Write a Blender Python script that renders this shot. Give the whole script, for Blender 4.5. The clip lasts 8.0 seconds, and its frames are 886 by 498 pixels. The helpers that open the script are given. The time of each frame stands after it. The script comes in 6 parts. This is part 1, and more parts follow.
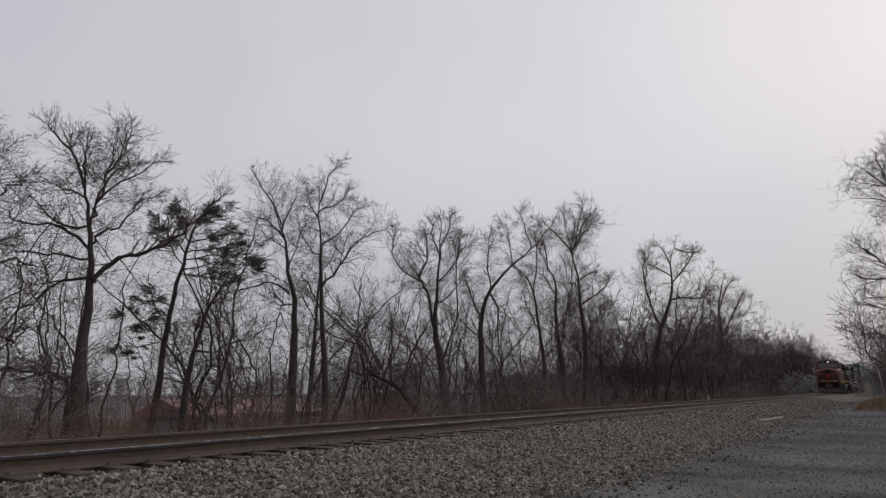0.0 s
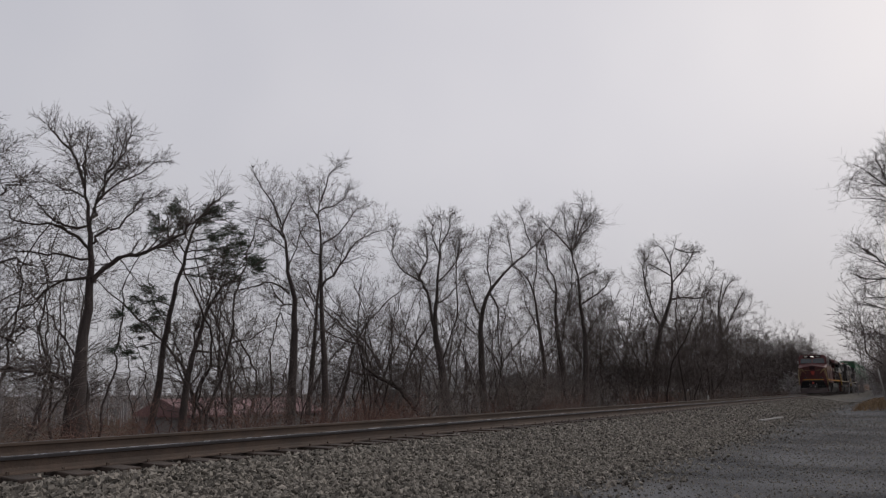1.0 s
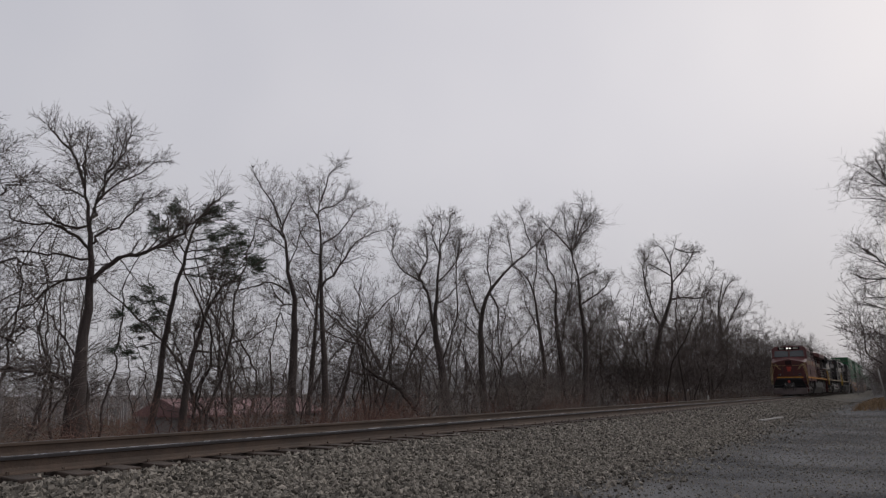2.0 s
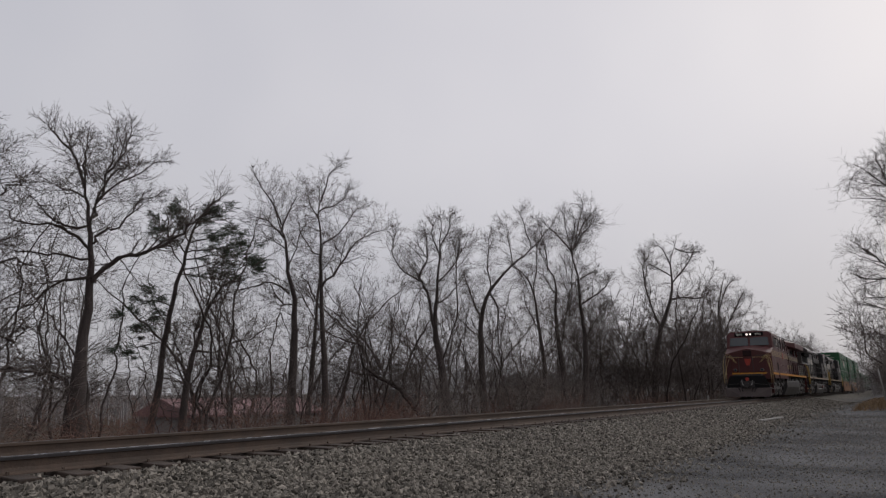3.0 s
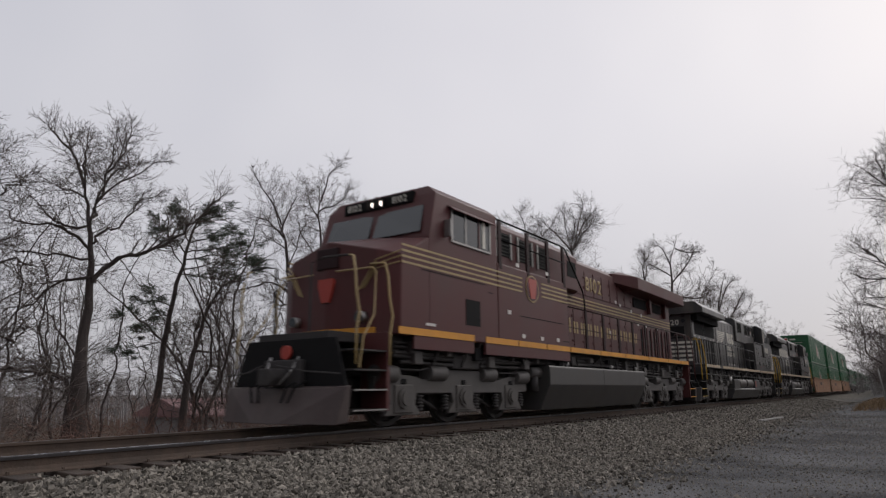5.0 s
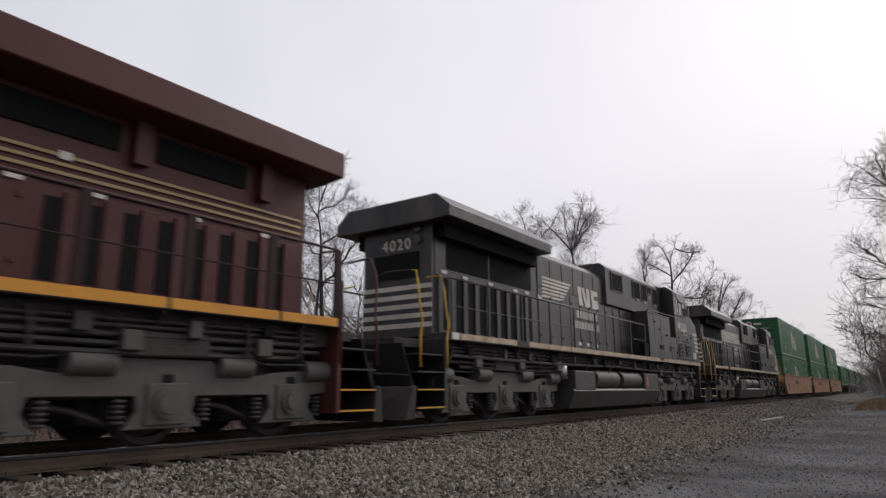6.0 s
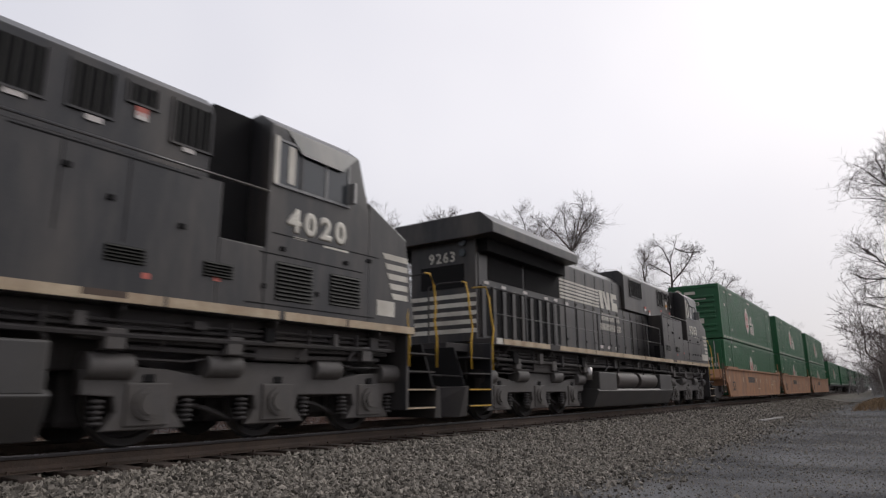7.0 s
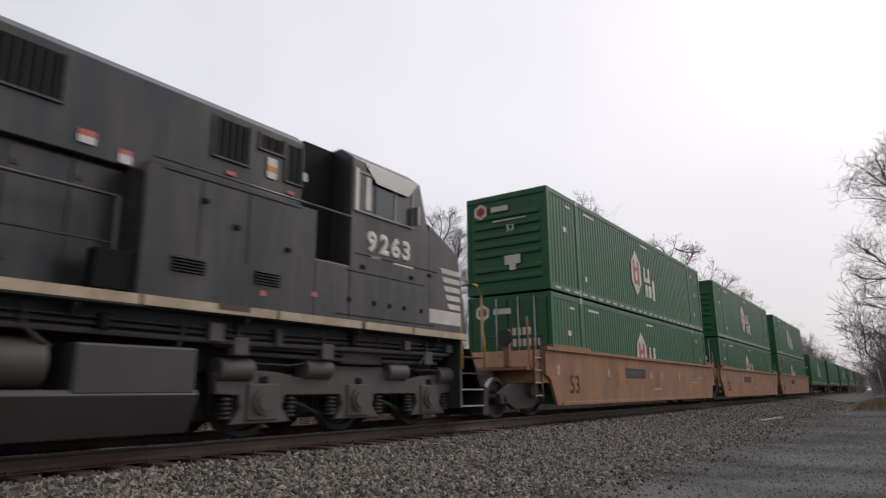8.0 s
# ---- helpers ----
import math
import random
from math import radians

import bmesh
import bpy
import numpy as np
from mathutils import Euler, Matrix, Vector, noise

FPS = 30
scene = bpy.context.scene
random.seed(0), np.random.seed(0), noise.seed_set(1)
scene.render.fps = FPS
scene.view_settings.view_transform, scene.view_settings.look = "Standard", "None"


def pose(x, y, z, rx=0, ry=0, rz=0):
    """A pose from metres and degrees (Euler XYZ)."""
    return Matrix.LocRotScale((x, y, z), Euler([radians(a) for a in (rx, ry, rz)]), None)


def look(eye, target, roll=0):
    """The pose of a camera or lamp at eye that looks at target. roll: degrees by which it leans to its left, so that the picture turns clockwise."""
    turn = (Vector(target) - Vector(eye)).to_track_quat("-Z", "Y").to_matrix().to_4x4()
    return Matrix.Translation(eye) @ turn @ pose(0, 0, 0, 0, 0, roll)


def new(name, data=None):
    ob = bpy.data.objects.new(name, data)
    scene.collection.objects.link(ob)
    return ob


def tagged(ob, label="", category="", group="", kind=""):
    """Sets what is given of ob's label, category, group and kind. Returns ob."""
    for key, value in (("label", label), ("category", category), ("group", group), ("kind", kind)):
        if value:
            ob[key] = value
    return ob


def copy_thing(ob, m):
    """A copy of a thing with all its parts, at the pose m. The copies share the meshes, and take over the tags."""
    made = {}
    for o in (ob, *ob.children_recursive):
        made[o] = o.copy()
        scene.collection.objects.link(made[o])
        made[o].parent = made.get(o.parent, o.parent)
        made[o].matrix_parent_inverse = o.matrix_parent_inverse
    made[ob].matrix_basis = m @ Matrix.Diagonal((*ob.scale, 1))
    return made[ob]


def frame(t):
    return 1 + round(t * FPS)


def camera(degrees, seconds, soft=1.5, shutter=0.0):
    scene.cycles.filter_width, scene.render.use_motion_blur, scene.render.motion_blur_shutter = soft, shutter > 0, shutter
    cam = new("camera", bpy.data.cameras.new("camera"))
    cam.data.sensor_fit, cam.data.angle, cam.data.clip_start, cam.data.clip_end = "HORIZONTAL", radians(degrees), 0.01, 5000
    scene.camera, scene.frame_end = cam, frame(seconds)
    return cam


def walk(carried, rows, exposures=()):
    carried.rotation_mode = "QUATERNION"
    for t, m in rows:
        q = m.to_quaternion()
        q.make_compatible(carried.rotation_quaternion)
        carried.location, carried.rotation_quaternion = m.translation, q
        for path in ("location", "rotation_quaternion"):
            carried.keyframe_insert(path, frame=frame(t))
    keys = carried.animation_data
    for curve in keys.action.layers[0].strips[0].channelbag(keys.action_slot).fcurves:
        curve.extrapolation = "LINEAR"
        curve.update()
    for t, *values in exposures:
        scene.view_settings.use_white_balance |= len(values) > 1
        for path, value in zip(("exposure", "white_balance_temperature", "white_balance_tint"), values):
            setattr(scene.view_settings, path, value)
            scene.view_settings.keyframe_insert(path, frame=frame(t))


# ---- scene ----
cam = camera(69.916, 8.0, soft=1.3, shutter=0.12)
HOME = pose(8.507, 0.0, 0.621, 102.634, 0.371, 35.239)
walk(cam, [(0.0, HOME), (8.0, HOME)],
     exposures=[(0.0, -0.03), (3.0, -0.03), (4.2, 0.02), (5.3, 0.18), (6.3, 0.38), (8.0, 0.41)])

# ---- light: overcast winter sky, soft low sun behind cloud ----
SUN_EL, SUN_AZ = 36.0, 20.0
world = bpy.data.worlds.new("sky")
scene.world = world
world.use_nodes = True
wn = world.node_tree.nodes
wl = world.node_tree.links
wn.clear()
w_out = wn.new("ShaderNodeOutputWorld")
w_bg = wn.new("ShaderNodeBackground")
w_sky = wn.new("ShaderNodeTexSky")
w_sky.sky_type = "NISHITA"
w_sky.sun_disc = False
w_sky.sun_elevation = radians(SUN_EL)
w_sky.sun_rotation = radians(SUN_AZ)
w_sky.air_density, w_sky.dust_density = 1.0, 4.0
w_geo = wn.new("ShaderNodeTexCoord")
w_noise = wn.new("ShaderNodeTexNoise")
w_noise.inputs["Scale"].default_value = 1.6
w_noise.inputs["Detail"].default_value = 3.0
w_ramp = wn.new("ShaderNodeValToRGB")
w_ramp.color_ramp.elements[0].position = 0.3
w_ramp.color_ramp.elements[0].color = (6.1, 6.1, 6.55, 1)
w_ramp.color_ramp.elements[1].position = 0.75
w_ramp.color_ramp.elements[1].color = (7.4, 7.3, 7.5, 1)
w_dot = wn.new("ShaderNodeVectorMath")
w_dot.operation = "DOT_PRODUCT"
w_dot.inputs[1].default_value = (math.sin(radians(SUN_AZ)) * 0.84, math.cos(radians(SUN_AZ)) * 0.84, 0.54)
w_map = wn.new("ShaderNodeValToRGB")
w_map.color_ramp.interpolation = "EASE"
w_map.color_ramp.elements[0].position, w_map.color_ramp.elements[0].color = 0.0, (0.12, 0.12, 0.125, 1)
w_map.color_ramp.elements[1].position, w_map.color_ramp.elements[1].color = 1.0, (1.03, 1.01, 1.015, 1)
w_mid = w_map.color_ramp.elements.new(0.52)
w_mid.color = (0.86, 0.86, 0.88, 1)
w_half = wn.new("ShaderNodeMath")
w_half.operation = "MULTIPLY_ADD"
w_half.inputs[1].default_value, w_half.inputs[2].default_value = 0.5, 0.5
w_mul = wn.new("ShaderNodeVectorMath")
w_mul.operation = "MULTIPLY"
w_mix = wn.new("ShaderNodeMix")
w_mix.data_type = "RGBA"
w_mix.inputs[0].default_value = 0.93
wl.new(w_geo.outputs["Generated"], w_noise.inputs["Vector"])
wl.new(w_geo.outputs["Generated"], w_dot.inputs[0])
wl.new(w_noise.outputs["Fac"], w_ramp.inputs["Fac"])
wl.new(w_dot.outputs["Value"], w_half.inputs[0])
wl.new(w_half.outputs[0], w_map.inputs[0])
wl.new(w_ramp.outputs["Color"], w_mul.inputs[0])
wl.new(w_map.outputs[0], w_mul.inputs[1])
wl.new(w_sky.outputs["Color"], w_mix.inputs[6])
w_sep = wn.new("ShaderNodeSeparateXYZ")
wl.new(w_geo.outputs["Generated"], w_sep.inputs[0])
w_low = wn.new("ShaderNodeMapRange")
w_low.interpolation_type = "SMOOTHSTEP"
w_low.inputs[1].default_value, w_low.inputs[2].default_value = -0.02, 0.42
w_low.inputs[3].default_value, w_low.inputs[4].default_value = 0.78, 1.03
wl.new(w_sep.outputs[2], w_low.inputs[0])
w_dim = wn.new("ShaderNodeVectorMath")
w_dim.operation = "SCALE"
wl.new(w_mul.outputs[0], w_dim.inputs[0])
wl.new(w_low.outputs[0], w_dim.inputs["Scale"])
wl.new(w_dim.outputs[0], w_mix.inputs[7])
wl.new(w_mix.outputs[2], w_bg.inputs["Color"])
w_bg.inputs["Strength"].default_value = 0.1
wl.new(w_bg.outputs[0], w_out.inputs["Surface"])

sun_data = bpy.data.lights.new("sun", "SUN")
sun_data.energy, sun_data.angle, sun_data.color = 0.8, radians(25), (1.0, 0.97, 0.93)
sun = new("sun", sun_data)
sun.matrix_world = look((40 * math.sin(radians(SUN_AZ)), 40 * math.cos(radians(SUN_AZ)), 30), (0, 0, 0))

# ---- materials ----


def surface(name, color, rough=0.6, metal=0.0, vary=0.25, scale=3.0, dirt=None, dirt_amount=0.0, dirt_scale=1.2,
            bump=0.1, bump_scale=40.0, streak=(1, 1, 1), random_amount=0.0, islands=False, spec=0.5):
    """A painted, worn or mineral surface: base colour, broad and fine variation, dirt patches and relief."""
    m = bpy.data.materials.new(name)
    m.use_nodes = True
    nt = m.node_tree
    n, l = nt.nodes, nt.links
    bsdf = n["Principled BSDF"]
    bsdf.inputs["Metallic"].default_value = metal
    bsdf.inputs["Specular IOR Level"].default_value = spec
    co = n.new("ShaderNodeTexCoord")
    mp = n.new("ShaderNodeMapping")
    mp.inputs["Scale"].default_value = streak
    l.new(co.outputs["Object"], mp.inputs["Vector"])
    big = n.new("ShaderNodeTexNoise")
    big.inputs["Scale"].default_value = scale
    big.inputs["Detail"].default_value = 5
    l.new(mp.outputs[0], big.inputs["Vector"])
    fine = n.new("ShaderNodeTexNoise")
    fine.inputs["Scale"].default_value = bump_scale
    fine.inputs["Detail"].default_value = 3
    l.new(co.outputs["Object"], fine.inputs["Vector"])
    add = n.new("ShaderNodeMath")
    add.operation = "ADD"
    l.new(big.outputs["Fac"], add.inputs[0])
    half = n.new("ShaderNodeMath")
    half.operation = "MULTIPLY"
    half.inputs[1].default_value = 0.6
    l.new(fine.outputs["Fac"], half.inputs[0])
    l.new(half.outputs[0], add.inputs[1])
    rng = n.new("ShaderNodeMapRange")
    rng.inputs[1].default_value, rng.inputs[2].default_value = 0.45, 1.15
    rng.inputs[3].default_value, rng.inputs[4].default_value = 1 - vary, 1 + vary
    l.new(add.outputs[0], rng.inputs[0])
    value = rng.outputs[0]
    if random_amount:
        if islands:
            src = n.new("ShaderNodeNewGeometry").outputs["Random Per Island"]
        else:
            src = n.new("ShaderNodeObjectInfo").outputs["Random"]
        r2 = n.new("ShaderNodeMapRange")
        r2.inputs[3].default_value, r2.inputs[4].default_value = 1 - random_amount, 1 + random_amount
        l.new(src, r2.inputs[0])
        mm = n.new("ShaderNodeMath")
        mm.operation = "MULTIPLY"
        l.new(value, mm.inputs[0])
        l.new(r2.outputs[0], mm.inputs[1])
        value = mm.outputs[0]
    tint = n.new("ShaderNodeVectorMath")
    tint.operation = "SCALE"
    tint.inputs[0].default_value = color
    l.new(value, tint.inputs["Scale"])
    col = tint.outputs[0]
    if dirt:
        patch = n.new("ShaderNodeTexNoise")
        patch.inputs["Scale"].default_value = dirt_scale
        patch.inputs["Detail"].default_value = 8
        patch.inputs["Roughness"].default_value = 0.65
        l.new(mp.outputs[0], patch.inputs["Vector"])
        cut = n.new("ShaderNodeMapRange")
        cut.inputs[1].default_value, cut.inputs[2].default_value = 0.42, 0.72
        cut.inputs[3].default_value, cut.inputs[4].default_value = 0.0, dirt_amount
        l.new(patch.outputs["Fac"], cut.inputs[0])
        mix = n.new("ShaderNodeMix")
        mix.data_type = "RGBA"
        mix.inputs[7].default_value = (*dirt, 1)
        l.new(cut.outputs[0], mix.inputs[0])
        l.new(col, mix.inputs[6])
        col = mix.outputs[2]
    l.new(col, bsdf.inputs["Base Color"])
    rr = n.new("ShaderNodeMapRange")
    rr.inputs[3].default_value, rr.inputs[4].default_value = max(rough - 0.12, 0.05), min(rough + 0.12, 1)
    l.new(big.outputs["Fac"], rr.inputs[0])
    l.new(rr.outputs[0], bsdf.inputs["Roughness"])
    if bump:
        b = n.new("ShaderNodeBump")
        b.inputs["Strength"].default_value = bump
        b.inputs["Distance"].default_value = 0.02
        l.new(fine.outputs["Fac"], b.inputs["Height"])
        l.new(b.outputs[0], bsdf.inputs["Normal"])
    return m


GRIME = (0.045, 0.038, 0.032)
M_PLOW = surface("dusty scraped plow paint", (0.06, 0.042, 0.04), 0.7, vary=0.3, scale=2, dirt=(0.1, 0.085, 0.075), dirt_amount=0.6, bump=0.1)
M_MAROON = surface("maroon paint", (0.083, 0.024, 0.024), 0.45, spec=0.3, vary=0.12, scale=0.8, dirt=(0.06, 0.035, 0.03), dirt_amount=0.35, bump=0.02)
M_BLACK = surface("black locomotive paint", (0.024, 0.0237, 0.0258), 0.33, spec=0.5, vary=0.4, scale=1.1, dirt=(0.085, 0.074, 0.064), dirt_amount=0.85, dirt_scale=1.7, bump=0.02, streak=(1, 1, 0.22))
M_GOLD = surface("gold leaf stripe paint", (0.35, 0.25, 0.105), 0.45, vary=0.12, dirt=GRIME, dirt_amount=0.2)
M_YELLOW = surface("yellow sill paint", (0.62, 0.27, 0.02), 0.5, vary=0.1, dirt=GRIME, dirt_amount=0.25)
M_SAFETY = surface("yellow handrail paint", (0.55, 0.33, 0.03), 0.5, vary=0.15, dirt=GRIME, dirt_amount=0.3)
M_WHITE = surface("white marking paint", (0.62, 0.59, 0.52), 0.5, vary=0.12, dirt=(0.2, 0.16, 0.12), dirt_amount=0.5)
M_CREAM = surface("weathered cream sill stripe", (0.45, 0.36, 0.25), 0.6, vary=0.25, dirt=(0.22, 0.13, 0.07), dirt_amount=0.7, dirt_scale=2.5)
M_FRAME = surface("grey window frame paint", (0.2, 0.2, 0.2), 0.5, vary=0.15)
M_LABEL = surface("white and red placard", (0.6, 0.56, 0.53), 0.5, vary=0.1)
M_PINK = surface("red placard", (0.5, 0.12, 0.09), 0.5, vary=0.1)
M_RED = surface("keystone red enamel", (0.36, 0.045, 0.03), 0.4, vary=0.1)
M_UNDER = surface("grimy underframe steel", (0.032, 0.028, 0.028), 0.75, vary=0.3, scale=4, dirt=(0.05, 0.042, 0.034), dirt_amount=0.5, bump=0.2)
M_TRUCK = surface("grey truck casting", (0.075, 0.068, 0.065), 0.65, vary=0.25, scale=4, dirt=(0.06, 0.048, 0.036), dirt_amount=0.5, bump=0.2)
M_TANK = surface("dark grey fuel tank paint", (0.046, 0.043, 0.042), 0.5, vary=0.2, scale=1.5, dirt=(0.055, 0.047, 0.038), dirt_amount=0.5, bump=0.05)
M_RESERVOIR = surface("sooty brown reservoir paint", (0.07, 0.058, 0.052), 0.55, vary=0.3, scale=2, dirt=(0.03, 0.026, 0.024), dirt_amount=0.6, bump=0.05)
M_DARKRED = surface("nearly black maroon rail paint", (0.026, 0.011, 0.012), 0.6, vary=0.2, spec=0.2)
# Also carries the shade inside slots, louvers and the cab recess.
M_DARK = surface("near-black for screens, openings and fittings", (0.011, 0.0105, 0.011), 0.8, vary=0.3, spec=0.15)
M_SCREEN = surface("olive intake screen", (0.014, 0.014, 0.011), 0.7, vary=0.3)
M_RAILSIDE = surface("dark rail head steel", (0.05, 0.045, 0.046), 0.35, metal=0.3, vary=0.2, bump=0.03, spec=0.4)
M_RAILTOP = surface("polished rail head", (0.55, 0.55, 0.57), 0.25, metal=1.0, vary=0.15, bump=0.02)
M_RUST = surface("rusted rail steel", (0.088, 0.06, 0.044), 0.75, vary=0.3, scale=6, dirt=(0.035, 0.026, 0.022), dirt_amount=0.7, bump=0.3)
M_TIE = surface("weathered timber tie", (0.045, 0.032, 0.025), 0.85, vary=0.35, scale=5, streak=(0.3, 4, 4), dirt=(0.08, 0.05, 0.033), dirt_amount=0.5, bump=0.5, random_amount=0.25)
M_GREEN = surface("green container paint", (0.015, 0.1, 0.038), 0.45, vary=0.15, scale=0.7, dirt=(0.03, 0.06, 0.035), dirt_amount=0.4, bump=0.02)
M_ORANGE = surface("faded orange well car paint", (0.3, 0.138, 0.06), 0.65, vary=0.25, scale=1.5, dirt=(0.13, 0.07, 0.045), dirt_amount=0.95, dirt_scale=1.3, bump=0.1, streak=(1, 1, 0.5))
M_STEEL = surface("worn bare steel", (0.3, 0.29, 0.28), 0.4, metal=0.8, vary=0.2)
M_STONE = surface("crushed limestone ballast", (0.175, 0.158, 0.135), 0.8, vary=0.25, scale=8, random_amount=0.7, islands=True, bump=0.3, bump_scale=60, spec=0.15)
# Distance haze is put into this pale base colour.
M_HAZEWOOD = surface("far woods in haze-pale grey", (0.3, 0.28, 0.275), 0.95, vary=0.25, scale=0.05, bump=0)
M_BARK = surface("dark wet bark", (0.062, 0.049, 0.045), 0.9, vary=0.35, scale=6, streak=(3, 3, 0.5), bump=0.6, bump_scale=30)
# Twig colour is raised to carry some of the haze.
M_TWIG = surface("brown grey twigs", (0.085, 0.067, 0.062), 0.9, vary=0.25, scale=1.0, bump=0)
M_CANE = surface("grey brown canes", (0.15, 0.125, 0.112), 0.9, vary=0.3, scale=0.8, bump=0, random_amount=0.3, islands=True)
M_NEEDLE = surface("dark green pine needles", (0.05, 0.064, 0.044), 0.8, vary=0.4, scale=2.0, bump=0)
M_BRUSH = surface("dry russet brush", (0.16, 0.09, 0.07), 0.9, vary=0.35, scale=0.7, bump=0, random_amount=0.4, islands=True)
M_GRASS = surface("dead winter grass", (0.2, 0.13, 0.07), 0.9, vary=0.35, scale=1.5, bump=0, random_amount=0.4, islands=True)


def glass_material():
    m = bpy.data.materials.new("tinted cab glass")
    m.use_nodes = True
    b = m.node_tree.nodes["Principled BSDF"]
    b.inputs["Base Color"].default_value = (0.03, 0.036, 0.04, 1)
    b.inputs["Roughness"].default_value = 0.06
    b.inputs["Specular IOR Level"].default_value = 0.8
    return m


def lamp_material():
    m = bpy.data.materials.new("lit headlight lens")
    m.use_nodes = True
    b = m.node_tree.nodes["Principled BSDF"]
    b.inputs["Base Color"].default_value = (0.9, 0.85, 0.8, 1)
    b.inputs["Emission Color"].default_value = (1.0, 0.82, 0.75, 1)
    b.inputs["Emission Strength"].default_value = 3.0
    return m


M_GLASS = glass_material()
M_LAMP = lamp_material()


def ground_material():
    m = bpy.data.materials.new("ground")
    m.use_nodes = True
    n, l = m.node_tree.nodes, m.node_tree.links
    bsdf = n["Principled BSDF"]
    co = n.new("ShaderNodeTexCoord")
    sep = n.new("ShaderNodeSeparateXYZ")
    l.new(co.outputs["Object"], sep.inputs[0])

    def noise_at(scale, detail=4):
        t = n.new("ShaderNodeTexNoise")
        t.inputs["Scale"].default_value, t.inputs["Detail"].default_value = scale, detail
        l.new(co.outputs["Object"], t.inputs["Vector"])
        return t.outputs["Fac"]

    def blend(fac, a, b):
        x = n.new("ShaderNodeMix")
        x.data_type = "RGBA"
        l.new(fac, x.inputs[0])
        for v, s in ((a, 6), (b, 7)):
            if isinstance(v, tuple):
                x.inputs[s].default_value = (*v, 1)
            else:
                l.new(v, x.inputs[s])
        return x.outputs[2]

    def ramp(v, lo, hi):
        r = n.new("ShaderNodeMapRange")
        r.inputs[1].default_value, r.inputs[2].default_value = lo, hi
        l.new(v, r.inputs[0])
        return r.outputs[0]

    def plus(a, b, k):
        x = n.new("ShaderNodeMath")
        x.operation = "MULTIPLY_ADD"
        l.new(b, x.inputs[0])
        x.inputs[1].default_value = k
        l.new(a, x.inputs[2])
        return x.outputs[0]

    cell = n.new("ShaderNodeTexVoronoi")
    cell.inputs["Scale"].default_value = 22
    l.new(co.outputs["Object"], cell.inputs["Vector"])
    grains = n.new("ShaderNodeSeparateColor")
    l.new(cell.outputs["Color"], grains.inputs[0])
    stone = blend(grains.outputs[0], (0.05, 0.044, 0.037), (0.145, 0.132, 0.112))
    fine = noise_at(70, 3)
    asphalt = blend(ramp(noise_at(0.55, 7), 0.38, 0.66), (0.035, 0.035, 0.038), (0.125, 0.124, 0.128))
    asphalt = blend(ramp(fine, 0.55, 0.75), asphalt, (0.12, 0.12, 0.125))
    soil = blend(ramp(noise_at(1.3, 6), 0.35, 0.7), (0.035, 0.025, 0.02), (0.09, 0.058, 0.036))
    edge = plus(sep.outputs[0], noise_at(0.35, 5), 2.6)
    col = blend(ramp(edge, 4.4, 7.2), stone, asphalt)
    col = blend(ramp(plus(sep.outputs[0], noise_at(0.25, 5), -2.5), 7.6, 8.4), col, soil)
    back = n.new("ShaderNodeMath")
    back.operation = "MULTIPLY"
    back.inputs[1].default_value = -1
    l.new(sep.outputs[0], back.inputs[0])
    col = blend(ramp(plus(back.outputs[0], noise_at(0.5, 5), 2.0), 3.6, 4.8), col, soil)
    l.new(col, bsdf.inputs["Base Color"])
    bsdf.inputs["Roughness"].default_value = 0.85
    bsdf.inputs["Specular IOR Level"].default_value = 0.12
    b = n.new("ShaderNodeBump")
    b.inputs["Strength"].default_value, b.inputs["Distance"].default_value = 0.6, 0.02
    l.new(plus(fine, cell.outputs["Distance"], 1.5), b.inputs["Height"])
    l.new(b.outputs[0], bsdf.inputs["Normal"])
    return m


M_GROUND = ground_material()

# ---- mesh helpers ----


def part(name, bm, material, parent=None, label=""):
    me = bpy.data.meshes.new(name)
    bm.to_mesh(me)
    bm.free()
    for mt in (material if isinstance(material, (list, tuple)) else [material]):
        me.materials.append(mt)
    ob = new(name, me)
    ob.parent = parent
    if label:
        tagged(ob, label)
    return ob


def box(bm, x0, x1, y0, y1, z0, z1, bev=0.0):
    vs = [bm.verts.new((x, y, z)) for x in (x0, x1) for y in (y0, y1) for z in (z0, z1)]
    fs = [bm.faces.new([vs[i] for i in q]) for q in ((0, 1, 3, 2), (4, 6, 7, 5), (0, 4, 5, 1), (2, 3, 7, 6), (0, 2, 6, 4), (1, 5, 7, 3))]
    if bev:
        bmesh.ops.bevel(bm, geom=list({e for f in fs for e in f.edges}), offset=bev, segments=2, affect="EDGES", profile=0.5)


def prism(bm, profile, axis, lo, hi, bev=0.0):
    """A closed profile in the two other axes, drawn out along one axis."""
    def put(a, b, c):
        return (c, a, b) if axis == "x" else (a, c, b) if axis == "y" else (a, b, c)
    v0 = [bm.verts.new(put(a, b, lo)) for a, b in profile]
    v1 = [bm.verts.new(put(a, b, hi)) for a, b in profile]
    k = len(profile)
    fs = [bm.faces.new(v0[::-1]), bm.faces.new(v1)]
    fs += [bm.faces.new((v0[i], v0[(i + 1) % k], v1[(i + 1) % k], v1[i])) for i in range(k)]
    bmesh.ops.recalc_face_normals(bm, faces=fs)
    if bev:
        bmesh.ops.bevel(bm, geom=list({e for f in fs for e in f.edges}), offset=bev, segments=2, affect="EDGES", profile=0.5)


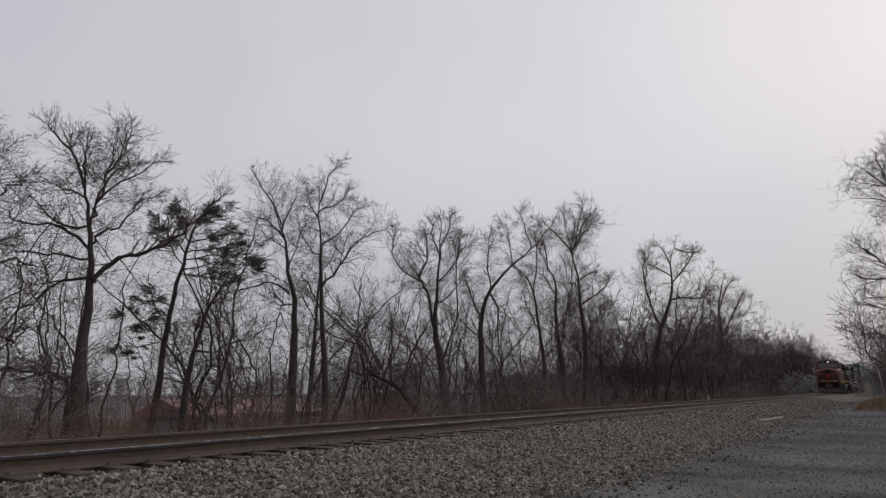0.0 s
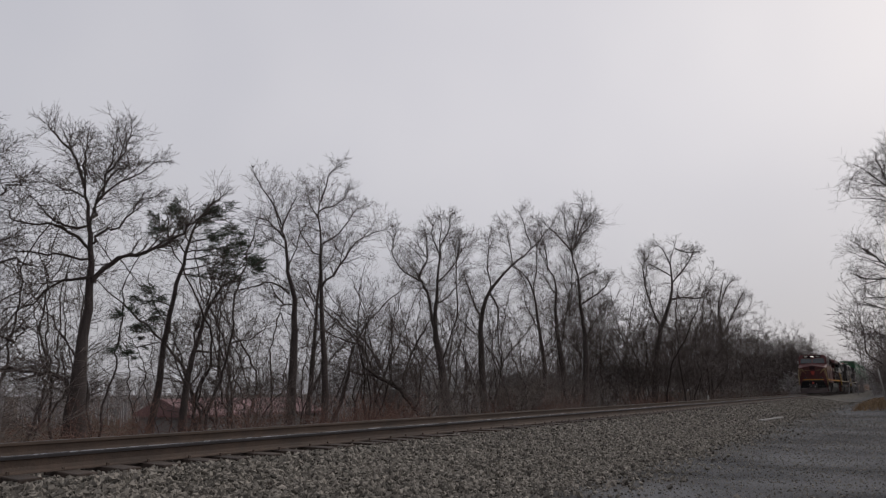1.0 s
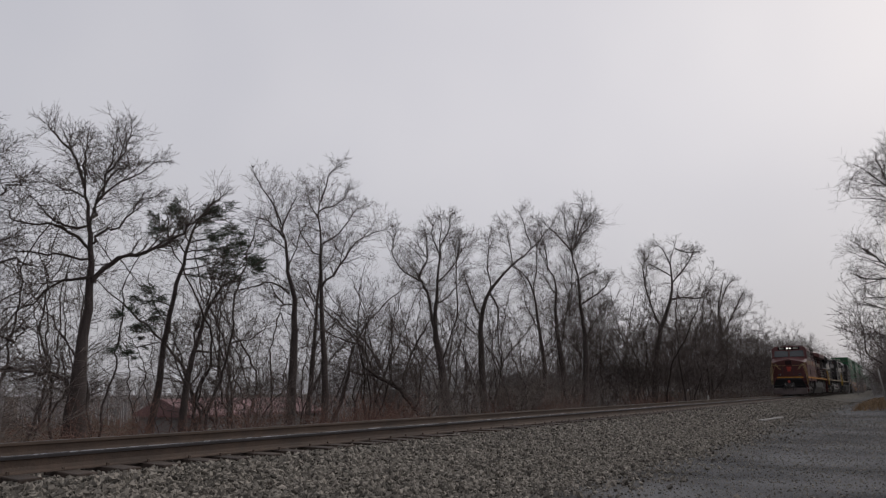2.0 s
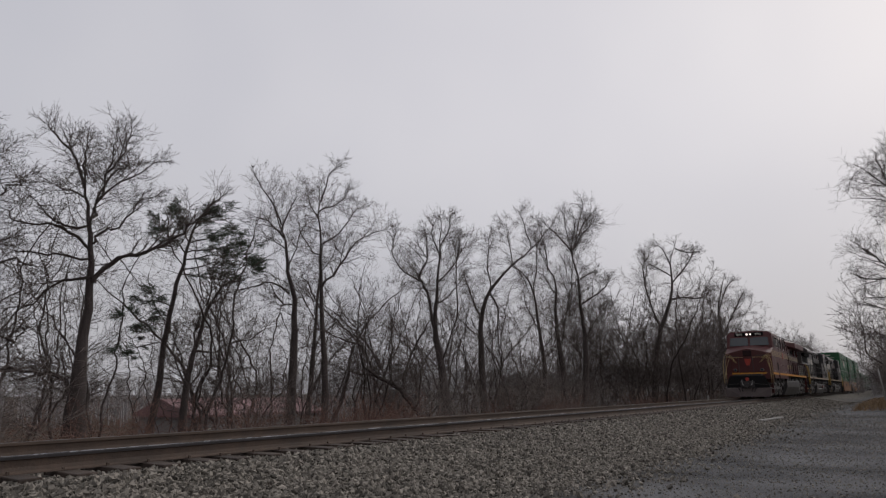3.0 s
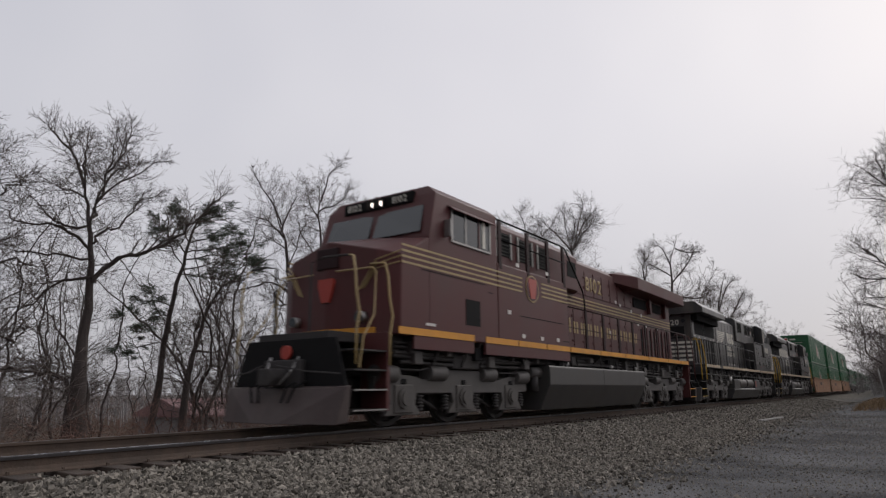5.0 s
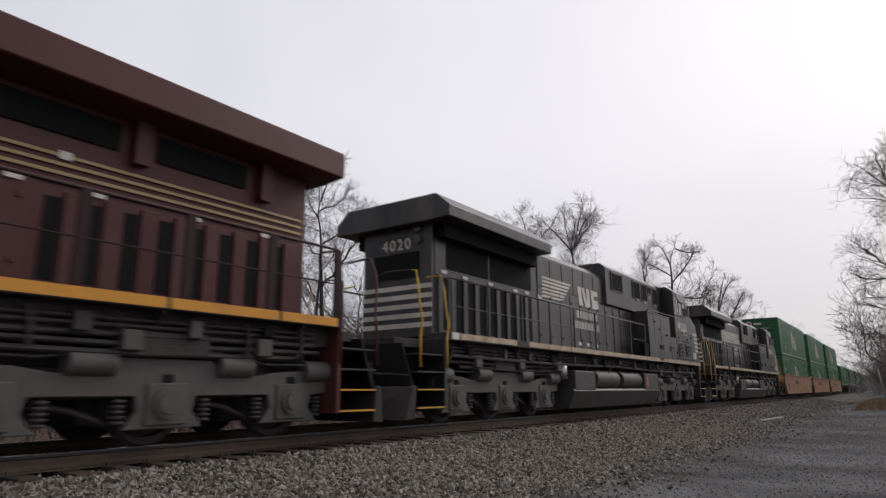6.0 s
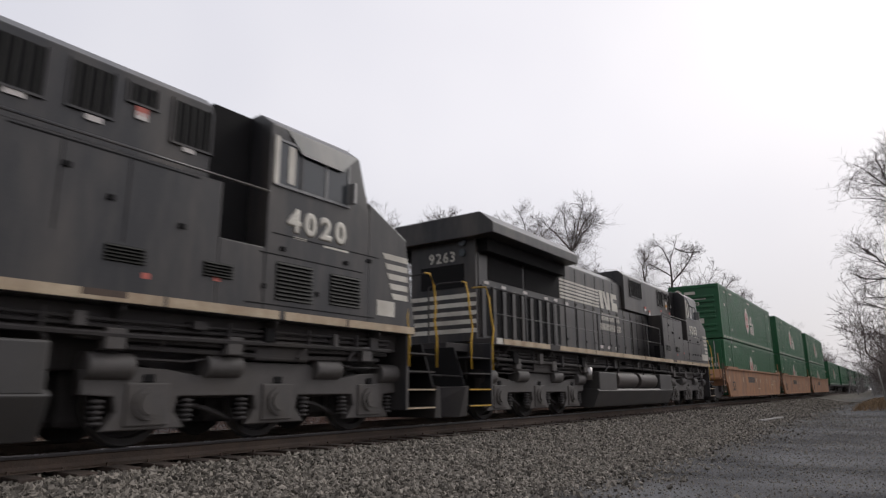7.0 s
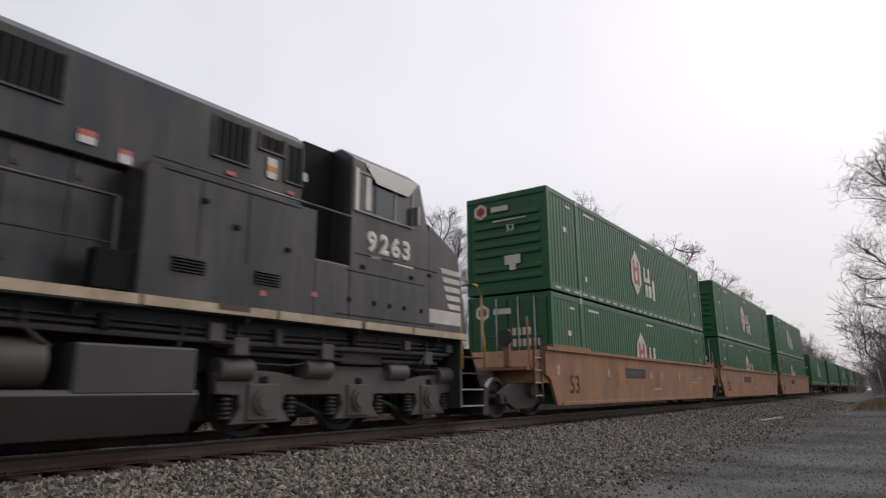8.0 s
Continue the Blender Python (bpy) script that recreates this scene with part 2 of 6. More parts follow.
def tube(bm, pts, r, seg=8, r2=None):
    pts = [Vector(q) for q in pts]
    rings = []
    for i, q in enumerate(pts):
        d = (pts[min(i + 1, len(pts) - 1)] - pts[max(i - 1, 0)]).normalized()
        a = d.cross(Vector((0.31, 0.17, 0.93)) if abs(d.z) < 0.9 else Vector((1, 0, 0))).normalized()
        b = d.cross(a)
        rr = r if r2 is None else r + (r2 - r) * i / (len(pts) - 1)
        rings.append([bm.verts.new(q + (a * math.cos(t) + b * math.sin(t)) * rr) for t in [2 * math.pi * j / seg for j in range(seg)]])
    for u, v in zip(rings, rings[1:]):
        for j in range(seg):
            f = bm.faces.new((u[j], u[(j + 1) % seg], v[(j + 1) % seg], v[j]))
            f.smooth = seg > 6
    bm.faces.new(rings[0][::-1])
    bm.faces.new(rings[-1])


def mesh_of(fn, *a, **k):
    bm = bmesh.new()
    fn(bm, *a, **k)
    return bm


GLYPHS = {}


def glyph(ch, size, fat, material):
    """One built-in font character as a mesh, with its width."""
    key = (ch, size, fat, material.name)
    if key not in GLYPHS:
        cu = bpy.data.curves.new("digit", "FONT")
        cu.body, cu.size, cu.extrude, cu.bevel_depth, cu.bevel_resolution, cu.resolution_u = ch, size, 0.0, fat, 0, 4
        tmp = new("digit", cu)
        me = bpy.data.meshes.new_from_object(tmp.evaluated_get(bpy.context.evaluated_depsgraph_get()))
        bpy.data.objects.remove(tmp)
        me.transform(Matrix.Diagonal((1, 1, 0.4, 1)))
        me.materials.clear()
        me.materials.append(material)
        xs = [v.co.x for v in me.vertices]
        GLYPHS[key] = (me, min(xs), max(xs))
    return GLYPHS[key]


def lettering(name, text, size, m, material, parent, spacing=1.0, fat=0.0):
    """Characters side by side, centred, each a part of its own."""
    got = [glyph(ch, size, fat or 0.02 * size, material) for ch in text]
    gap = 0.12 * size * spacing
    x = -(sum(b - a for _, a, b in got) + gap * (len(got) - 1)) / 2
    for me, a, b in got:
        ob = new(name, me)
        ob.parent = parent
        ob.matrix_basis = m @ pose(x - a, 0, 0)
        x += b - a + gap


def side_text(y, z, x=1.5, turned=False):
    """The pose of lettering on the side face at x, read from outside; turned for the opposite side."""
    return pose(x, y, z, 90, 0, 90) if not turned else pose(-x, y, z, 90, 0, -90)


# ---- ground, ballast and track ----


def ground_height(x, y):
    """Track bed on top, shoulder down to the gravel lane, falling ground beyond the far side, low bank to the east."""
    h = 0.0
    if x >= 0:
        h = -0.265 - 0.36 * min(max((x - 1.6) / 2.5, 0), 1)
        h += 0.9 * min(max((x - 9.5) / 6.0, 0), 1)
        h += 0.35 * min(max((x - 5.2) / 3.0, 0), 1) * min(max((y - 34) / 12.0, 0), 1)
    else:
        h = -0.28 - 0.51 * min(max((-x - 1.7) / 2.2, 0), 1)
        h -= 0.3 * min(max((-x - 5) / 8, 0), 1) + 3.8 * min(max((-x - 17) / 22, 0), 1)
    h += 0.05 * noise.noise((x * 0.35, y * 0.35, 0.0)) * (abs(x) > 1.6)
    return h


def build_ground():
    xs = [-1500, -600, -250, -120, -70, -45] + [-34 + 2 * i for i in range(14)] + [-6 + 0.25 * i for i in range(80)] + [14 + 2 * i for i in range(8)] + [32, 45, 80, 150, 400, 1500]
    ys = [-1500, -500, -150, -60, -30, -15, -8] + [-4 + 0.5 * i for i in range(100)] + [46 + 2 * i for i in range(40)] + [126 + 10 * i for i in range(14)] + [270, 320, 420, 700, 1200, 2500]
    vs = [(x, y, ground_height(x, y)) for y in ys for x in xs]
    k = len(xs)
    fs = [(j * k + i, j * k + i + 1, (j + 1) * k + i + 1, (j + 1) * k + i) for j in range(len(ys) - 1) for i in range(k - 1)]
    me = bpy.data.meshes.new("ground")
    me.from_pydata(vs, [], fs)
    me.materials.append(M_GROUND)
    for q in me.polygons:
        q.use_smooth = True
    return tagged(new("ground", me), "gravel and asphalt trackside ground with dead grass", "ground", kind="structure")


build_ground()


def build_stones(name, count, area, label, lo, hi, seed):
    """Broken stones lying on the bed, as joined small blocks."""
    rng = np.random.default_rng(seed)
    base = np.array([(1, 0, 0), (-1, 0, 0), (0, 1, 0), (0, -1, 0), (0, 0, 1), (0, 0, -1)], float)
    tri = np.array([(0, 2, 4), (2, 1, 4), (1, 3, 4), (3, 0, 4), (2, 0, 5), (1, 2, 5), (3, 1, 5), (0, 3, 5)])
    px, py = area(rng, count)
    keep = (px > 0.95) | (px < -0.95) | (np.abs(px) < 0.6)
    px, py = px[keep], py[keep]
    c = len(px)
    pz = np.array([ground_height(a, b) for a, b in zip(px, py)])
    size = rng.uniform(lo, hi, c)
    verts = base[None] * (size[:, None, None] * rng.uniform(0.55, 1.15, (c, 6, 1))) + rng.normal(0, 0.18, (c, 6, 3)) * size[:, None, None]
    ang = rng.uniform(0, 6.283, (c, 3))
    ca, sa = np.cos(ang), np.sin(ang)
    for i, (u, v) in enumerate(((0, 1), (1, 2), (0, 2))):
        a, b = verts[..., u].copy(), verts[..., v].copy()
        verts[..., u] = a * ca[:, i, None] - b * sa[:, i, None]
        verts[..., v] = a * sa[:, i, None] + b * ca[:, i, None]
    verts += np.stack([px, py, pz + size * rng.uniform(0.0, 0.6, c)], 1)[:, None]
    faces = (tri[None] + (np.arange(c) * 6)[:, None, None]).reshape(-1, 3)
    me = bpy.data.meshes.new(name)
    me.from_pydata(verts.reshape(-1, 3), [], faces)
    me.materials.append(M_STONE)
    return tagged(new(name, me), label, "ballast", kind="stuff")


def near_bed(rng, n):
    return 0.9 + 3.1 * rng.random(n) + np.abs(rng.normal(0, 0.75, n)), 1.0 + 21 * rng.random(n) ** 1.25


def mid_bed(rng, n):
    return 0.9 + 2.9 * rng.random(n) + np.abs(rng.normal(0, 0.8, n)), 20 + 50 * rng.random(n) ** 1.2


def between_rails(rng, n):
    return rng.uniform(-3.2, 0.65, n), 0.5 + 45 * rng.random(n)


build_stones("ballast", 46000, near_bed, "grey crushed stone ballast of the track shoulder", 0.022, 0.047, 1)
build_stones("ballast", 20000, mid_bed, "grey crushed stone ballast of the track shoulder", 0.03, 0.055, 2)
def lane(rng, n):
    return rng.uniform(3.4, 8.6, n), 4 + 34 * rng.random(n) ** 1.2


build_stones("lane_gravel", 30000, lane, "small loose grey gravel on the lane", 0.006, 0.017, 5)
build_stones("ballast", 9000, between_rails, "grey crushed stone ballast between the rails", 0.025, 0.05, 3)


def build_rail(x, z, label):
    """Flat-bottomed rail: head, web, foot; the running surface is bright on the near rail only."""
    half = [(0.036, 0.0), (0.038, -0.012), (0.037, -0.038), (0.012, -0.05), (0.009, -0.12), (0.02, -0.16), (0.075, -0.178), (0.076, -0.19)]
    prof = half + [(-a, b) for a, b in half[::-1]]
    bm = bmesh.new()
    rings = [[bm.verts.new((x + a, y, z + b)) for a, b in prof] for y in (-60, -10, 0, 10, 20, 40, 80, 160, 420)]
    for u, v in zip(rings, rings[1:]):
        for i in range(len(prof)):
            f = bm.faces.new((u[i], v[i], v[(i + 1) % len(prof)], u[(i + 1) % len(prof)]))
            f.material_index = 1 if i == len(prof) - 1 else 2 if i in (0, 1) else 0
    bm.faces.new(rings[0])
    bm.faces.new(rings[-1][::-1])
    bmesh.ops.recalc_face_normals(bm, faces=bm.faces[:])
    # Far rail's head is coloured dark to leave out the sky glint.
    ob = part("rail", bm, [M_RUST, M_RAILTOP if x > 0 else M_RAILSIDE, M_RAILSIDE if x > 0 else M_RUST])
    return tagged(ob, label, "rail", "running rails", "structure")


NEAR_RAIL_Z, FAR_RAIL_Z = -0.018, 0.02
build_rail(0.753, NEAR_RAIL_Z, "rusted steel rail with a polished running surface")
build_rail(-0.753, FAR_RAIL_Z, "rusted steel rail with a polished running surface")


def build_ties():
    tie_bm = mesh_of(box, -1.3, 1.3, -0.115, 0.115, -0.38, -0.205, 0.012)
    first = tagged(part("railway_tie", tie_bm, M_TIE), "weathered brown timber tie half sunk in ballast", "railway tie", "ties under the rails")
    plate = part("tie_plate", mesh_of(box, 0.62, 0.89, -0.1, 0.1, -0.206, -0.195 + NEAR_RAIL_Z + 0.003, 0.003), M_RUST, first)
    part("tie_plate", mesh_of(box, -0.89, -0.62, -0.1, 0.1, -0.206, -0.195 + NEAR_RAIL_Z + 0.003, 0.003), M_RUST, first)
    for sx in (0.66, 0.85):
        part("spike", mesh_of(box, sx - 0.014, sx + 0.014, -0.06, -0.03, -0.21, -0.165, 0.004), M_RUST, first)
    first.matrix_basis = pose(0, -3.0, 0)
    rng = random.Random(4)
    for i in range(1, 150):
        copy_thing(first, pose(rng.uniform(-0.04, 0.04), -3.0 + 0.51 * i + rng.uniform(-0.04, 0.04), rng.uniform(-0.012, 0.004), 0, 0, rng.uniform(-1.2, 1.2)))


build_ties()

# ---- trees ----


class Wood:
    """Collects tapered tubes for one mesh, by number of joints and sides."""

    def __init__(self):
        self.sets = {}

    def limb(self, pts, r0, r1, seg):
        k = len(pts)
        r = [r0 + (r1 - r0) * i / (k - 1) for i in range(k)] if r1 is not None else list(r0)
        got = self.sets.setdefault((k, seg), ([], []))
        got[0].append([tuple(q) for q in pts])
        got[1].append(r)

    def mesh(self, name, material, parent):
        vs, fs, n = [], [], 0
        for (k, seg), (pts, radii) in self.sets.items():
            p, r = np.array(pts, float), np.array(radii, float)
            d = np.gradient(p, axis=1)
            d /= np.linalg.norm(d, axis=2, keepdims=True) + 1e-9
            ref = np.where(np.abs(d[:, :1, 2:3]) > 0.7, np.array((0.9, 0.1, 0.3)), np.array((0.1, 0.2, 0.97)))
            a = np.cross(d, np.broadcast_to(ref, d.shape))
            a /= np.linalg.norm(a, axis=2, keepdims=True) + 1e-9
            b = np.cross(d, a)
            t = np.arange(seg) * 2 * math.pi / seg
            ring = p[:, :, None] + r[:, :, None, None] * (a[:, :, None] * np.cos(t)[:, None] + b[:, :, None] * np.sin(t)[:, None])
            m = len(p)
            j = np.arange(seg)
            j2 = (j + 1) % seg
            base = n + np.arange(m)[:, None, None] * k * seg + np.arange(k - 1)[None, :, None] * seg
            fs.append(np.stack([base + j, base + j2, base + seg + j2, base + seg + j], -1).reshape(-1, 4))
            vs.append(ring.reshape(-1, 3))
            n += m * k * seg
        v, f = np.concatenate(vs), np.concatenate(fs)
        me = bpy.data.meshes.new(name)
        me.vertices.add(len(v))
        me.vertices.foreach_set("co", v.ravel())
        me.loops.add(f.size)
        me.loops.foreach_set("vertex_index", f.ravel())
        me.polygons.add(len(f))
        me.polygons.foreach_set("loop_start", np.arange(len(f)) * 4)
        me.polygons.foreach_set("use_smooth", np.ones(len(f), bool))
        me.update(calc_edges=True)
        me.materials.append(material)
        ob = new(name, me)
        ob.parent = parent
        return ob


def twigs(wood, rng, start, way, length, radius, level, lift=0.25, dense=1.0, least=0.005):
    """A crooked branch with finer ones at wide angles along it, down to the twigs."""
    n = 5 if level > 1 else 3 if level > 0 else 1
    g = rng.gauss
    pts = [Vector(start)]
    d = Vector(way).normalized()
    bend = 0.16 if level > 1 else 0.1 if level else 0.06
    for i in range(n):
        d = (d + Vector((g(0, bend), g(0, bend), g(0, bend * 0.8) + lift * 0.1))).normalized()
        pts.append(pts[-1] + d * (length / n))
    wood.limb(pts, radius, max(radius * 0.3, least * 0.55), 5 if level > 2 else 4 if level > 1 else 3)
    if level <= 0:
        return
    count = max(2, int((2.6 + length * (2.9 if level == 1 else 1.9)) * dense))
    for i in range(count):
        t = 0.18 + 0.82 * (i + rng.random()) / count
        j = min(int(t * n), n - 1)
        step = pts[j + 1] - pts[j]
        q = pts[j] + step * (t * n - j)
        axis = step.normalized()
        side = Vector((g(0, 1), g(0, 1), g(0, 0.8) + lift * 0.6))
        side = (side - axis * side.dot(axis)).normalized()
        way2 = axis * rng.uniform(0.55, 1.0) + side * rng.uniform(0.5, 1.0)
        twigs(wood, rng, q, way2, length * rng.uniform(0.4, 0.85) * (1.2 - 0.45 * t), max(radius * 0.5 * (1 - 0.5 * t), least), level - 1, lift, dense, least)


def smooth_path(pts, rng, jitter=0.03):
    """A wandering curve through a few joints."""
    p = np.array(pts, float)
    out = []
    for i in range(len(p) - 1):
        p0, p1, p2, p3 = p[max(i - 1, 0)], p[i], p[i + 1], p[min(i + 2, len(p) - 1)]
        for s in (0.0, 0.33, 0.66):
            q = 0.5 * (2 * p1 + (p2 - p0) * s + (2 * p0 - 5 * p1 + 4 * p2 - p3) * s * s + (3 * p1 - p0 - 3 * p2 + p3) * s ** 3)
            out.append(q)
    out.append(p[-1])
    out = np.array(out)
    out[1:-1, :3] += np.array([[rng.gauss(0, jitter) for _ in range(3)] for _ in range(len(out) - 2)])
    return out


TREE_COUNT = [0]
TREE_LABEL = {"walnut": "tall bare spreading tree with long crooked side limbs", "ash": "bare forked tree with dark wet bark",
              "maple": "bare upright tree with fine twigs in its crown", "mulberry": "low bare tree with a bent leaning trunk",
              "locust": "bare tree with one long slanting limb", "elm": "tall bare tree with a rounded open crown",
              "hackberry": "bare tree with a crooked trunk and wide crown"}


def bare_tree(kind, x, y, yaw, trunk, limbs, stout=1.0, dense=1.15):
    """A leafless tree: trunk joints are (across, height, radius), limbs are (radius, joints)."""
    TREE_COUNT[0] += 1
    rng = random.Random(100 + TREE_COUNT[0])
    top = max(t[1] for t in trunk)
    ob = tagged(new(kind + "_tree"), TREE_LABEL[kind], "tree", "trees beside the track")
    ob.matrix_basis = pose(x, y, 0, 0, 0, yaw)
    wood, fine = Wood(), Wood()
    joints = [(u, rng.uniform(-0.15, 0.15), z, r) for u, z, r in trunk]
    joints.insert(0, (trunk[0][0], joints[0][1], -1.6, trunk[0][2] * 1.25))
    path = smooth_path(joints, rng, 0.025)
    wood.limb(path[:, :3], path[:, 3] * np.linspace(0.66, 0.3, len(path)) * stout, None, 9)
    for k in range(4):
        twigs(fine, rng, path[-1, :3], (rng.gauss(0, 0.6), rng.gauss(0, 0.6), 0.7), 0.08 * top * rng.uniform(0.6, 1.0), max(path[-1, 3] * 0.25, 0.01) * stout, 2, 0.15)
    for r, pts in limbs:
        k = len(pts)
        out = rng.uniform(-0.6, 0.6)
        lp = smooth_path([(u, out * (i / (k - 1)) * 2.0, z) for i, (u, z) in enumerate(pts)], rng, 0.05)
        r *= stout
        wood.limb(lp, r * 0.62, max(r * 0.16, 0.01), 6)
        total = float(np.linalg.norm(np.diff(lp, axis=0), axis=1).sum())
        # forks: stout side branches that part again
        for i in range(3 + int(total * 0.85)):
            t = 0.3 + 0.65 * rng.random()
            j = min(int(t * (len(lp) - 1)), len(lp) - 2)
            axis = lp[j + 1] - lp[j]
            axis = axis / (np.linalg.norm(axis) + 1e-9)
            side = np.array((rng.gauss(0, 0.8), rng.gauss(0, 0.8), rng.gauss(0.15, 0.5)))
            twigs(fine, rng, lp[j], axis * 0.75 + side * 0.75, (0.5 + total * 0.3) * rng.uniform(0.6, 1.0) * (1.15 - 0.5 * t), max(r * 0.3 * (1 - 0.5 * t), 0.011), 3, 0.12, dense * 0.8, 0.0058)
        count = int(6 + total * 2.8)
        for i in range(count):
            t = 0.15 + 0.85 * (i + rng.random()) / count
            j = min(int(t * (len(lp) - 1)), len(lp) - 2)
            axis = lp[j + 1] - lp[j]
            axis = axis / (np.linalg.norm(axis) + 1e-9)
            side = np.array((rng.gauss(0, 0.8), rng.gauss(0, 0.8), rng.gauss(0.15, 0.6)))
            size = (0.65 + total * 0.17) * rng.uniform(0.5, 1.1) * (1.1 - 0.4 * t)
            twigs(fine, rng, lp[j], axis * 0.6 + side * 0.8, size, max(r * 0.22 * (1 - 0.6 * t), 0.007), 2 if size > 0.6 else 1, 0.15, dense, 0.0055)
        end = lp[-1] - lp[-2]
        for k in range(3):
            twigs(fine, rng, lp[-1], end / np.linalg.norm(end) + np.array((rng.gauss(0, 0.5), rng.gauss(0, 0.5), rng.gauss(0, 0.4))), (0.25 + total * 0.08) * rng.uniform(0.6, 1.0), max(r * 0.13, 0.008), 2, 0.05, dense, 0.0055)
    for i in range(40):
        t = 0.2 + 0.75 * rng.random()
        q = path[int(t * (len(path) - 1))]
        ang = rng.uniform(0, 6.283)
        twigs(fine, rng, q[:3], (math.cos(ang), math.sin(ang), 0.35), rng.uniform(0.6, 2.0) * top / 10, 0.014, 2, 0.2, 0.9, 0.0055)
    wood.mesh("trunk", M_BARK, ob)
    fine.mesh("crown", M_TWIG, ob)
    return ob


def needle_clump(wood, rng, c, size, along):
    """A flat, ragged spray: thin shoots fanning outwards, each set with fine needles."""
    for i in range(int(34 * size) + 6):
        a = rng.gauss(0, 0.9)
        ca, sa = math.cos(a), math.sin(a)
        d = np.array((along[0] * ca - along[1] * sa, along[0] * sa + along[1] * ca, rng.gauss(0.12, 0.3)))
        q = np.array(c) + np.array((rng.gauss(0, 0.2), rng.gauss(0, 0.3), rng.gauss(0, 0.16))) * size
        ln = size * rng.uniform(0.4, 1.0)
        e = q + d * ln
        wood.limb([q, (q + e) / 2 + (0, 0, 0.02), e], 0.006, 0.003, 3)
        for k in range(int(10 * ln / 0.3) + 4):
            p = q + (e - q) * rng.random()
            v = d * 0.5 + np.array((rng.gauss(0, 0.6), rng.gauss(0, 0.6), rng.gauss(0.18, 0.4)))
            tip = p + v / np.linalg.norm(v) * rng.uniform(0.06, 0.12)
            wood.limb([p, tip], 0.0055, 0.002, 3)


def pine_tree(kind, x, y, yaw, trunk, limbs):
    rng = random.Random(77)
    ob = tagged(new("pine_tree"), "slender pine with flat dark green needle sprays", "tree", "trees beside the track")
    ob.matrix_basis = pose(x, y, 0, 0, 0, yaw)
    wood, green = Wood(), Wood()
    joints = [(u, 0.0, z, r) for u, z, r in trunk]
    joints.insert(0, (trunk[0][0], 0.0, -1.6, trunk[0][2] * 1.2))
    path = smooth_path(joints, rng, 0.02)
    wood.limb(path[:, :3], path[:, 3] * 0.6, None, 8)
    for r, size, pts in limbs:
        out = rng.uniform(-0.5, 0.5)
        lp = smooth_path([(u, out * i, z) for i, (u, z) in enumerate(pts)], rng, 0.04)
        wood.limb(lp, r * 0.6, 0.01, 5)
        for i in range(9):
            t = 0.42 + 0.58 * i / 8
            j = min(int(t * (len(lp) - 1)), len(lp) - 2)
            q = lp[j] + (lp[j + 1] - lp[j]) * rng.random()
            along = lp[j + 1] - lp[j]
            along = along / np.linalg.norm(along)
            c = q + np.array((rng.gauss(0, 0.2), rng.gauss(0, 0.35), rng.gauss(0.04, 0.2)))
            wood.limb([q, (q + c) / 2 + (0, 0, 0.03), c], 0.011, 0.005, 3)
            needle_clump(green, rng, c, size * rng.uniform(0.35, 0.75), along)
    for i in range(16):
        q = path[int(rng.uniform(0.3, 0.8) * (len(path) - 1))]
        ang = rng.uniform(0, 6.283)
        twigs(wood, rng, q[:3], (math.cos(ang), math.sin(ang), 0.15), rng.uniform(0.6, 1.6), 0.014, 2, 0.0, 0.8)
    wood.mesh("trunk", M_BARK, ob)
    green.mesh("crown", M_NEEDLE, ob)
    return ob


def wild_tree(seed, height, spread, stems=1, dense=1.0, lift=0.5, least=0.006, low=0.14):
    """A leafless tree grown by chance, for the thicket and the far rows."""
    rng = random.Random(seed)
    ob = tagged(new("thicket_tree"), "slim bare tree of the trackside thicket", "tree", "trees beside the track")
    wood, fine = Wood(), Wood()
    for s in range(stems):
        lean = np.array((rng.gauss(0, 0.28), rng.gauss(0, 0.28), 1.0))
        pts = [np.array((rng.gauss(0, 0.2) * stems, rng.gauss(0, 0.2) * stems, -1.6))]
        n = 8
        for i in range(n):
            lean = lean + np.array((rng.gauss(0, 0.22), rng.gauss(0, 0.22), 0.16))
            lean /= np.linalg.norm(lean)
            pts.append(pts[-1] + lean * (height + 1.6) / n * rng.uniform(0.8, 1.15))
        lp = smooth_path(pts, rng, 0.04)
        r0 = 0.0105 * height / math.sqrt(stems)
        wood.limb(lp, r0, 0.014, 7)
        count = int(height * 1.8 * dense)
        for i in range(count):
            t = low + (1 - low) * (i + rng.random()) / count
            q = lp[min(int(t * (len(lp) - 1)), len(lp) - 1)]
            a = rng.uniform(0, 6.283)
            size = spread * rng.uniform(0.5, 1.15) * (1.25 - 0.8 * t)
            twigs(fine, rng, q, (math.cos(a), math.sin(a), lift * 0.7 + 0.5 * t), size, max(r0 * 0.4 * (1.1 - t), 0.01), 3 if i % 4 == 0 and least < 0.01 else 2, lift * 0.5, dense, least)
    wood.mesh("trunk", M_BARK, ob)
    fine.mesh("crown", M_TWIG, ob)
    return ob


def bush(seed, height, material, label):
    rng = random.Random(seed)
    ob = tagged(new("bush"), label, "bush", "brush along the track")
    fine = Wood()
    for s in range(30):
        a = rng.uniform(0, 6.283)
        r = rng.uniform(0, 1.0) * height * 0.75
        twigs(fine, rng, (math.cos(a) * r, math.sin(a) * r, -0.7), (rng.gauss(0, 0.65), rng.gauss(0, 0.65), 1), height * rng.uniform(0.5, 1.1) + 0.5, 0.009, 2, -0.35, 0.75, 0.005)
    fine.mesh("brush_crown", material, ob)
    return ob


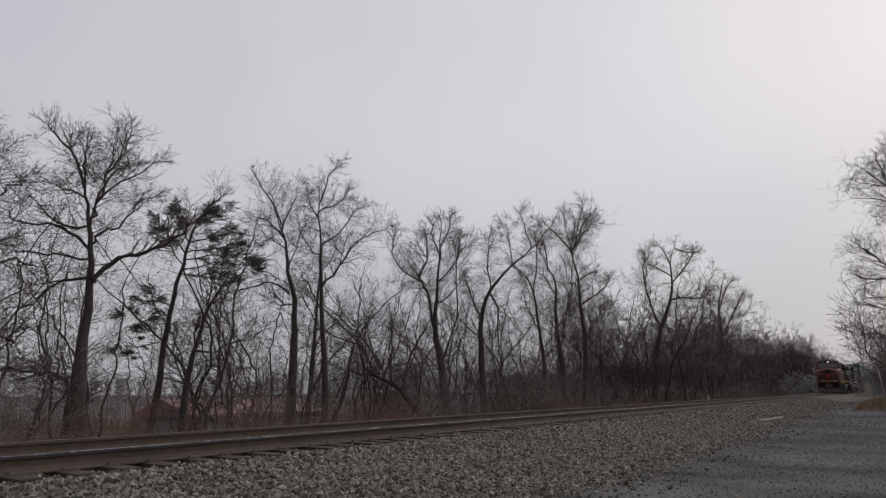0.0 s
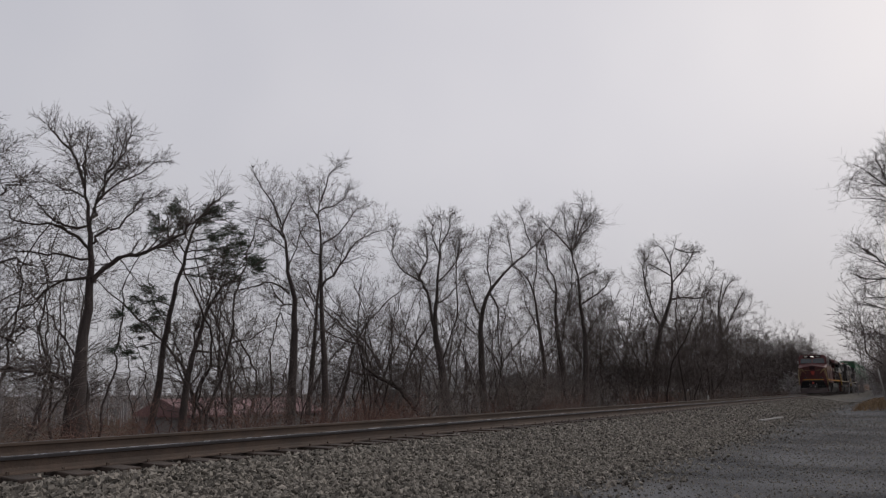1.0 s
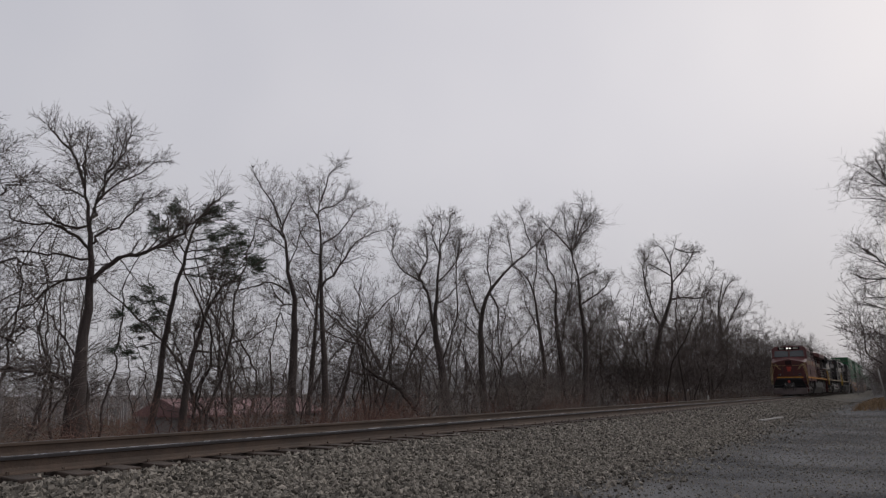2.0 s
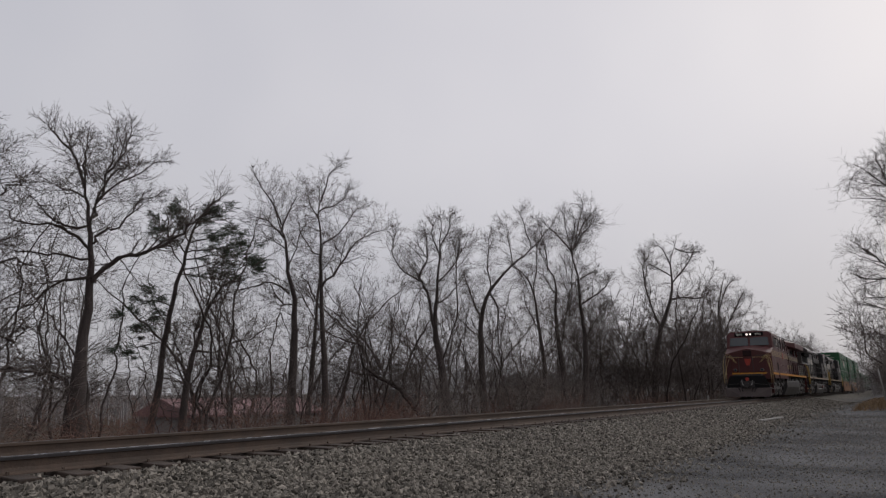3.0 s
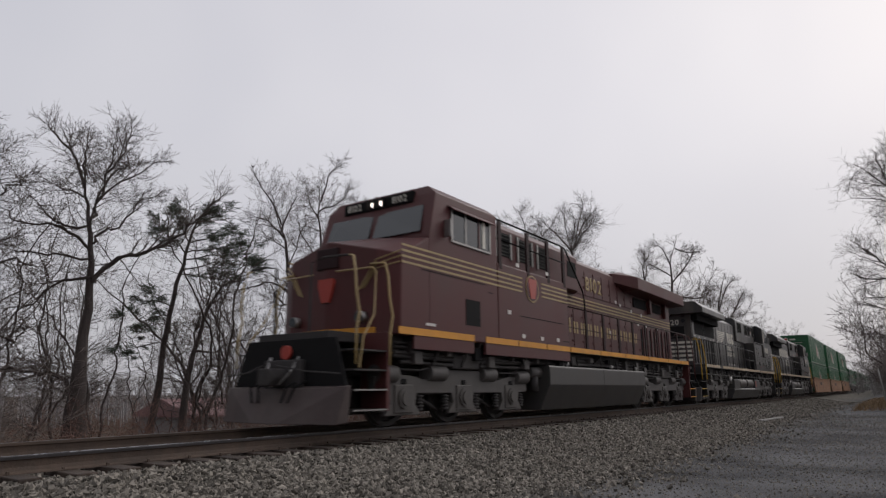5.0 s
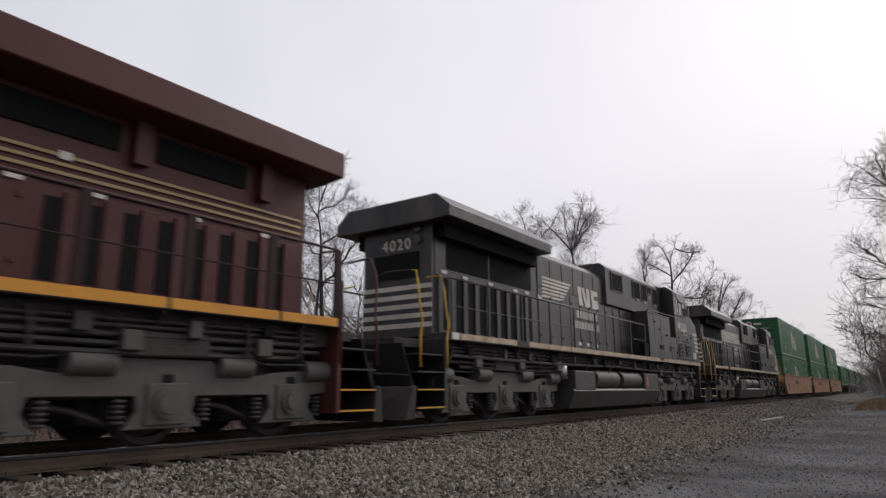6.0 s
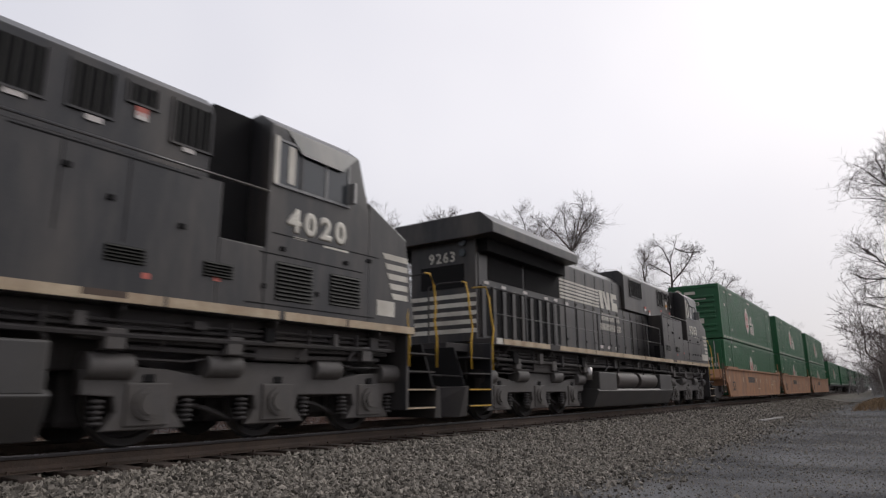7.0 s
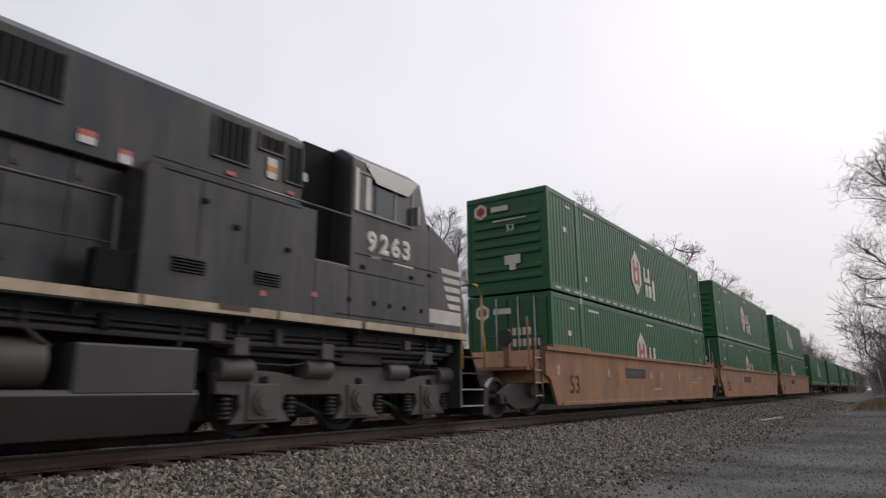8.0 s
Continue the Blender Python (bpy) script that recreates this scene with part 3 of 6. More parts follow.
bare_tree('walnut', -13, 10.21, 64.6,
          [(-0.0, -0.7, 0.637), (-0.0, 0.7, 0.446), (0.0, 2.4, 0.318), (0.0, 3.8, 0.265), (-0.1, 5.4, 0.202), (-0.3, 6.5, 0.149), (-0.5, 7.5, 0.106), (-0.6, 8.7, 0.053)],
          [(0.149, [(0.1, 4.2), (0.6, 4.9), (1.3, 5.3), (2.1, 5.6), (2.7, 6.2), (3.1, 6.7), (3.8, 7.5)]),
           (0.096, [(-0.1, 5.3), (-0.8, 5.9), (-1.4, 6.1), (-2.3, 6.2), (-2.7, 6.6)]),
           (0.074, [(-0.1, 5.0), (-1.0, 5.0), (-1.8, 5.0), (-2.4, 5.1)]),
           (0.085, [(-0.0, 4.4), (-0.8, 4.2), (-1.5, 3.5), (-2.3, 3.1)]),
           (0.085, [(-0.1, 5.5), (0.2, 6.0), (0.7, 6.2), (1.1, 6.9), (1.7, 7.3)]),
           (0.106, [(-0.2, 6.4), (0.0, 7.1), (0.1, 8.1), (0.6, 9.2), (0.8, 9.9)]),
           (0.096, [(-0.5, 7.4), (-0.9, 8.5), (-1.5, 9.2), (-1.7, 9.6)]),
           (0.074, [(-0.5, 7.9), (-0.6, 8.8), (-0.6, 9.5)]),
           (0.074, [(-0.2, 6.3), (-0.0, 7.5), (0.4, 8.4), (1.0, 8.9)]),
           (0.138, [(-0.1, 0.5), (-0.6, 1.2), (-1.4, 1.3), (-2.3, 1.4)]),
           (0.064, [(-0.5, 7.1), (-1.1, 7.4), (-1.8, 7.8)]),
           (0.074, [(-0.3, 6.1), (-1.2, 6.2), (-1.9, 6.9)]),
           (0.053, [(0.1, 8.1), (0.3, 9.0), (0.3, 9.7)]),
           (0.064, [(0.0, 7.1), (0.9, 7.9), (1.7, 8.5)])])
bare_tree('walnut', -12.2, 7.11, 71.0,
          [(0.0, -0.7, 0.488), (-0.1, 0.7, 0.39), (-0.3, 2.7, 0.293), (-0.6, 4.8, 0.215), (-0.7, 6.4, 0.137), (-0.7, 7.7, 0.059)],
          [(0.098, [(-0.3, 2.7), (-0.1, 3.7), (0.4, 4.3), (1.0, 4.1)]),
           (0.088, [(-0.6, 4.8), (-0.3, 5.5), (0.0, 6.2), (0.4, 6.5)]),
           (0.078, [(-0.6, 5.6), (-0.4, 6.7), (-0.3, 7.6), (-0.2, 8.1)]),
           (0.078, [(-0.7, 6.4), (-0.5, 7.3), (-0.5, 8.1)]),
           (0.088, [(-0.2, 1.8), (0.1, 2.3), (0.7, 2.1), (1.0, 2.5)]),
           (0.117, [(-0.1, 0.9), (0.2, 1.3), (1.0, 1.2), (1.9, 1.1)]),
           (0.068, [(-0.5, 4.5), (0.1, 5.0), (0.4, 5.2)])])
pine_tree('pine', -14.5, 13.74, 59.2,
          [(-0.05, -0.7, 0.24), (0.1, 1.2, 0.2), (0.15, 2.4, 0.18), (0.27, 3.6, 0.155), (0.44, 4.8, 0.13), (0.7, 6.0, 0.1), (0.92, 7.2, 0.07), (1.2, 7.8, 0.04)],
          [(0.06, 0.9, [(0.7, 6.0), (0.0, 6.8), (-0.6, 7.2)]),
           (0.06, 0.9, [(0.77, 6.5), (0.4, 7.3), (0.1, 7.8)]),
           (0.05, 0.9, [(0.92, 7.1), (1.3, 7.4), (1.7, 7.6)]),
           (0.06, 1.0, [(0.7, 6.1), (1.7, 6.4), (3.0, 6.8)]),
           (0.06, 1.0, [(0.6, 5.4), (1.8, 5.7), (3.5, 5.8)]),
           (0.06, 0.9, [(0.65, 5.8), (2.2, 6.1), (3.4, 5.4)]),
           (0.06, 0.8, [(0.3, 3.9), (-0.4, 4.1), (-1.1, 3.6)]),
           (0.05, 0.7, [(0.27, 3.5), (-0.4, 3.5), (-0.9, 3.1)]),
           (0.05, 0.5, [(0.15, 2.5), (-0.6, 2.4), (-1.4, 2.0)]),
           (0.06, 0.9, [(0.77, 6.5), (1.7, 7.0), (2.6, 7.2)]),
           (0.05, 0.9, [(0.55, 5.2), (1.6, 5.2), (2.7, 5.1)])])
bare_tree('ash', -12.5, 13.7, 56.9,
          [(-0.0, -0.7, 0.268), (0.0, 0.7, 0.224), (0.2, 1.9, 0.19), (0.5, 3.4, 0.134), (1.0, 4.5, 0.101), (1.9, 4.9, 0.056)],
          [(0.078, [(0.2, 1.9), (0.2, 3.2), (0.5, 3.9)]),
           (0.067, [(0.0, 0.8), (-0.5, 2.1), (-0.5, 3.0)]),
           (0.067, [(0.3, 2.1), (1.3, 2.3), (2.5, 2.9), (2.9, 3.3)]),
           (0.078, [(0.0, 0.5), (0.5, 1.5), (1.1, 1.6)]),
           (0.056, [(0.5, 3.4), (0.6, 4.7), (0.7, 5.3)])])
bare_tree('maple', -13.5, 19.59, 48.3,
          [(-0.0, -0.8, 0.394), (0.0, 1.7, 0.342), (-0.0, 4.0, 0.263), (-0.4, 6.0, 0.184), (-0.6, 7.4, 0.144), (-0.9, 8.3, 0.092), (-1.3, 9.6, 0.053)],
          [(0.092, [(-0.3, 5.0), (-1.1, 5.5), (-2.1, 5.2), (-3.2, 4.9)]),
           (0.079, [(-0.7, 7.6), (-1.5, 8.5), (-2.3, 8.8)]),
           (0.079, [(-0.8, 8.0), (-0.4, 9.3), (-0.2, 10.0)]),
           (0.079, [(-0.8, 8.2), (-1.5, 9.5), (-2.0, 10.1)]),
           (0.079, [(-0.2, 4.5), (-0.8, 4.6), (-1.2, 5.4)]),
           (0.066, [(-0.4, 6.0), (0.0, 7.7), (0.3, 8.5)]),
           (0.053, [(-0.6, 7.1), (-1.2, 7.5), (-1.7, 7.9)])])
bare_tree('maple', -13, 21.1, 45.6,
          [(0.0, -0.7, 0.296), (-0.0, 1.5, 0.269), (-0.2, 3.3, 0.228), (-0.3, 5.7, 0.188), (-0.4, 7.6, 0.134), (-0.6, 9.0, 0.094), (-0.6, 10.3, 0.054)],
          [(0.081, [(-0.4, 7.5), (0.4, 8.2), (1.1, 9.3), (1.6, 9.8)]),
           (0.067, [(-0.6, 8.8), (-1.1, 10.0), (-1.3, 10.8)]),
           (0.067, [(-0.5, 9.6), (-0.1, 10.7), (0.2, 11.2)]),
           (0.107, [(-0.3, 5.5), (0.5, 6.5), (1.2, 7.6), (2.6, 8.3)]),
           (0.067, [(-0.6, 9.1), (0.4, 9.7), (0.8, 10.3)]),
           (0.067, [(-0.4, 7.0), (-1.2, 7.8), (-1.6, 9.0)]),
           (0.067, [(-0.2, 4.1), (-1.0, 5.7), (-1.3, 6.2)])])
bare_tree('maple', -14.5, 21.54, 46.9,
          [(-0.0, -0.8, 0.253), (0.1, 1.8, 0.225), (0.2, 4.2, 0.169), (0.3, 6.5, 0.112), (0.4, 8.2, 0.056)],
          [(0.056, [(0.2, 3.9), (-0.6, 5.3), (-1.2, 5.7)]),
           (0.056, [(0.3, 6.2), (0.9, 7.4), (1.1, 8.2)]),
           (0.056, [(0.2, 2.6), (1.0, 4.0), (1.4, 5.0)])])
bare_tree('mulberry', -11.5, 26.38, 37.2,
          [(-0.0, -0.7, 0.295), (-0.6, 0.2, 0.28), (-1.3, 0.9, 0.236), (-2.3, 1.4, 0.192), (-3.0, 2.1, 0.148), (-3.0, 3.0, 0.103), (-3.8, 3.7, 0.059)],
          [(0.089, [(-1.3, 0.9), (-1.6, 1.8), (-1.0, 2.0)]),
           (0.074, [(-3.0, 2.9), (-4.2, 3.3), (-5.1, 3.9)]),
           (0.074, [(-2.3, 1.4), (-3.6, 1.6), (-4.6, 2.0)]),
           (0.089, [(-0.3, -0.3), (-0.0, 0.7), (-0.2, 2.1), (-0.9, 3.0), (-1.4, 4.0)])])
bare_tree('ash', -13.5, 31.6, 34.9,
          [(-0.0, -0.9, 0.515), (-0.3, 2.0, 0.446), (-0.7, 4.4, 0.309), (-0.6, 6.5, 0.223), (-0.4, 8.9, 0.155), (-0.3, 11.1, 0.069)],
          [(0.172, [(-0.8, 4.4), (-1.2, 6.5), (-1.6, 7.5), (-1.2, 8.8), (-1.3, 10.2)]),
           (0.103, [(-1.5, 7.2), (-2.6, 7.9), (-3.4, 9.0), (-3.2, 10.3)]),
           (0.103, [(-0.5, 7.2), (0.7, 8.6), (0.9, 10.1)]),
           (0.103, [(-0.4, 8.6), (-0.9, 10.4), (-1.0, 11.3)]),
           (0.086, [(-0.6, 5.8), (0.3, 6.4), (1.1, 7.7)]),
           (0.086, [(-0.4, 9.3), (0.2, 10.7), (0.3, 11.5)]),
           (0.103, [(-0.3, 2.4), (0.7, 5.1), (0.6, 7.9), (0.8, 9.4)])])
bare_tree('locust', -13, 34.91, 31.6,
          [(-0.0, -0.6, 0.439), (-0.1, 2.4, 0.366), (-0.1, 5.1, 0.311), (0.6, 7.1, 0.238), (2.0, 8.6, 0.165), (3.3, 9.7, 0.128), (4.8, 11.4, 0.073)],
          [(0.128, [(0.5, 7.0), (1.0, 5.9), (1.0, 3.9), (1.1, 2.1)]),
           (0.11, [(-0.0, 5.0), (-0.8, 6.8), (-1.1, 7.9)]),
           (0.091, [(0.6, 7.1), (0.4, 9.0), (0.6, 10.7)]),
           (0.073, [(2.0, 8.6), (1.8, 10.5), (1.7, 11.7)]),
           (0.073, [(3.3, 9.7), (2.8, 11.3), (2.6, 12.1)]),
           (0.073, [(2.0, 8.6), (2.7, 8.1), (3.2, 6.7)])])
bare_tree('ash', -13.5, 47.93, 24.7,
          [(-0.0, -0.7, 0.517), (-0.0, 2.4, 0.447), (-0.3, 4.7, 0.353), (-0.4, 7.0, 0.259), (-0.3, 9.4, 0.188), (-0.9, 10.6, 0.141), (-1.5, 12.1, 0.094)],
          [(0.141, [(-0.1, 4.2), (0.6, 7.2), (1.1, 10.3), (1.5, 14.1)]),
           (0.094, [(-0.9, 10.3), (-1.2, 12.8), (-1.5, 14.6)]),
           (0.094, [(-0.3, 8.4), (-1.3, 9.9), (-2.3, 10.6)])])
bare_tree('elm', -12.5, 49.73, 22.9,
          [(0.0, -0.8, 0.53), (0.2, 2.9, 0.457), (0.2, 5.2, 0.361), (0.0, 7.6, 0.289), (-0.1, 10.0, 0.217), (-0.5, 12.2, 0.168), (0.0, 14.9, 0.096)],
          [(0.12, [(0.1, 7.6), (2.1, 9.0), (2.4, 9.6)]),
           (0.12, [(-0.5, 12.2), (-1.7, 13.8), (-2.7, 14.9)]),
           (0.12, [(-0.3, 12.4), (1.0, 14.3), (2.0, 14.8)]),
           (0.096, [(-0.5, 11.9), (-0.9, 14.5), (-0.9, 15.9)]),
           (0.096, [(-0.1, 13.4), (0.6, 15.9), (0.6, 16.8)]),
           (0.12, [(-0.1, 9.5), (1.2, 10.4), (1.4, 10.1)]),
           (0.096, [(0.3, 4.8), (1.5, 6.6), (2.2, 7.6)]),
           (0.12, [(-0.5, 12.2), (0.5, 14.4), (1.6, 15.8)])])
bare_tree('ash', -13, 42.79, 26.7,
          [(-0.0, -0.6, 0.384), (0.4, 1.9, 0.32), (0.1, 4.8, 0.256), (-0.2, 7.7, 0.192), (-0.8, 9.1, 0.149), (-1.7, 10.0, 0.107)],
          [(0.085, [(-0.2, 7.7), (0.1, 10.3), (0.0, 12.3)]),
           (0.085, [(0.1, 4.8), (-0.9, 6.9), (-1.0, 8.1)]),
           (0.085, [(0.2, 2.7), (1.3, 4.3), (1.4, 5.5)])])
bare_tree('hackberry', -13, 69.52, 17.2,
          [(-0.0, -0.7, 0.714), (0.4, 3.6, 0.649), (1.2, 7.2, 0.519), (2.2, 9.6, 0.389), (2.7, 12.0, 0.292), (2.7, 14.3, 0.195), (3.3, 16.1, 0.097)],
          [(0.195, [(2.5, 10.2), (3.9, 10.4), (5.7, 10.3), (6.6, 11.2)]),
           (0.195, [(1.0, 7.5), (0.2, 10.3), (-0.2, 13.8), (-0.0, 15.4)]),
           (0.162, [(2.7, 12.0), (4.3, 13.8), (5.1, 15.1)]),
           (0.13, [(2.7, 13.9), (1.9, 15.9), (1.0, 16.4)]),
           (0.13, [(2.7, 12.7), (1.1, 14.0), (0.1, 14.8)]),
           (0.13, [(3.3, 15.8), (4.4, 15.1), (5.9, 15.0)])])
bare_tree('maple', -13, 100.87, 12.0,
          [(-0.0, -0.7, 0.736), (0.7, 4.6, 0.644), (0.7, 9.6, 0.46), (0.8, 12.9, 0.322), (1.8, 16.7, 0.138)],
          [(0.23, [(0.7, 7.9), (2.9, 12.0), (4.2, 14.3)]),
           (0.184, [(0.7, 9.6), (-0.5, 13.0), (-0.8, 15.5)]),
           (0.184, [(0.8, 12.1), (2.1, 15.4), (3.0, 16.6)]),
           (0.184, [(0.7, 6.2), (-1.3, 8.8), (-1.6, 11.3)])])


# thicket behind and between the named trees
WILD = [wild_tree(11, 6.5, 2.1, 2, 0.8), wild_tree(12, 8.5, 2.5, 2, 0.75), wild_tree(13, 4.6, 1.7, 3, 0.8, 0.6), wild_tree(14, 10.0, 2.6, 1, 0.9), wild_tree(15, 7.0, 2.1, 2, 0.8, 0.8),
        wild_tree(36, 13.0, 3.9, 2, 0.72, 0.5, 0.015), wild_tree(17, 11.5, 3.4, 2, 0.72, 0.6, 0.016), wild_tree(18, 6.5, 2.6, 3, 0.62, 0.6, 0.017)]
for i, w in enumerate(WILD):
    w.matrix_basis = pose(-15 - 1.3 * i, 12 + 7 * i, -0.1, 0, 0, 50 * i) if i < 5 else pose(-12, 50 + 16 * i, 0)
rng_w = random.Random(9)
for i in range(64):
    y = 3 + 66 * (i + rng_w.random()) / 64
    copy_thing(WILD[rng_w.choice((0, 0, 1, 1, 2, 4, 4))], pose(-11.5 - 10 * rng_w.random(), y, -0.1, 0, 0, rng_w.uniform(0, 360)))
for i in range(11):
    copy_thing(WILD[3], pose(-19 - 6 * rng_w.random(), 8 + 5.4 * i, -0.8, 0, 0, 71 * i))
for i in range(125):
    y = 56 + 191 * ((i + rng_w.random()) / 125) ** 1.25
    copy_thing(WILD[rng_w.choice((5, 6, 6, 7, 7, 5))], pose(-8.0 - 9 * rng_w.random(), y, -0.1, 0, 0, rng_w.uniform(0, 360)))
for i in range(11):
    copy_thing(WILD[(3, 1)[i % 2]], pose(-15.5 - 5 * rng_w.random(), 25 + 2.3 * i, 0.3, 0, 0, 63 * i))
# row on the east side of the track, past the lane
EAST = bare_tree('elm', 9.95, 42.74, -1.5,
                 [(0.0, -1.0, 0.762), (0.2, 0.5, 0.648), (0.3, 3.2, 0.572), (0.8, 6.2, 0.457), (1.1, 9.3, 0.343), (1.1, 12.5, 0.229), (1.2, 14.9, 0.114)],
                 [(0.229, [(1.1, 7.1), (0.0, 10.0), (-0.5, 11.2), (-0.7, 12.8), (-0.9, 13.7)]),
                  (0.229, [(0.6, 3.5), (-0.5, 6.0), (-1.1, 7.2), (-1.7, 7.9), (-2.3, 8.7)]),
                  (0.172, [(0.7, 4.4), (-0.5, 6.4), (-2.2, 6.7), (-2.7, 7.1)]),
                  (0.191, [(1.2, 9.3), (0.3, 11.7), (-0.3, 13.1), (-0.1, 13.8)]),
                  (0.152, [(0.9, 5.6), (-0.0, 8.2), (-0.3, 9.5), (-0.9, 10.3)]),
                  (0.133, [(0.0, 9.8), (-0.7, 11.9), (-1.7, 13.0), (-2.3, 12.4)]),
                  (0.152, [(0.6, 3.2), (-0.7, 4.5), (-1.6, 5.0), (-2.8, 5.3)]),
                  (0.152, [(0.5, 2.6), (-0.9, 3.2), (-2.1, 3.6), (-2.6, 4.0)]),
                  (0.133, [(-0.5, 6.0), (-1.6, 5.6), (-2.5, 5.7)]),
                  (0.133, [(1.4, 12.5), (1.2, 14.2), (0.9, 14.8)]),
                  (0.114, [(-0.0, 11.3), (0.6, 12.7), (0.5, 13.4)])], 0.6, 0.95)
tagged(EAST, 'tall bare tree with spreading limbs beside the lane')

for i, (x, y, k) in enumerate([(9.4, 53, 7), (8.8, 58, 7), (8.4, 62, 7), (9.2, 66, 6), (8.0, 70, 7), (8.8, 74, 6), (7.8, 78, 7), (8.6, 83, 6), (7.6, 88, 7), (8.4, 93, 6), (7.4, 98, 6), (8.2, 104, 5), (7.4, 110, 7), (8.0, 116, 6), (7.2, 122, 6), (8.0, 130, 5), (7.0, 138, 6), (7.8, 148, 5), (7.0, 160, 5), (7.6, 175, 5), (6.6, 190, 5), (6.4, 210, 5), (6.0, 235, 5), (4.5, 265, 5), (1.5, 300, 5), (-2.5, 310, 5), (-6.0, 300, 5), (-10.0, 290, 5), (-1.0, 330, 5)]):
    copy_thing(WILD[k], pose(x + 1.1 if y < 150 else x, y, 0.0, 0, 0, 47 * i))

BUSHES = [bush(31, 1.5, M_CANE, "grey brown leafless brush on the bank"), bush(32, 1.2, M_BRUSH, "russet dry brush on the bank"), bush(33, 2.2, M_CANE, "grey brown leafless brush on the bank")]
for i, w in enumerate(BUSHES):
    w.matrix_basis = pose(-9 - i, 14 + 9 * i, -0.5)
for i in range(66):
    y = 3 + 120 * ((i + rng_w.random()) / 66) ** 1.2
    copy_thing(BUSHES[rng_w.choice((0, 1, 1, 1, 2, 2))], pose(-6.6 - 8 * rng_w.random(), y, -0.6, 0, 0, rng_w.uniform(0, 360)))
for i in range(34):
    copy_thing(BUSHES[2], pose(8.9 + 2.6 * rng_w.random() - 0.6 * i / 34, 50 + 3.4 * i, 0.3 + 1.6 * rng_w.random(), 0, 0, rng_w.uniform(0, 360)))


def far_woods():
    """Low woods on the horizon beyond the fields: a ragged mass of stems and twigs, haze put into their grey."""
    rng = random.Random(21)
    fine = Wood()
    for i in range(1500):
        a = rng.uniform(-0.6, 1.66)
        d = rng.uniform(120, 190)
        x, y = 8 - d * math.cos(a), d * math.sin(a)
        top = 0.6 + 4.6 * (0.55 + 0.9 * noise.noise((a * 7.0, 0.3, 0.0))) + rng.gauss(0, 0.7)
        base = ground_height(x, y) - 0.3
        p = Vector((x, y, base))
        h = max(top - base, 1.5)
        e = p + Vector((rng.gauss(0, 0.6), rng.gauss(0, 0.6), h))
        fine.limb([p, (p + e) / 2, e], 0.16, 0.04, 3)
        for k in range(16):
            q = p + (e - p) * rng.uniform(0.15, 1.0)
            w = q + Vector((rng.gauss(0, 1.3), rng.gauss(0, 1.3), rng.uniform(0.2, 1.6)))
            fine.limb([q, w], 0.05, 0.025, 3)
    holder = fine.mesh("far_woods", M_HAZEWOOD, None)
    tagged(holder, "leafless woods far beyond the fields, coloured haze-pale grey", "woods", kind="stuff")


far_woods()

# ---- small trackside things and houses beyond the trees ----


def house(x, y, z, turn, w, d, h, roof_h, wall_mat, roof_mat, label, windows):
    """Gabled house: walls, roof, windows with frames and panes."""
    ob = tagged(new("house"), label, "house", "houses beyond the trees")
    ob.matrix_basis = pose(x, y, z, 0, 0, turn)
    part("wall", mesh_of(box, -w / 2, w / 2, -d / 2, d / 2, -1, h, 0.02), wall_mat, ob)
    part("roof", mesh_of(prism, [(-d / 2 - 0.5, h - 0.05), (d / 2 + 0.5, h - 0.05), (d / 2 + 0.5, h + 0.15), (0, h + roof_h), (-d / 2 - 0.5, h + 0.15)], "x", -w / 2 - 0.4, w / 2 + 0.4), roof_mat, ob)
    for i in range(windows):
        a = -w / 2 + w * (i + 0.5) / windows
        for z in ([1.2] if h < 4 else [1.2, 3.9]):
            f = part("window", mesh_of(box, a - 0.55, a + 0.55, -d / 2 - 0.05, -d / 2, z - 0.1, z + 1.4, 0.02), M_WHITE, ob)
            part("pane", mesh_of(box, a - 0.45, a + 0.45, -d / 2 - 0.06, -d / 2 - 0.04, z, z + 1.3), M_GLASS, f)
    return ob


M_ROOF_RED = surface("faded red metal roof", (0.2, 0.11, 0.11), 0.7, vary=0.15, scale=0.5)
M_ROOF_GREY = surface("grey shingle roof", (0.15, 0.15, 0.155), 0.8, vary=0.2, scale=0.8)
M_SIDING = surface("pale grey siding", (0.2, 0.2, 0.2), 0.7, vary=0.1, scale=0.5)
M_BRICK = surface("brown brick house wall", (0.17, 0.125, 0.105), 0.8, vary=0.2, scale=2.0)
M_CONCRETE = surface("weathered white paint", (0.28, 0.27, 0.25), 0.7, vary=0.15, scale=4)

house(-45.0, 40.5, -5.0, 90, 15.0, 8.0, 3.6, 1.5, M_SIDING, M_ROOF_RED, "long low building with a faded red metal roof", 5)
house(-55.0, 81.5, -5.0, 90, 10.0, 8.0, 4.2, 1.8, M_SIDING, M_ROOF_GREY, "pale grey house with a shingle roof behind the trees", 4)
house(-50.0, 118.0, -4.0, 90, 22.0, 9.0, 5.6, 2.3, M_BRICK, M_ROOF_GREY, "brown brick house with a grey roof behind the trees", 7)
house(-50.0, 160.0, -4.0, 0, 12.0, 12.0, 6.6, 4.0, M_BRICK, M_ROOF_GREY, "tall brown gabled house behind the trees", 4)

plank = tagged(part("plank", mesh_of(box, -0.06, 0.06, -1.85, 1.85, -0.01, 0.05, 0.008), M_CONCRETE), "long white painted plank lying on the gravel", "plank")
plank.matrix_basis = pose(4.07, 29.2, ground_height(4.07, 29.2) + 0.045, 0, 0, -4.4)


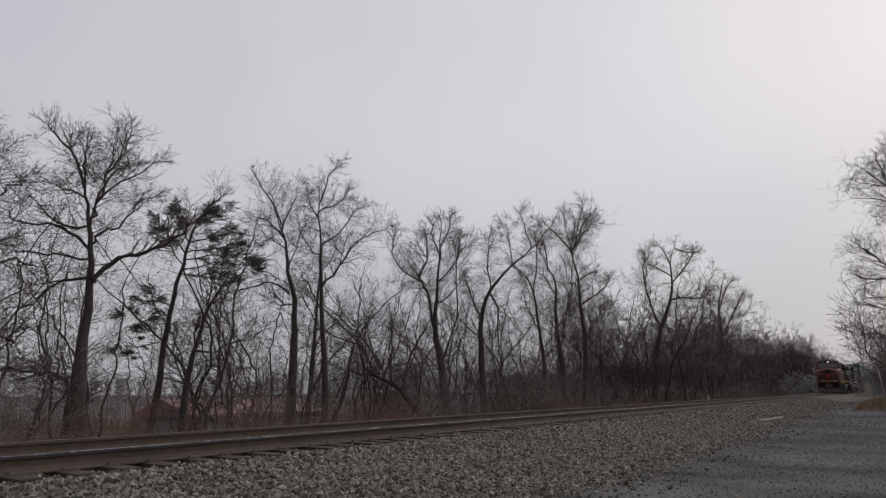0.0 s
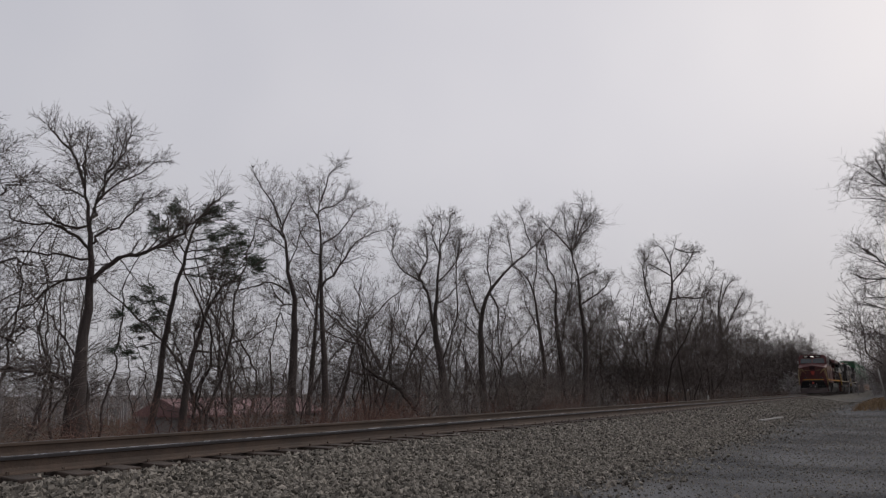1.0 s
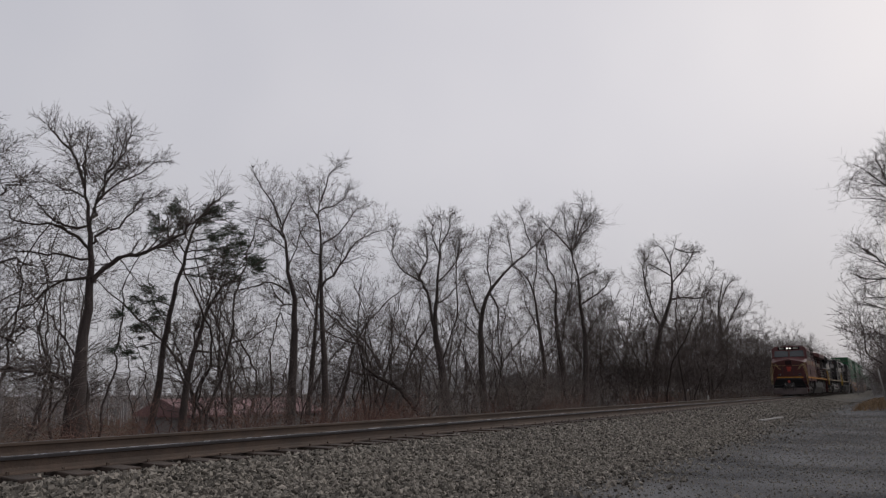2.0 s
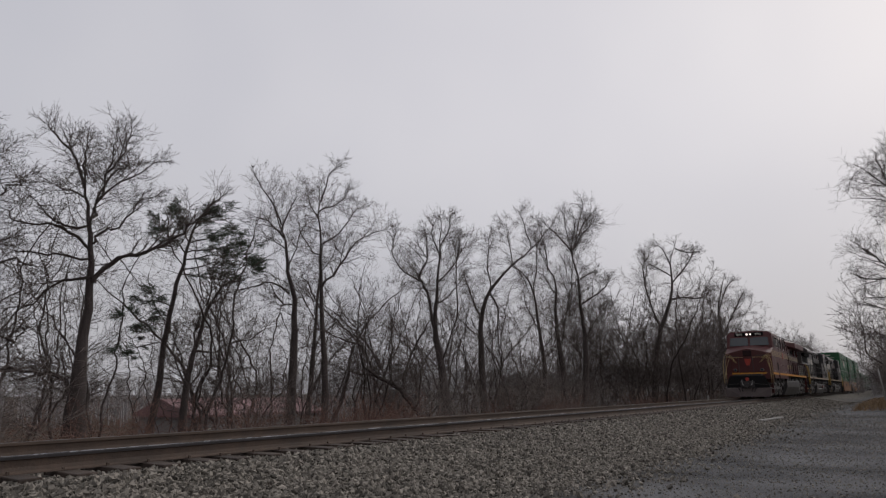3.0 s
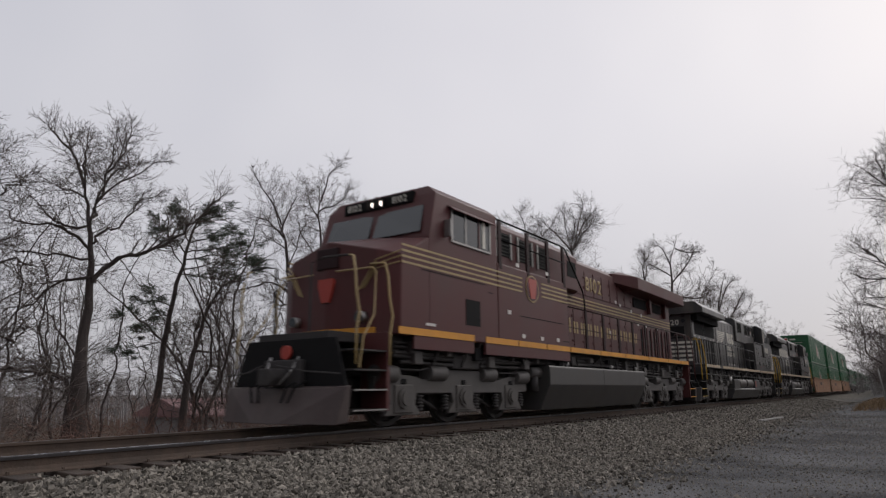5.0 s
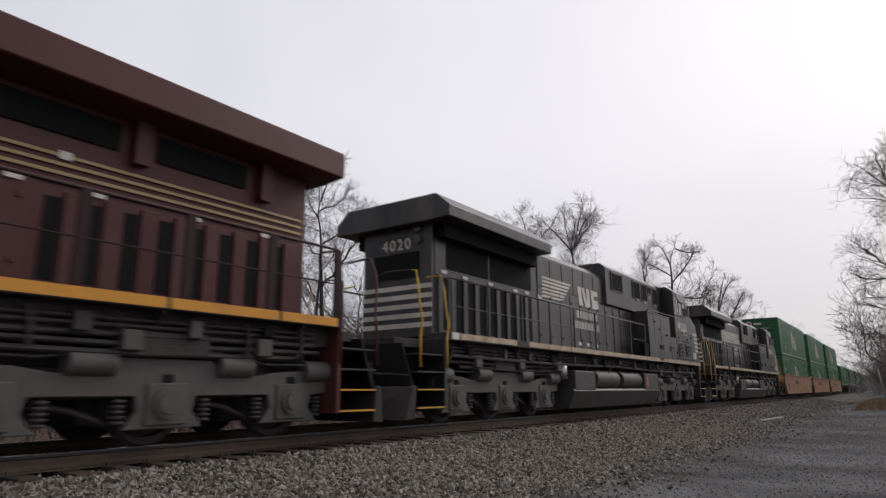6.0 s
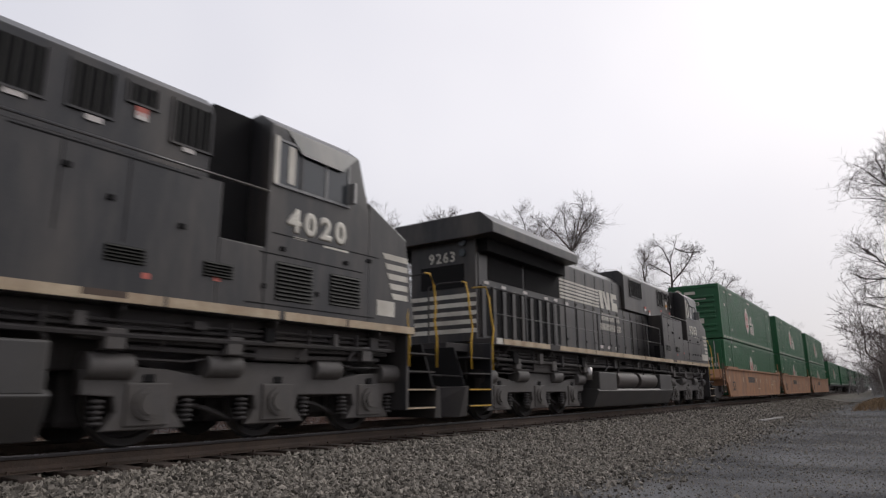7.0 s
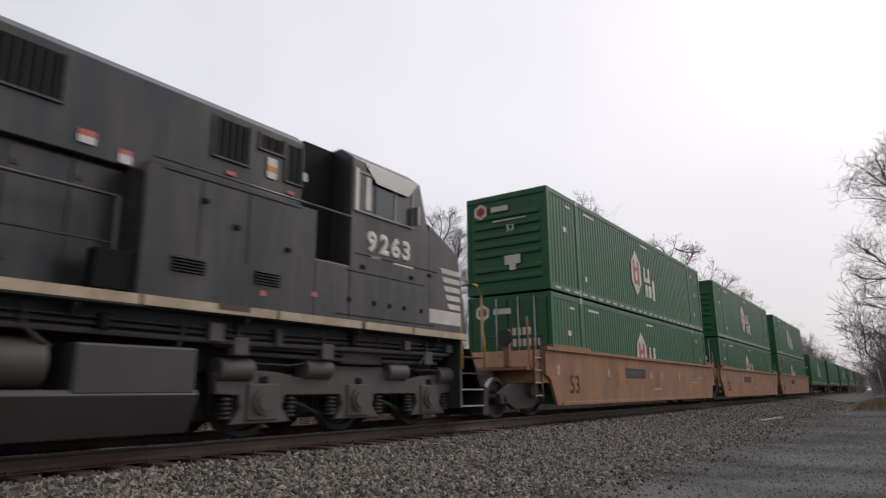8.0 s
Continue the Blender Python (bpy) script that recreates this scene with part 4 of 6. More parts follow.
def pole(x, y, h, r, lean, label):
    ob = tagged(part("marker_post", mesh_of(tube, [(0, 0, -0.4), (lean * 0.5, 0, h / 2), (lean, 0, h)], r, 10, r * 0.85), M_CONCRETE), label, "post", "marker posts")
    ob.matrix_basis = pose(x, y, ground_height(x, y))
    part("post_cap", mesh_of(tube, [(lean, 0, h), (lean, 0, h + 0.03)], r * 1.1, 10), M_CONCRETE, ob)


pole(-3.6, 52.0, 0.85, 0.06, 0.03, "short white marker post beside the rails")
pole(7.6, 52.0, 2.2, 0.05, -0.2, "leaning pale post at the edge of the lane")


def grass_tufts(name, count, area, label, seed, height):
    """Dead grass blades as thin bent strips."""
    rng = np.random.default_rng(seed)
    px, py = area(rng, count)
    pz = np.array([ground_height(a, b) for a, b in zip(px, py)])
    ang = rng.uniform(0, 6.283, count)
    h = height * rng.uniform(0.4, 1.2, count)
    lean = rng.uniform(0.1, 0.9, count) * h
    wx, wy = np.cos(ang) * 0.008, np.sin(ang) * 0.008
    lx, ly = -np.sin(ang) * lean, np.cos(ang) * lean
    base = np.stack([px, py, pz - 0.02], 1)
    side = np.stack([wx, wy, np.zeros(count)], 1)
    mid = base + np.stack([lx * 0.3, ly * 0.3, h * 0.6], 1)
    tip = base + np.stack([lx, ly, h], 1)
    v = np.stack([base - side, base + side, mid + side * 0.7, mid - side * 0.7, tip], 1).reshape(-1, 3)
    k = np.arange(count)[:, None] * 5
    faces = [tuple(q) for q in (k + np.array((0, 1, 2, 3))).tolist()] + [tuple(q) for q in (k + np.array((3, 2, 4))).tolist()]
    me = bpy.data.meshes.new(name)
    me.from_pydata(v, [], faces)
    me.materials.append(M_GRASS)
    return tagged(new(name, me), label, "grass", kind="stuff")


def bank(rng, n):
    return rng.uniform(6.2, 11, n), rng.uniform(40, 75, n)


def verge(rng, n):
    return rng.uniform(-8.5, -3.4, n), 3 + 75 * rng.random(n) ** 1.3


grass_tufts("dead_grass", 14000, bank, "tan dead grass on the bank", 6, 0.3)
grass_tufts("dead_grass", 26000, verge, "tan and russet dead weeds on the far bank", 7, 0.5)

# ---- the train ----
SPEED = 20.3
MOVERS, AXLES = [], []


def mover(name, label, category, y, turn, group=""):
    """A vehicle whose centre stands at y when the clip is 5.3 s old."""
    ob = tagged(new(name), label, category, group)
    ob["turn"] = float(turn)
    MOVERS.append((ob, y))
    ob.matrix_basis = pose(0, y, 0, 0, 0, turn)
    return ob


def hull(bm, pts, bev=0.0):
    vs = [bm.verts.new(q) for q in pts]
    got = bmesh.ops.convex_hull(bm, input=vs)
    faces = [g for g in got["geom"] if isinstance(g, bmesh.types.BMFace)]
    bmesh.ops.dissolve_limit(bm, angle_limit=0.01, verts=bm.verts[:], edges=bm.edges[:])
    if bev:
        bmesh.ops.bevel(bm, geom=bm.edges[:], offset=bev, segments=2, affect="EDGES", profile=0.5)


def both(pts):
    return [(s * x, y, z) for x, y, z in pts for s in (1, -1)]


def slab(bm, quad, depth):
    """A thin plate on four corners, thickened along its normal."""
    q = [Vector(v) for v in quad]
    nrm = (q[1] - q[0]).cross(q[3] - q[0]).normalized() * depth
    a = [bm.verts.new(v) for v in q]
    b = [bm.verts.new(v + nrm) for v in q]
    fs = [bm.faces.new(a[::-1]), bm.faces.new(b)] + [bm.faces.new((a[i], a[(i + 1) % 4], b[(i + 1) % 4], b[i])) for i in range(4)]
    bmesh.ops.recalc_face_normals(bm, faces=fs)


def plate(name, parent, s, x, y0, y1, z0, z1, material, depth=0.008, label=""):
    """A flat panel lying on the side face at x, on side s (+1 or -1)."""
    return part(name, mesh_of(box, min(s * x, s * (x + depth)), max(s * x, s * (x + depth)), y0, y1, z0, z1), material, parent, label)


def wheel_mesh(radius, gauge=0.753):
    bm = bmesh.new()
    for s in (1, -1):
        k = 28
        rings = []
        for r, off in ((0.11, 0.66), (0.2, 0.71), (radius * 0.8, 0.735), (radius * 0.84, 0.8), (radius - 0.005, 0.81), (radius, 0.7), (radius + 0.027, 0.688), (radius + 0.02, 0.665), (radius * 0.84, 0.67), (0.11, 0.655)):
            rings.append([bm.verts.new((s * off, math.cos(t) * r, math.sin(t) * r)) for t in [2 * math.pi * j / k for j in range(k)]])
        for u, v in zip(rings, rings[1:]):
            for j in range(k):
                f = bm.faces.new((u[j], u[(j + 1) % k], v[(j + 1) % k], v[j]))
                f.material_index = 1 if u is rings[4] else 0
    tube(bm, [(-1.12, 0, 0), (1.12, 0, 0)], 0.085, 12)
    bmesh.ops.recalc_face_normals(bm, faces=bm.faces[:])
    return bm


SHARED = {}


def shared(key, make, material, name, parent, m=None, label=""):
    """The first of alike parts builds the mesh, the others share it."""
    if key not in SHARED:
        ob = part(name, make(), material, parent, label)
        SHARED[key] = ob.data
    else:
        ob = new(name, SHARED[key])
        ob.parent = parent
        if label:
            tagged(ob, label)
    if m is not None:
        ob.matrix_basis = m
    return ob


def frame_profile():
    pts = [(-2.72, 0.6)]
    for a in (-1.95, 0.0, 1.95):
        pts += [(a - 0.4, 0.58), (a - 0.36, 0.4), (a - 0.52, 0.2), (a + 0.52, 0.2), (a + 0.36, 0.4), (a + 0.4, 0.58)]
    pts += [(2.72, 0.6), (2.74, 0.88), (2.3, 0.93), (1.7, 0.9), (1.35, 0.84), (0.85, 0.84), (0.6, 1.03), (-0.6, 1.03), (-0.85, 0.84), (-1.35, 0.84), (-1.7, 0.9), (-2.3, 0.93), (-2.74, 0.88)]
    return pts


def journal(bm):
    tube(bm, [(0, 0, 0), (0.07, 0, 0)], 0.19, 20)
    tube(bm, [(0.07, 0, 0), (0.1, 0, 0)], 0.13, 16)
    box(bm, -0.02, 0.03, -0.27, 0.27, -0.26, 0.24, 0.02)


def spring(bm):
    for i in range(5):
        tube(bm, [(0, 0, i * 0.06), (0, 0, i * 0.06 + 0.035)], 0.085, 10)
    tube(bm, [(0, 0, 0), (0, 0, 0.29)], 0.05, 8)


def loco_truck(parent, y, sign):
    tr = part("truck", mesh_of(box, -0.98, 0.98, -2.3, 2.3, 0.55, 0.9, 0.03), M_UNDER, parent, "cast steel three-axle truck")
    tr.matrix_basis = pose(0, y, 0)
    for s in (1, -1):
        turn = pose(0, 0, 0, 0, 0, 0 if s > 0 else 180)
        shared("sideframe", lambda: mesh_of(prism, frame_profile(), "x", 1.04, 1.2, 0.015), M_TRUCK, "sideframe", tr, turn)
        for a in (-1.95, 0.0, 1.95):
            shared("journal", lambda: mesh_of(journal), M_TRUCK, "journal_box", tr, turn @ pose(1.2, a, 0.5))
            for e in (-0.56, 0.56):
                shared("spring", lambda: mesh_of(spring), M_UNDER, "spring", tr, turn @ pose(1.12, a + e, 0.27))
            # Raised near-black block; the slot's shade is only its colour.
            shared("ped", lambda: mesh_of(box, 1.195, 1.22, -0.07, 0.07, 0.76, 0.86, 0.02), M_DARK, "pedestal_slot", tr, turn @ pose(0, a, -0.02))
        for e in (-2.45, -0.95, 0.95, 2.45):
            shared("brake", lambda: mesh_of(tube, [(1.16, -0.27, 0.92), (1.16, -0.22, 0.92), (1.16, 0.22, 0.92), (1.16, 0.27, 0.92)], 0.16, 14), M_TRUCK, "brake_cylinder", tr, turn @ pose(0, e, 0 if abs(e) > 2 else 0.04))
        shared("pipe", lambda: mesh_of(tube, [(1.22, -2.6, 1.02), (1.22, -1.5, 1.0), (1.24, -0.7, 1.12), (1.24, 0.7, 1.12), (1.22, 1.5, 1.0), (1.22, 2.6, 1.02)], 0.018, 6), M_UNDER, "brake_pipe", tr, turn)
        for e in (-1.0, 1.0):
            shared("lever", lambda: mesh_of(tube, [(0.95, -0.42, 0.52), (0.98, 0.0, 0.42), (0.95, 0.42, 0.26)], 0.035, 6), M_UNDER, "brake_lever", tr, turn @ pose(0, e, 0))
    for a in (-1.95, 0.0, 1.95):
        w = shared("wheelset", lambda: wheel_mesh(0.533), [M_UNDER, M_STEEL], "wheelset", tr, pose(0, a, 0.533))
        AXLES.append((w, 0.533, a, 0.533, sign))


def steps_at(parent, end, rail_mat, tread_mat, body_mat, plow_mat):
    """Corner steps at one end (end = -1 front, +1 rear): stringers, treads and bent grab rails on both sides."""
    y0, y1 = sorted((end * 9.58, end * 10.42))
    part("end_platform", mesh_of(box, -0.88, 0.88, y0, y1, 1.45, 1.62, 0.01), M_UNDER, parent)
    part("pilot", mesh_of(hull, both([(1.1, end * 10.42, 1.5), (1.1, end * 10.48, 1.5), (1.4, end * 10.42, 0.6), (1.4, end * 10.5, 0.6)]), 0.01), M_DARK, parent)
    part("plow", mesh_of(hull, both([(1.45, end * 10.45, 0.72), (1.45, end * 10.56, 0.7), (1.38, end * 10.7, 0.12), (0.3, end * 10.95, 0.12), (0.3, end * 10.7, 0.66), (1.4, end * 10.45, 0.14)]), 0.01), plow_mat, parent)
    part("drawbar_pocket", mesh_of(box, -0.45, 0.45, min(end * 10.5, end * 10.62), max(end * 10.5, end * 10.62), 0.62, 1.15, 0.02), M_UNDER, parent)
    part("coupler", mesh_of(hull, both([(0.12, end * 10.5, 0.72), (0.12, end * 10.5, 1.0), (0.12, end * 11.02, 0.72), (0.12, end * 11.02, 1.0), (0.2, end * 10.9, 0.86)]), 0.02), M_UNDER, parent)
    for s in (1, -1):
        part("step_side", mesh_of(box, min(s * 0.86, s * 1.46), max(s * 0.86, s * 1.46), min(end * 9.52, end * 9.6), max(end * 9.52, end * 9.6), 0.3, 1.62, 0.008), body_mat, parent)
        for i, z in enumerate((0.34, 0.66, 0.98, 1.3)):
            xa, xb = sorted((s * (0.85 + 0.0 * i), s * 1.45))
            tread = part("step", mesh_of(box, xa, xb, y0 + 0.03, y1, z - 0.03, z, 0.005), M_UNDER, parent)
            ea, eb = sorted((s * 1.45, s * 1.462))
            if z < 0.8:
                part("step_edge", mesh_of(box, ea, eb, y0 + 0.03, y1, z - 0.024, z + 0.002), tread_mat, tread)
        xr = s * 1.49
        for yy, lean in ((end * 9.56, 0.0), (end * 10.4, 0.12)):
            part("grab_rail", mesh_of(tube, [(s * (1.25 if lean else 1.0), yy - end * lean * 0.5, 2.86), (s * 1.35, yy - end * lean * 0.3, 2.84), (s * 1.43, yy, 2.6), (s * 1.47, yy, 2.2), (xr, yy - end * 0.06, 1.9), (xr, yy, 1.6), (xr, yy, 1.05)], 0.021, 8), rail_mat, parent, "yellow grab rail" if rail_mat is M_SAFETY else "")
        part("end_rail", mesh_of(tube, [(s * 1.25, end * 10.38, 2.86), (s * 0.75, end * 10.45, 2.86), (s * 0.45, end * 10.45, 2.8), (s * 0.45, end * 10.45, 1.62)], 0.02, 6), M_UNDER, parent)
        part("uncoupling_lever", mesh_of(tube, [(s * 1.4, end * 10.66, 0.9), (s * 0.7, end * 10.75, 0.95), (s * 0.15, end * 10.9, 1.05)], 0.014, 5), M_UNDER, parent)
    for xx in (-0.55, -0.35, 0.35, 0.55):
        part("air_hose", mesh_of(tube, [(xx, end * 10.55, 0.8), (xx, end * 10.8, 0.7), (xx * 0.8, end * 10.85, 0.45)], 0.022, 6), M_DARK, parent)


def cab_and_nose(parent, paint, s_list=(1, -1), frame_mat=None, shift=0.0, back=-5.9, long_nose=False):
    part("cab", mesh_of(hull, both([(1.5, -8.45, 1.6), (1.5, -8.45, 3.55), (1.47, -8.2, 4.48), (1.22, -8.12, 4.68), (1.22, back, 4.68), (1.5, back, 4.48), (1.5, back, 1.6)]), 0.02), paint, parent)
    if long_nose:
        face = [(1.5, -8.44, 1.6), (1.5, -8.44, 3.76), (1.5, -9.44, 3.3), (1.5, -9.74, 1.6), (0.03, -9.7, 3.4), (0.03, -9.95, 1.6), (0.3, -8.44, 3.8)]
    else:
        face = [(1.5, -8.44, 1.6), (1.5, -8.44, 3.5), (1.5, -9.29, 3.04), (1.5, -9.29, 1.6), (1.1, -9.5, 3.14), (1.1, -9.5, 1.6), (0.03, -9.64, 3.38), (0.03, -9.64, 1.6), (0.3, -8.44, 3.66)]
    part("nose", mesh_of(hull, both(face), 0.02), paint, parent)
    for s in s_list:
        for y0, y1 in ((-7.67, -7.23), (-7.17, -6.71), (-6.65, -6.25)):
            w = plate("cab_window", parent, s, 1.503, y0 + shift, y1 + shift, 3.59, 4.23, M_GLASS, 0.012)
        for y in (-7.7, -7.2, -6.68, -6.23):
            plate("window_post", parent, s, 1.5, y + shift - 0.028, y + shift + 0.028, 3.57, 4.26, frame_mat if y != -6.68 else paint, 0.03)
        for z in (3.56, 4.25):
            plate("window_rail", parent, s, 1.5, -7.73 + shift, -6.2 + shift, z - 0.02, z + 0.02, frame_mat, 0.032)
        plate("window_blind", parent, s, 1.518, -6.55 + shift, -6.42 + shift, 3.62, 4.2, M_WHITE, 0.01, "white pulled-down blind")
        if long_nose:
            part("awning", mesh_of(slab, [(s * 1.5, -6.6, 4.46), (s * 1.5, -8.08, 4.44), (s * 1.57, -7.72, 4.1), (s * 1.57, -6.85, 4.12)], 0.02), paint, parent)
            plate("rear_post", parent, s, 1.5, -6.44, -6.36, 3.56, 4.3, M_WHITE, 0.034)
        else:
            part("awning", mesh_of(slab, [(s * 1.5, -7.8, 4.3), (s * 1.5, -6.1, 4.3), (s * 1.62, -6.15, 4.2), (s * 1.62, -7.75, 4.2)], 0.02), paint, parent)
        a = [(s * 0.07, -8.47, 3.66), (s * 1.28, -8.47, 3.66), (s * 1.24, -8.28, 4.24), (s * 0.07, -8.26, 4.24)]
        part("windshield", mesh_of(slab, a if s > 0 else a[::-1], -0.03), M_GLASS, parent)
        plate("access_panel", parent, s, 1.5, -8.7, -6.4, 2.83, 2.845, M_DARK, 0.006)
        part("mirror", mesh_of(box, min(s * 1.5, s * 1.66), max(s * 1.5, s * 1.66), -7.95, -7.9, 3.6, 3.95, 0.008), M_STEEL, parent)
    part("roof_hatch", mesh_of(box, -0.5, 0.5, -7.6, -6.6, 4.68, 4.76, 0.02), paint, parent)
    part("air_horn", mesh_of(tube, [(0.2, -6.5, 4.82), (0.2, -6.1, 4.82), (0.2, -5.8, 4.83)], 0.04, 10, 0.1), M_UNDER, parent)
    for x in (-0.6, 0.0, 0.5):
        part("antenna", mesh_of(tube, [(x, -7.0 + x, 4.68), (x, -7.0 + x, 4.9)], 0.03, 8), M_UNDER, parent)


def headlights(parent, y, z, lit, number=None):
    part("headlight_panel", mesh_of(box, -0.95, 0.95, y - 0.05, y + 0.15, z - 0.13, z + 0.13, 0.02), M_DARK, parent)
    for x in (-0.12, 0.12):
        part("headlight", mesh_of(tube, [(x, y - 0.05, z), (x, y - 0.056, z)], 0.055, 16), M_LAMP if lit else M_GLASS, parent, "lit headlight" if lit else "")
        for s in (1, -1):
            part("headlight_visor", mesh_of(box, x + s * 0.095 - 0.008, x + s * 0.095 + 0.008, y - 0.16, y - 0.04, z - 0.1, z + 0.1, 0.004), M_DARK, parent)
    for s in (1, -1):
        b = part("number_board", mesh_of(box, s * 0.62 - 0.3, s * 0.62 + 0.3, y - 0.075, y - 0.04, z - 0.1, z + 0.1, 0.008), M_DARK, parent)
        if number:
            lettering("board_digit", number, 0.2, pose(s * 0.62, y - 0.078, z - 0.07, 90, 0, 0), M_WHITE, b, 1.05)


def handrail(parent, s, x, y0, y1, count, post_r, z=2.82, mat=None, foot=1.6):
    part("handrail", mesh_of(tube, [(s * x, y0, z), (s * x, y1, z)], 0.021, 8), mat, parent)
    part("handrail", mesh_of(tube, [(s * x, y0, z - 0.55), (s * x, y1, z - 0.55)], 0.012, 6), mat, parent)
    for i in range(count):
        y = y0 + (y1 - y0) * i / (count - 1)
        part("stanchion", mesh_of(box, s * x - 0.02, s * x + 0.02, y - post_r, y + post_r, foot, z, 0.004), mat, parent)


def hood_doors(parent, s, x, y0, y1, n, z0, z1, mat, latch=True):
    step = (y1 - y0) / n
    for i in range(n):
        d = shared(("door", round(step, 3), z0, z1, x, s, mat.name), lambda: mesh_of(box, min(s * x, s * (x + 0.022)), max(s * x, s * (x + 0.022)), 0.02, step - 0.02, z0, z1, 0.006), mat, "hood_door", parent, pose(0, y0 + i * step, 0))
        if latch:
            for zz in (z0 + 0.2, z1 - 0.25):
                shared(("latch", s, x, mat.name), lambda: mesh_of(box, min(s * x, s * (x + 0.045)), max(s * x, s * (x + 0.045)), -0.025, 0.025, 0, 0.07, 0.006), mat, "latch", d, pose(0, step * 0.85, zz))


def louvers(parent, s, x, y0, y1, z0, z1, n, mat, name="louver"):
    # Near-black backing paints in the shaded gaps between the slats.
    back = plate(name + "_panel", parent, s, x, y0, y1, z0, z1, M_DARK, 0.004)
    for i in range(n):
        z = z0 + (z1 - z0) * (i + 0.5) / n
        h = (z1 - z0) / n * 0.3
        part(name, mesh_of(slab, [(s * (x + 0.006), y0, z + h), (s * (x + 0.006), y1, z + h), (s * (x + 0.03), y1, z - h), (s * (x + 0.03), y0, z - h)], 0.006), mat, back)


def screen(parent, s, x, y0, y1, z0, z1, mat_frame, frame=True, slats=7):
    back = plate("air_screen", parent, s, x, y0, y1, z0, z1, M_DARK, 0.006, "dark wire air screen")
    for i in range(slats):
        z = z0 + (z1 - z0) * (i + 0.5) / slats
        part("screen_slat", mesh_of(box, min(s * (x + 0.006), s * (x + 0.02)), max(s * (x + 0.006), s * (x + 0.02)), y0, y1, z - 0.012, z + 0.012), M_SCREEN, back)
    if frame:
        for y in (y0, y1):
            plate("screen_frame", parent, s, x, y - 0.04, y + 0.04, z0 - 0.03, z1 + 0.03, mat_frame, 0.03)


def placard(parent, s, x, y, z, w=0.16, h=0.09, mat=None):
    plate("placard", parent, s, x, y - w / 2, y + w / 2, z - h / 2, z + h / 2, mat or M_LABEL, 0.006)


def under_gear(parent):
    """Bolsters, ducts and piping between deck and trucks."""
    part("centre_sill", mesh_of(box, -0.75, 0.75, -9.5, 9.5, 0.88, 1.33, 0.02), M_UNDER, parent)
    for e in (-6.88, 6.88):
        part("bolster", mesh_of(box, -1.3, 1.3, e - 0.5, e + 0.5, 1.05, 1.34, 0.03), M_UNDER, parent)
        for k in (-1.95, 0.0, 1.95):
            part("traction_motor", mesh_of(box, -0.6, 0.6, e + k - 0.75, e + k + 0.75, 0.22, 0.9, 0.08), M_UNDER, parent)
    for s in (1, -1):
        for a, b, z in ((-9.2, -4.0, 1.24), (-9.0, -4.6, 1.14), (4.2, 9.3, 1.2), (4.0, 8.8, 1.1)):
            part("conduit", mesh_of(tube, [(s * 1.25, a, z), (s * 1.27, (a + b) / 2, z - 0.03), (s * 1.25, b, z)], 0.035, 6), M_UNDER, parent)
        for y in (-8.6, -6.0, -4.4, 4.3, 6.3, 8.2):
            part("hanger", mesh_of(box, min(s * 1.2, s * 1.38), max(s * 1.2, s * 1.38), y - 0.12, y + 0.12, 1.1, 1.34, 0.015), M_TRUCK, parent)


def deck_clutter(parent, seed):
    """Air lines, valves, junction boxes and brackets hung under the deck edge."""
    rng = random.Random(seed)
    for s in (1, -1):
        for z, r in ((1.4, 0.028), (1.47, 0.02), (1.3, 0.035)):
            x = 1.3 + rng.uniform(-0.04, 0.06)
            part("air_line", mesh_of(tube, [(s * x, -9.2, z), (s * x, -4.5, z - 0.04), (s * (x - 0.03), 0.3, z + 0.02), (s * x, 4.6, z - 0.03), (s * x, 9.2, z)], r, 6), M_UNDER, parent)
        for i in range(15):
            y = -9.0 + 1.24 * i + rng.uniform(-0.3, 0.3)
            w, h = rng.uniform(0.08, 0.24), rng.uniform(0.1, 0.3)
            part("junction_box", mesh_of(box, min(s * 1.22, s * 1.4), max(s * 1.22, s * 1.4), y - w / 2, y + w / 2, 1.5 - h, 1.5, 0.012), (M_UNDER, M_TRUCK, M_DARK)[i % 3], parent)
            y += rng.uniform(0.3, 0.8)
            part("drain_pipe", mesh_of(tube, [(s * 1.34, y, 1.52), (s * 1.36, y + 0.03, 1.3), (s * 1.33, y + rng.uniform(-0.3, 0.3), 1.1)], rng.uniform(0.014, 0.03), 6), M_UNDER, parent)
        for i in range(9):
            y = -8.8 + 2.2 * i
            part("deck_bracket", mesh_of(prism, [(1.22, 1.6), (1.47, 1.6), (1.47, 1.54), (1.22, 1.34)], "y", y - 0.015, y + 0.015) if s > 0 else mesh_of(prism, [(-1.22, 1.34), (-1.47, 1.54), (-1.47, 1.6), (-1.22, 1.6)], "y", y - 0.015, y + 0.015), M_UNDER, parent)


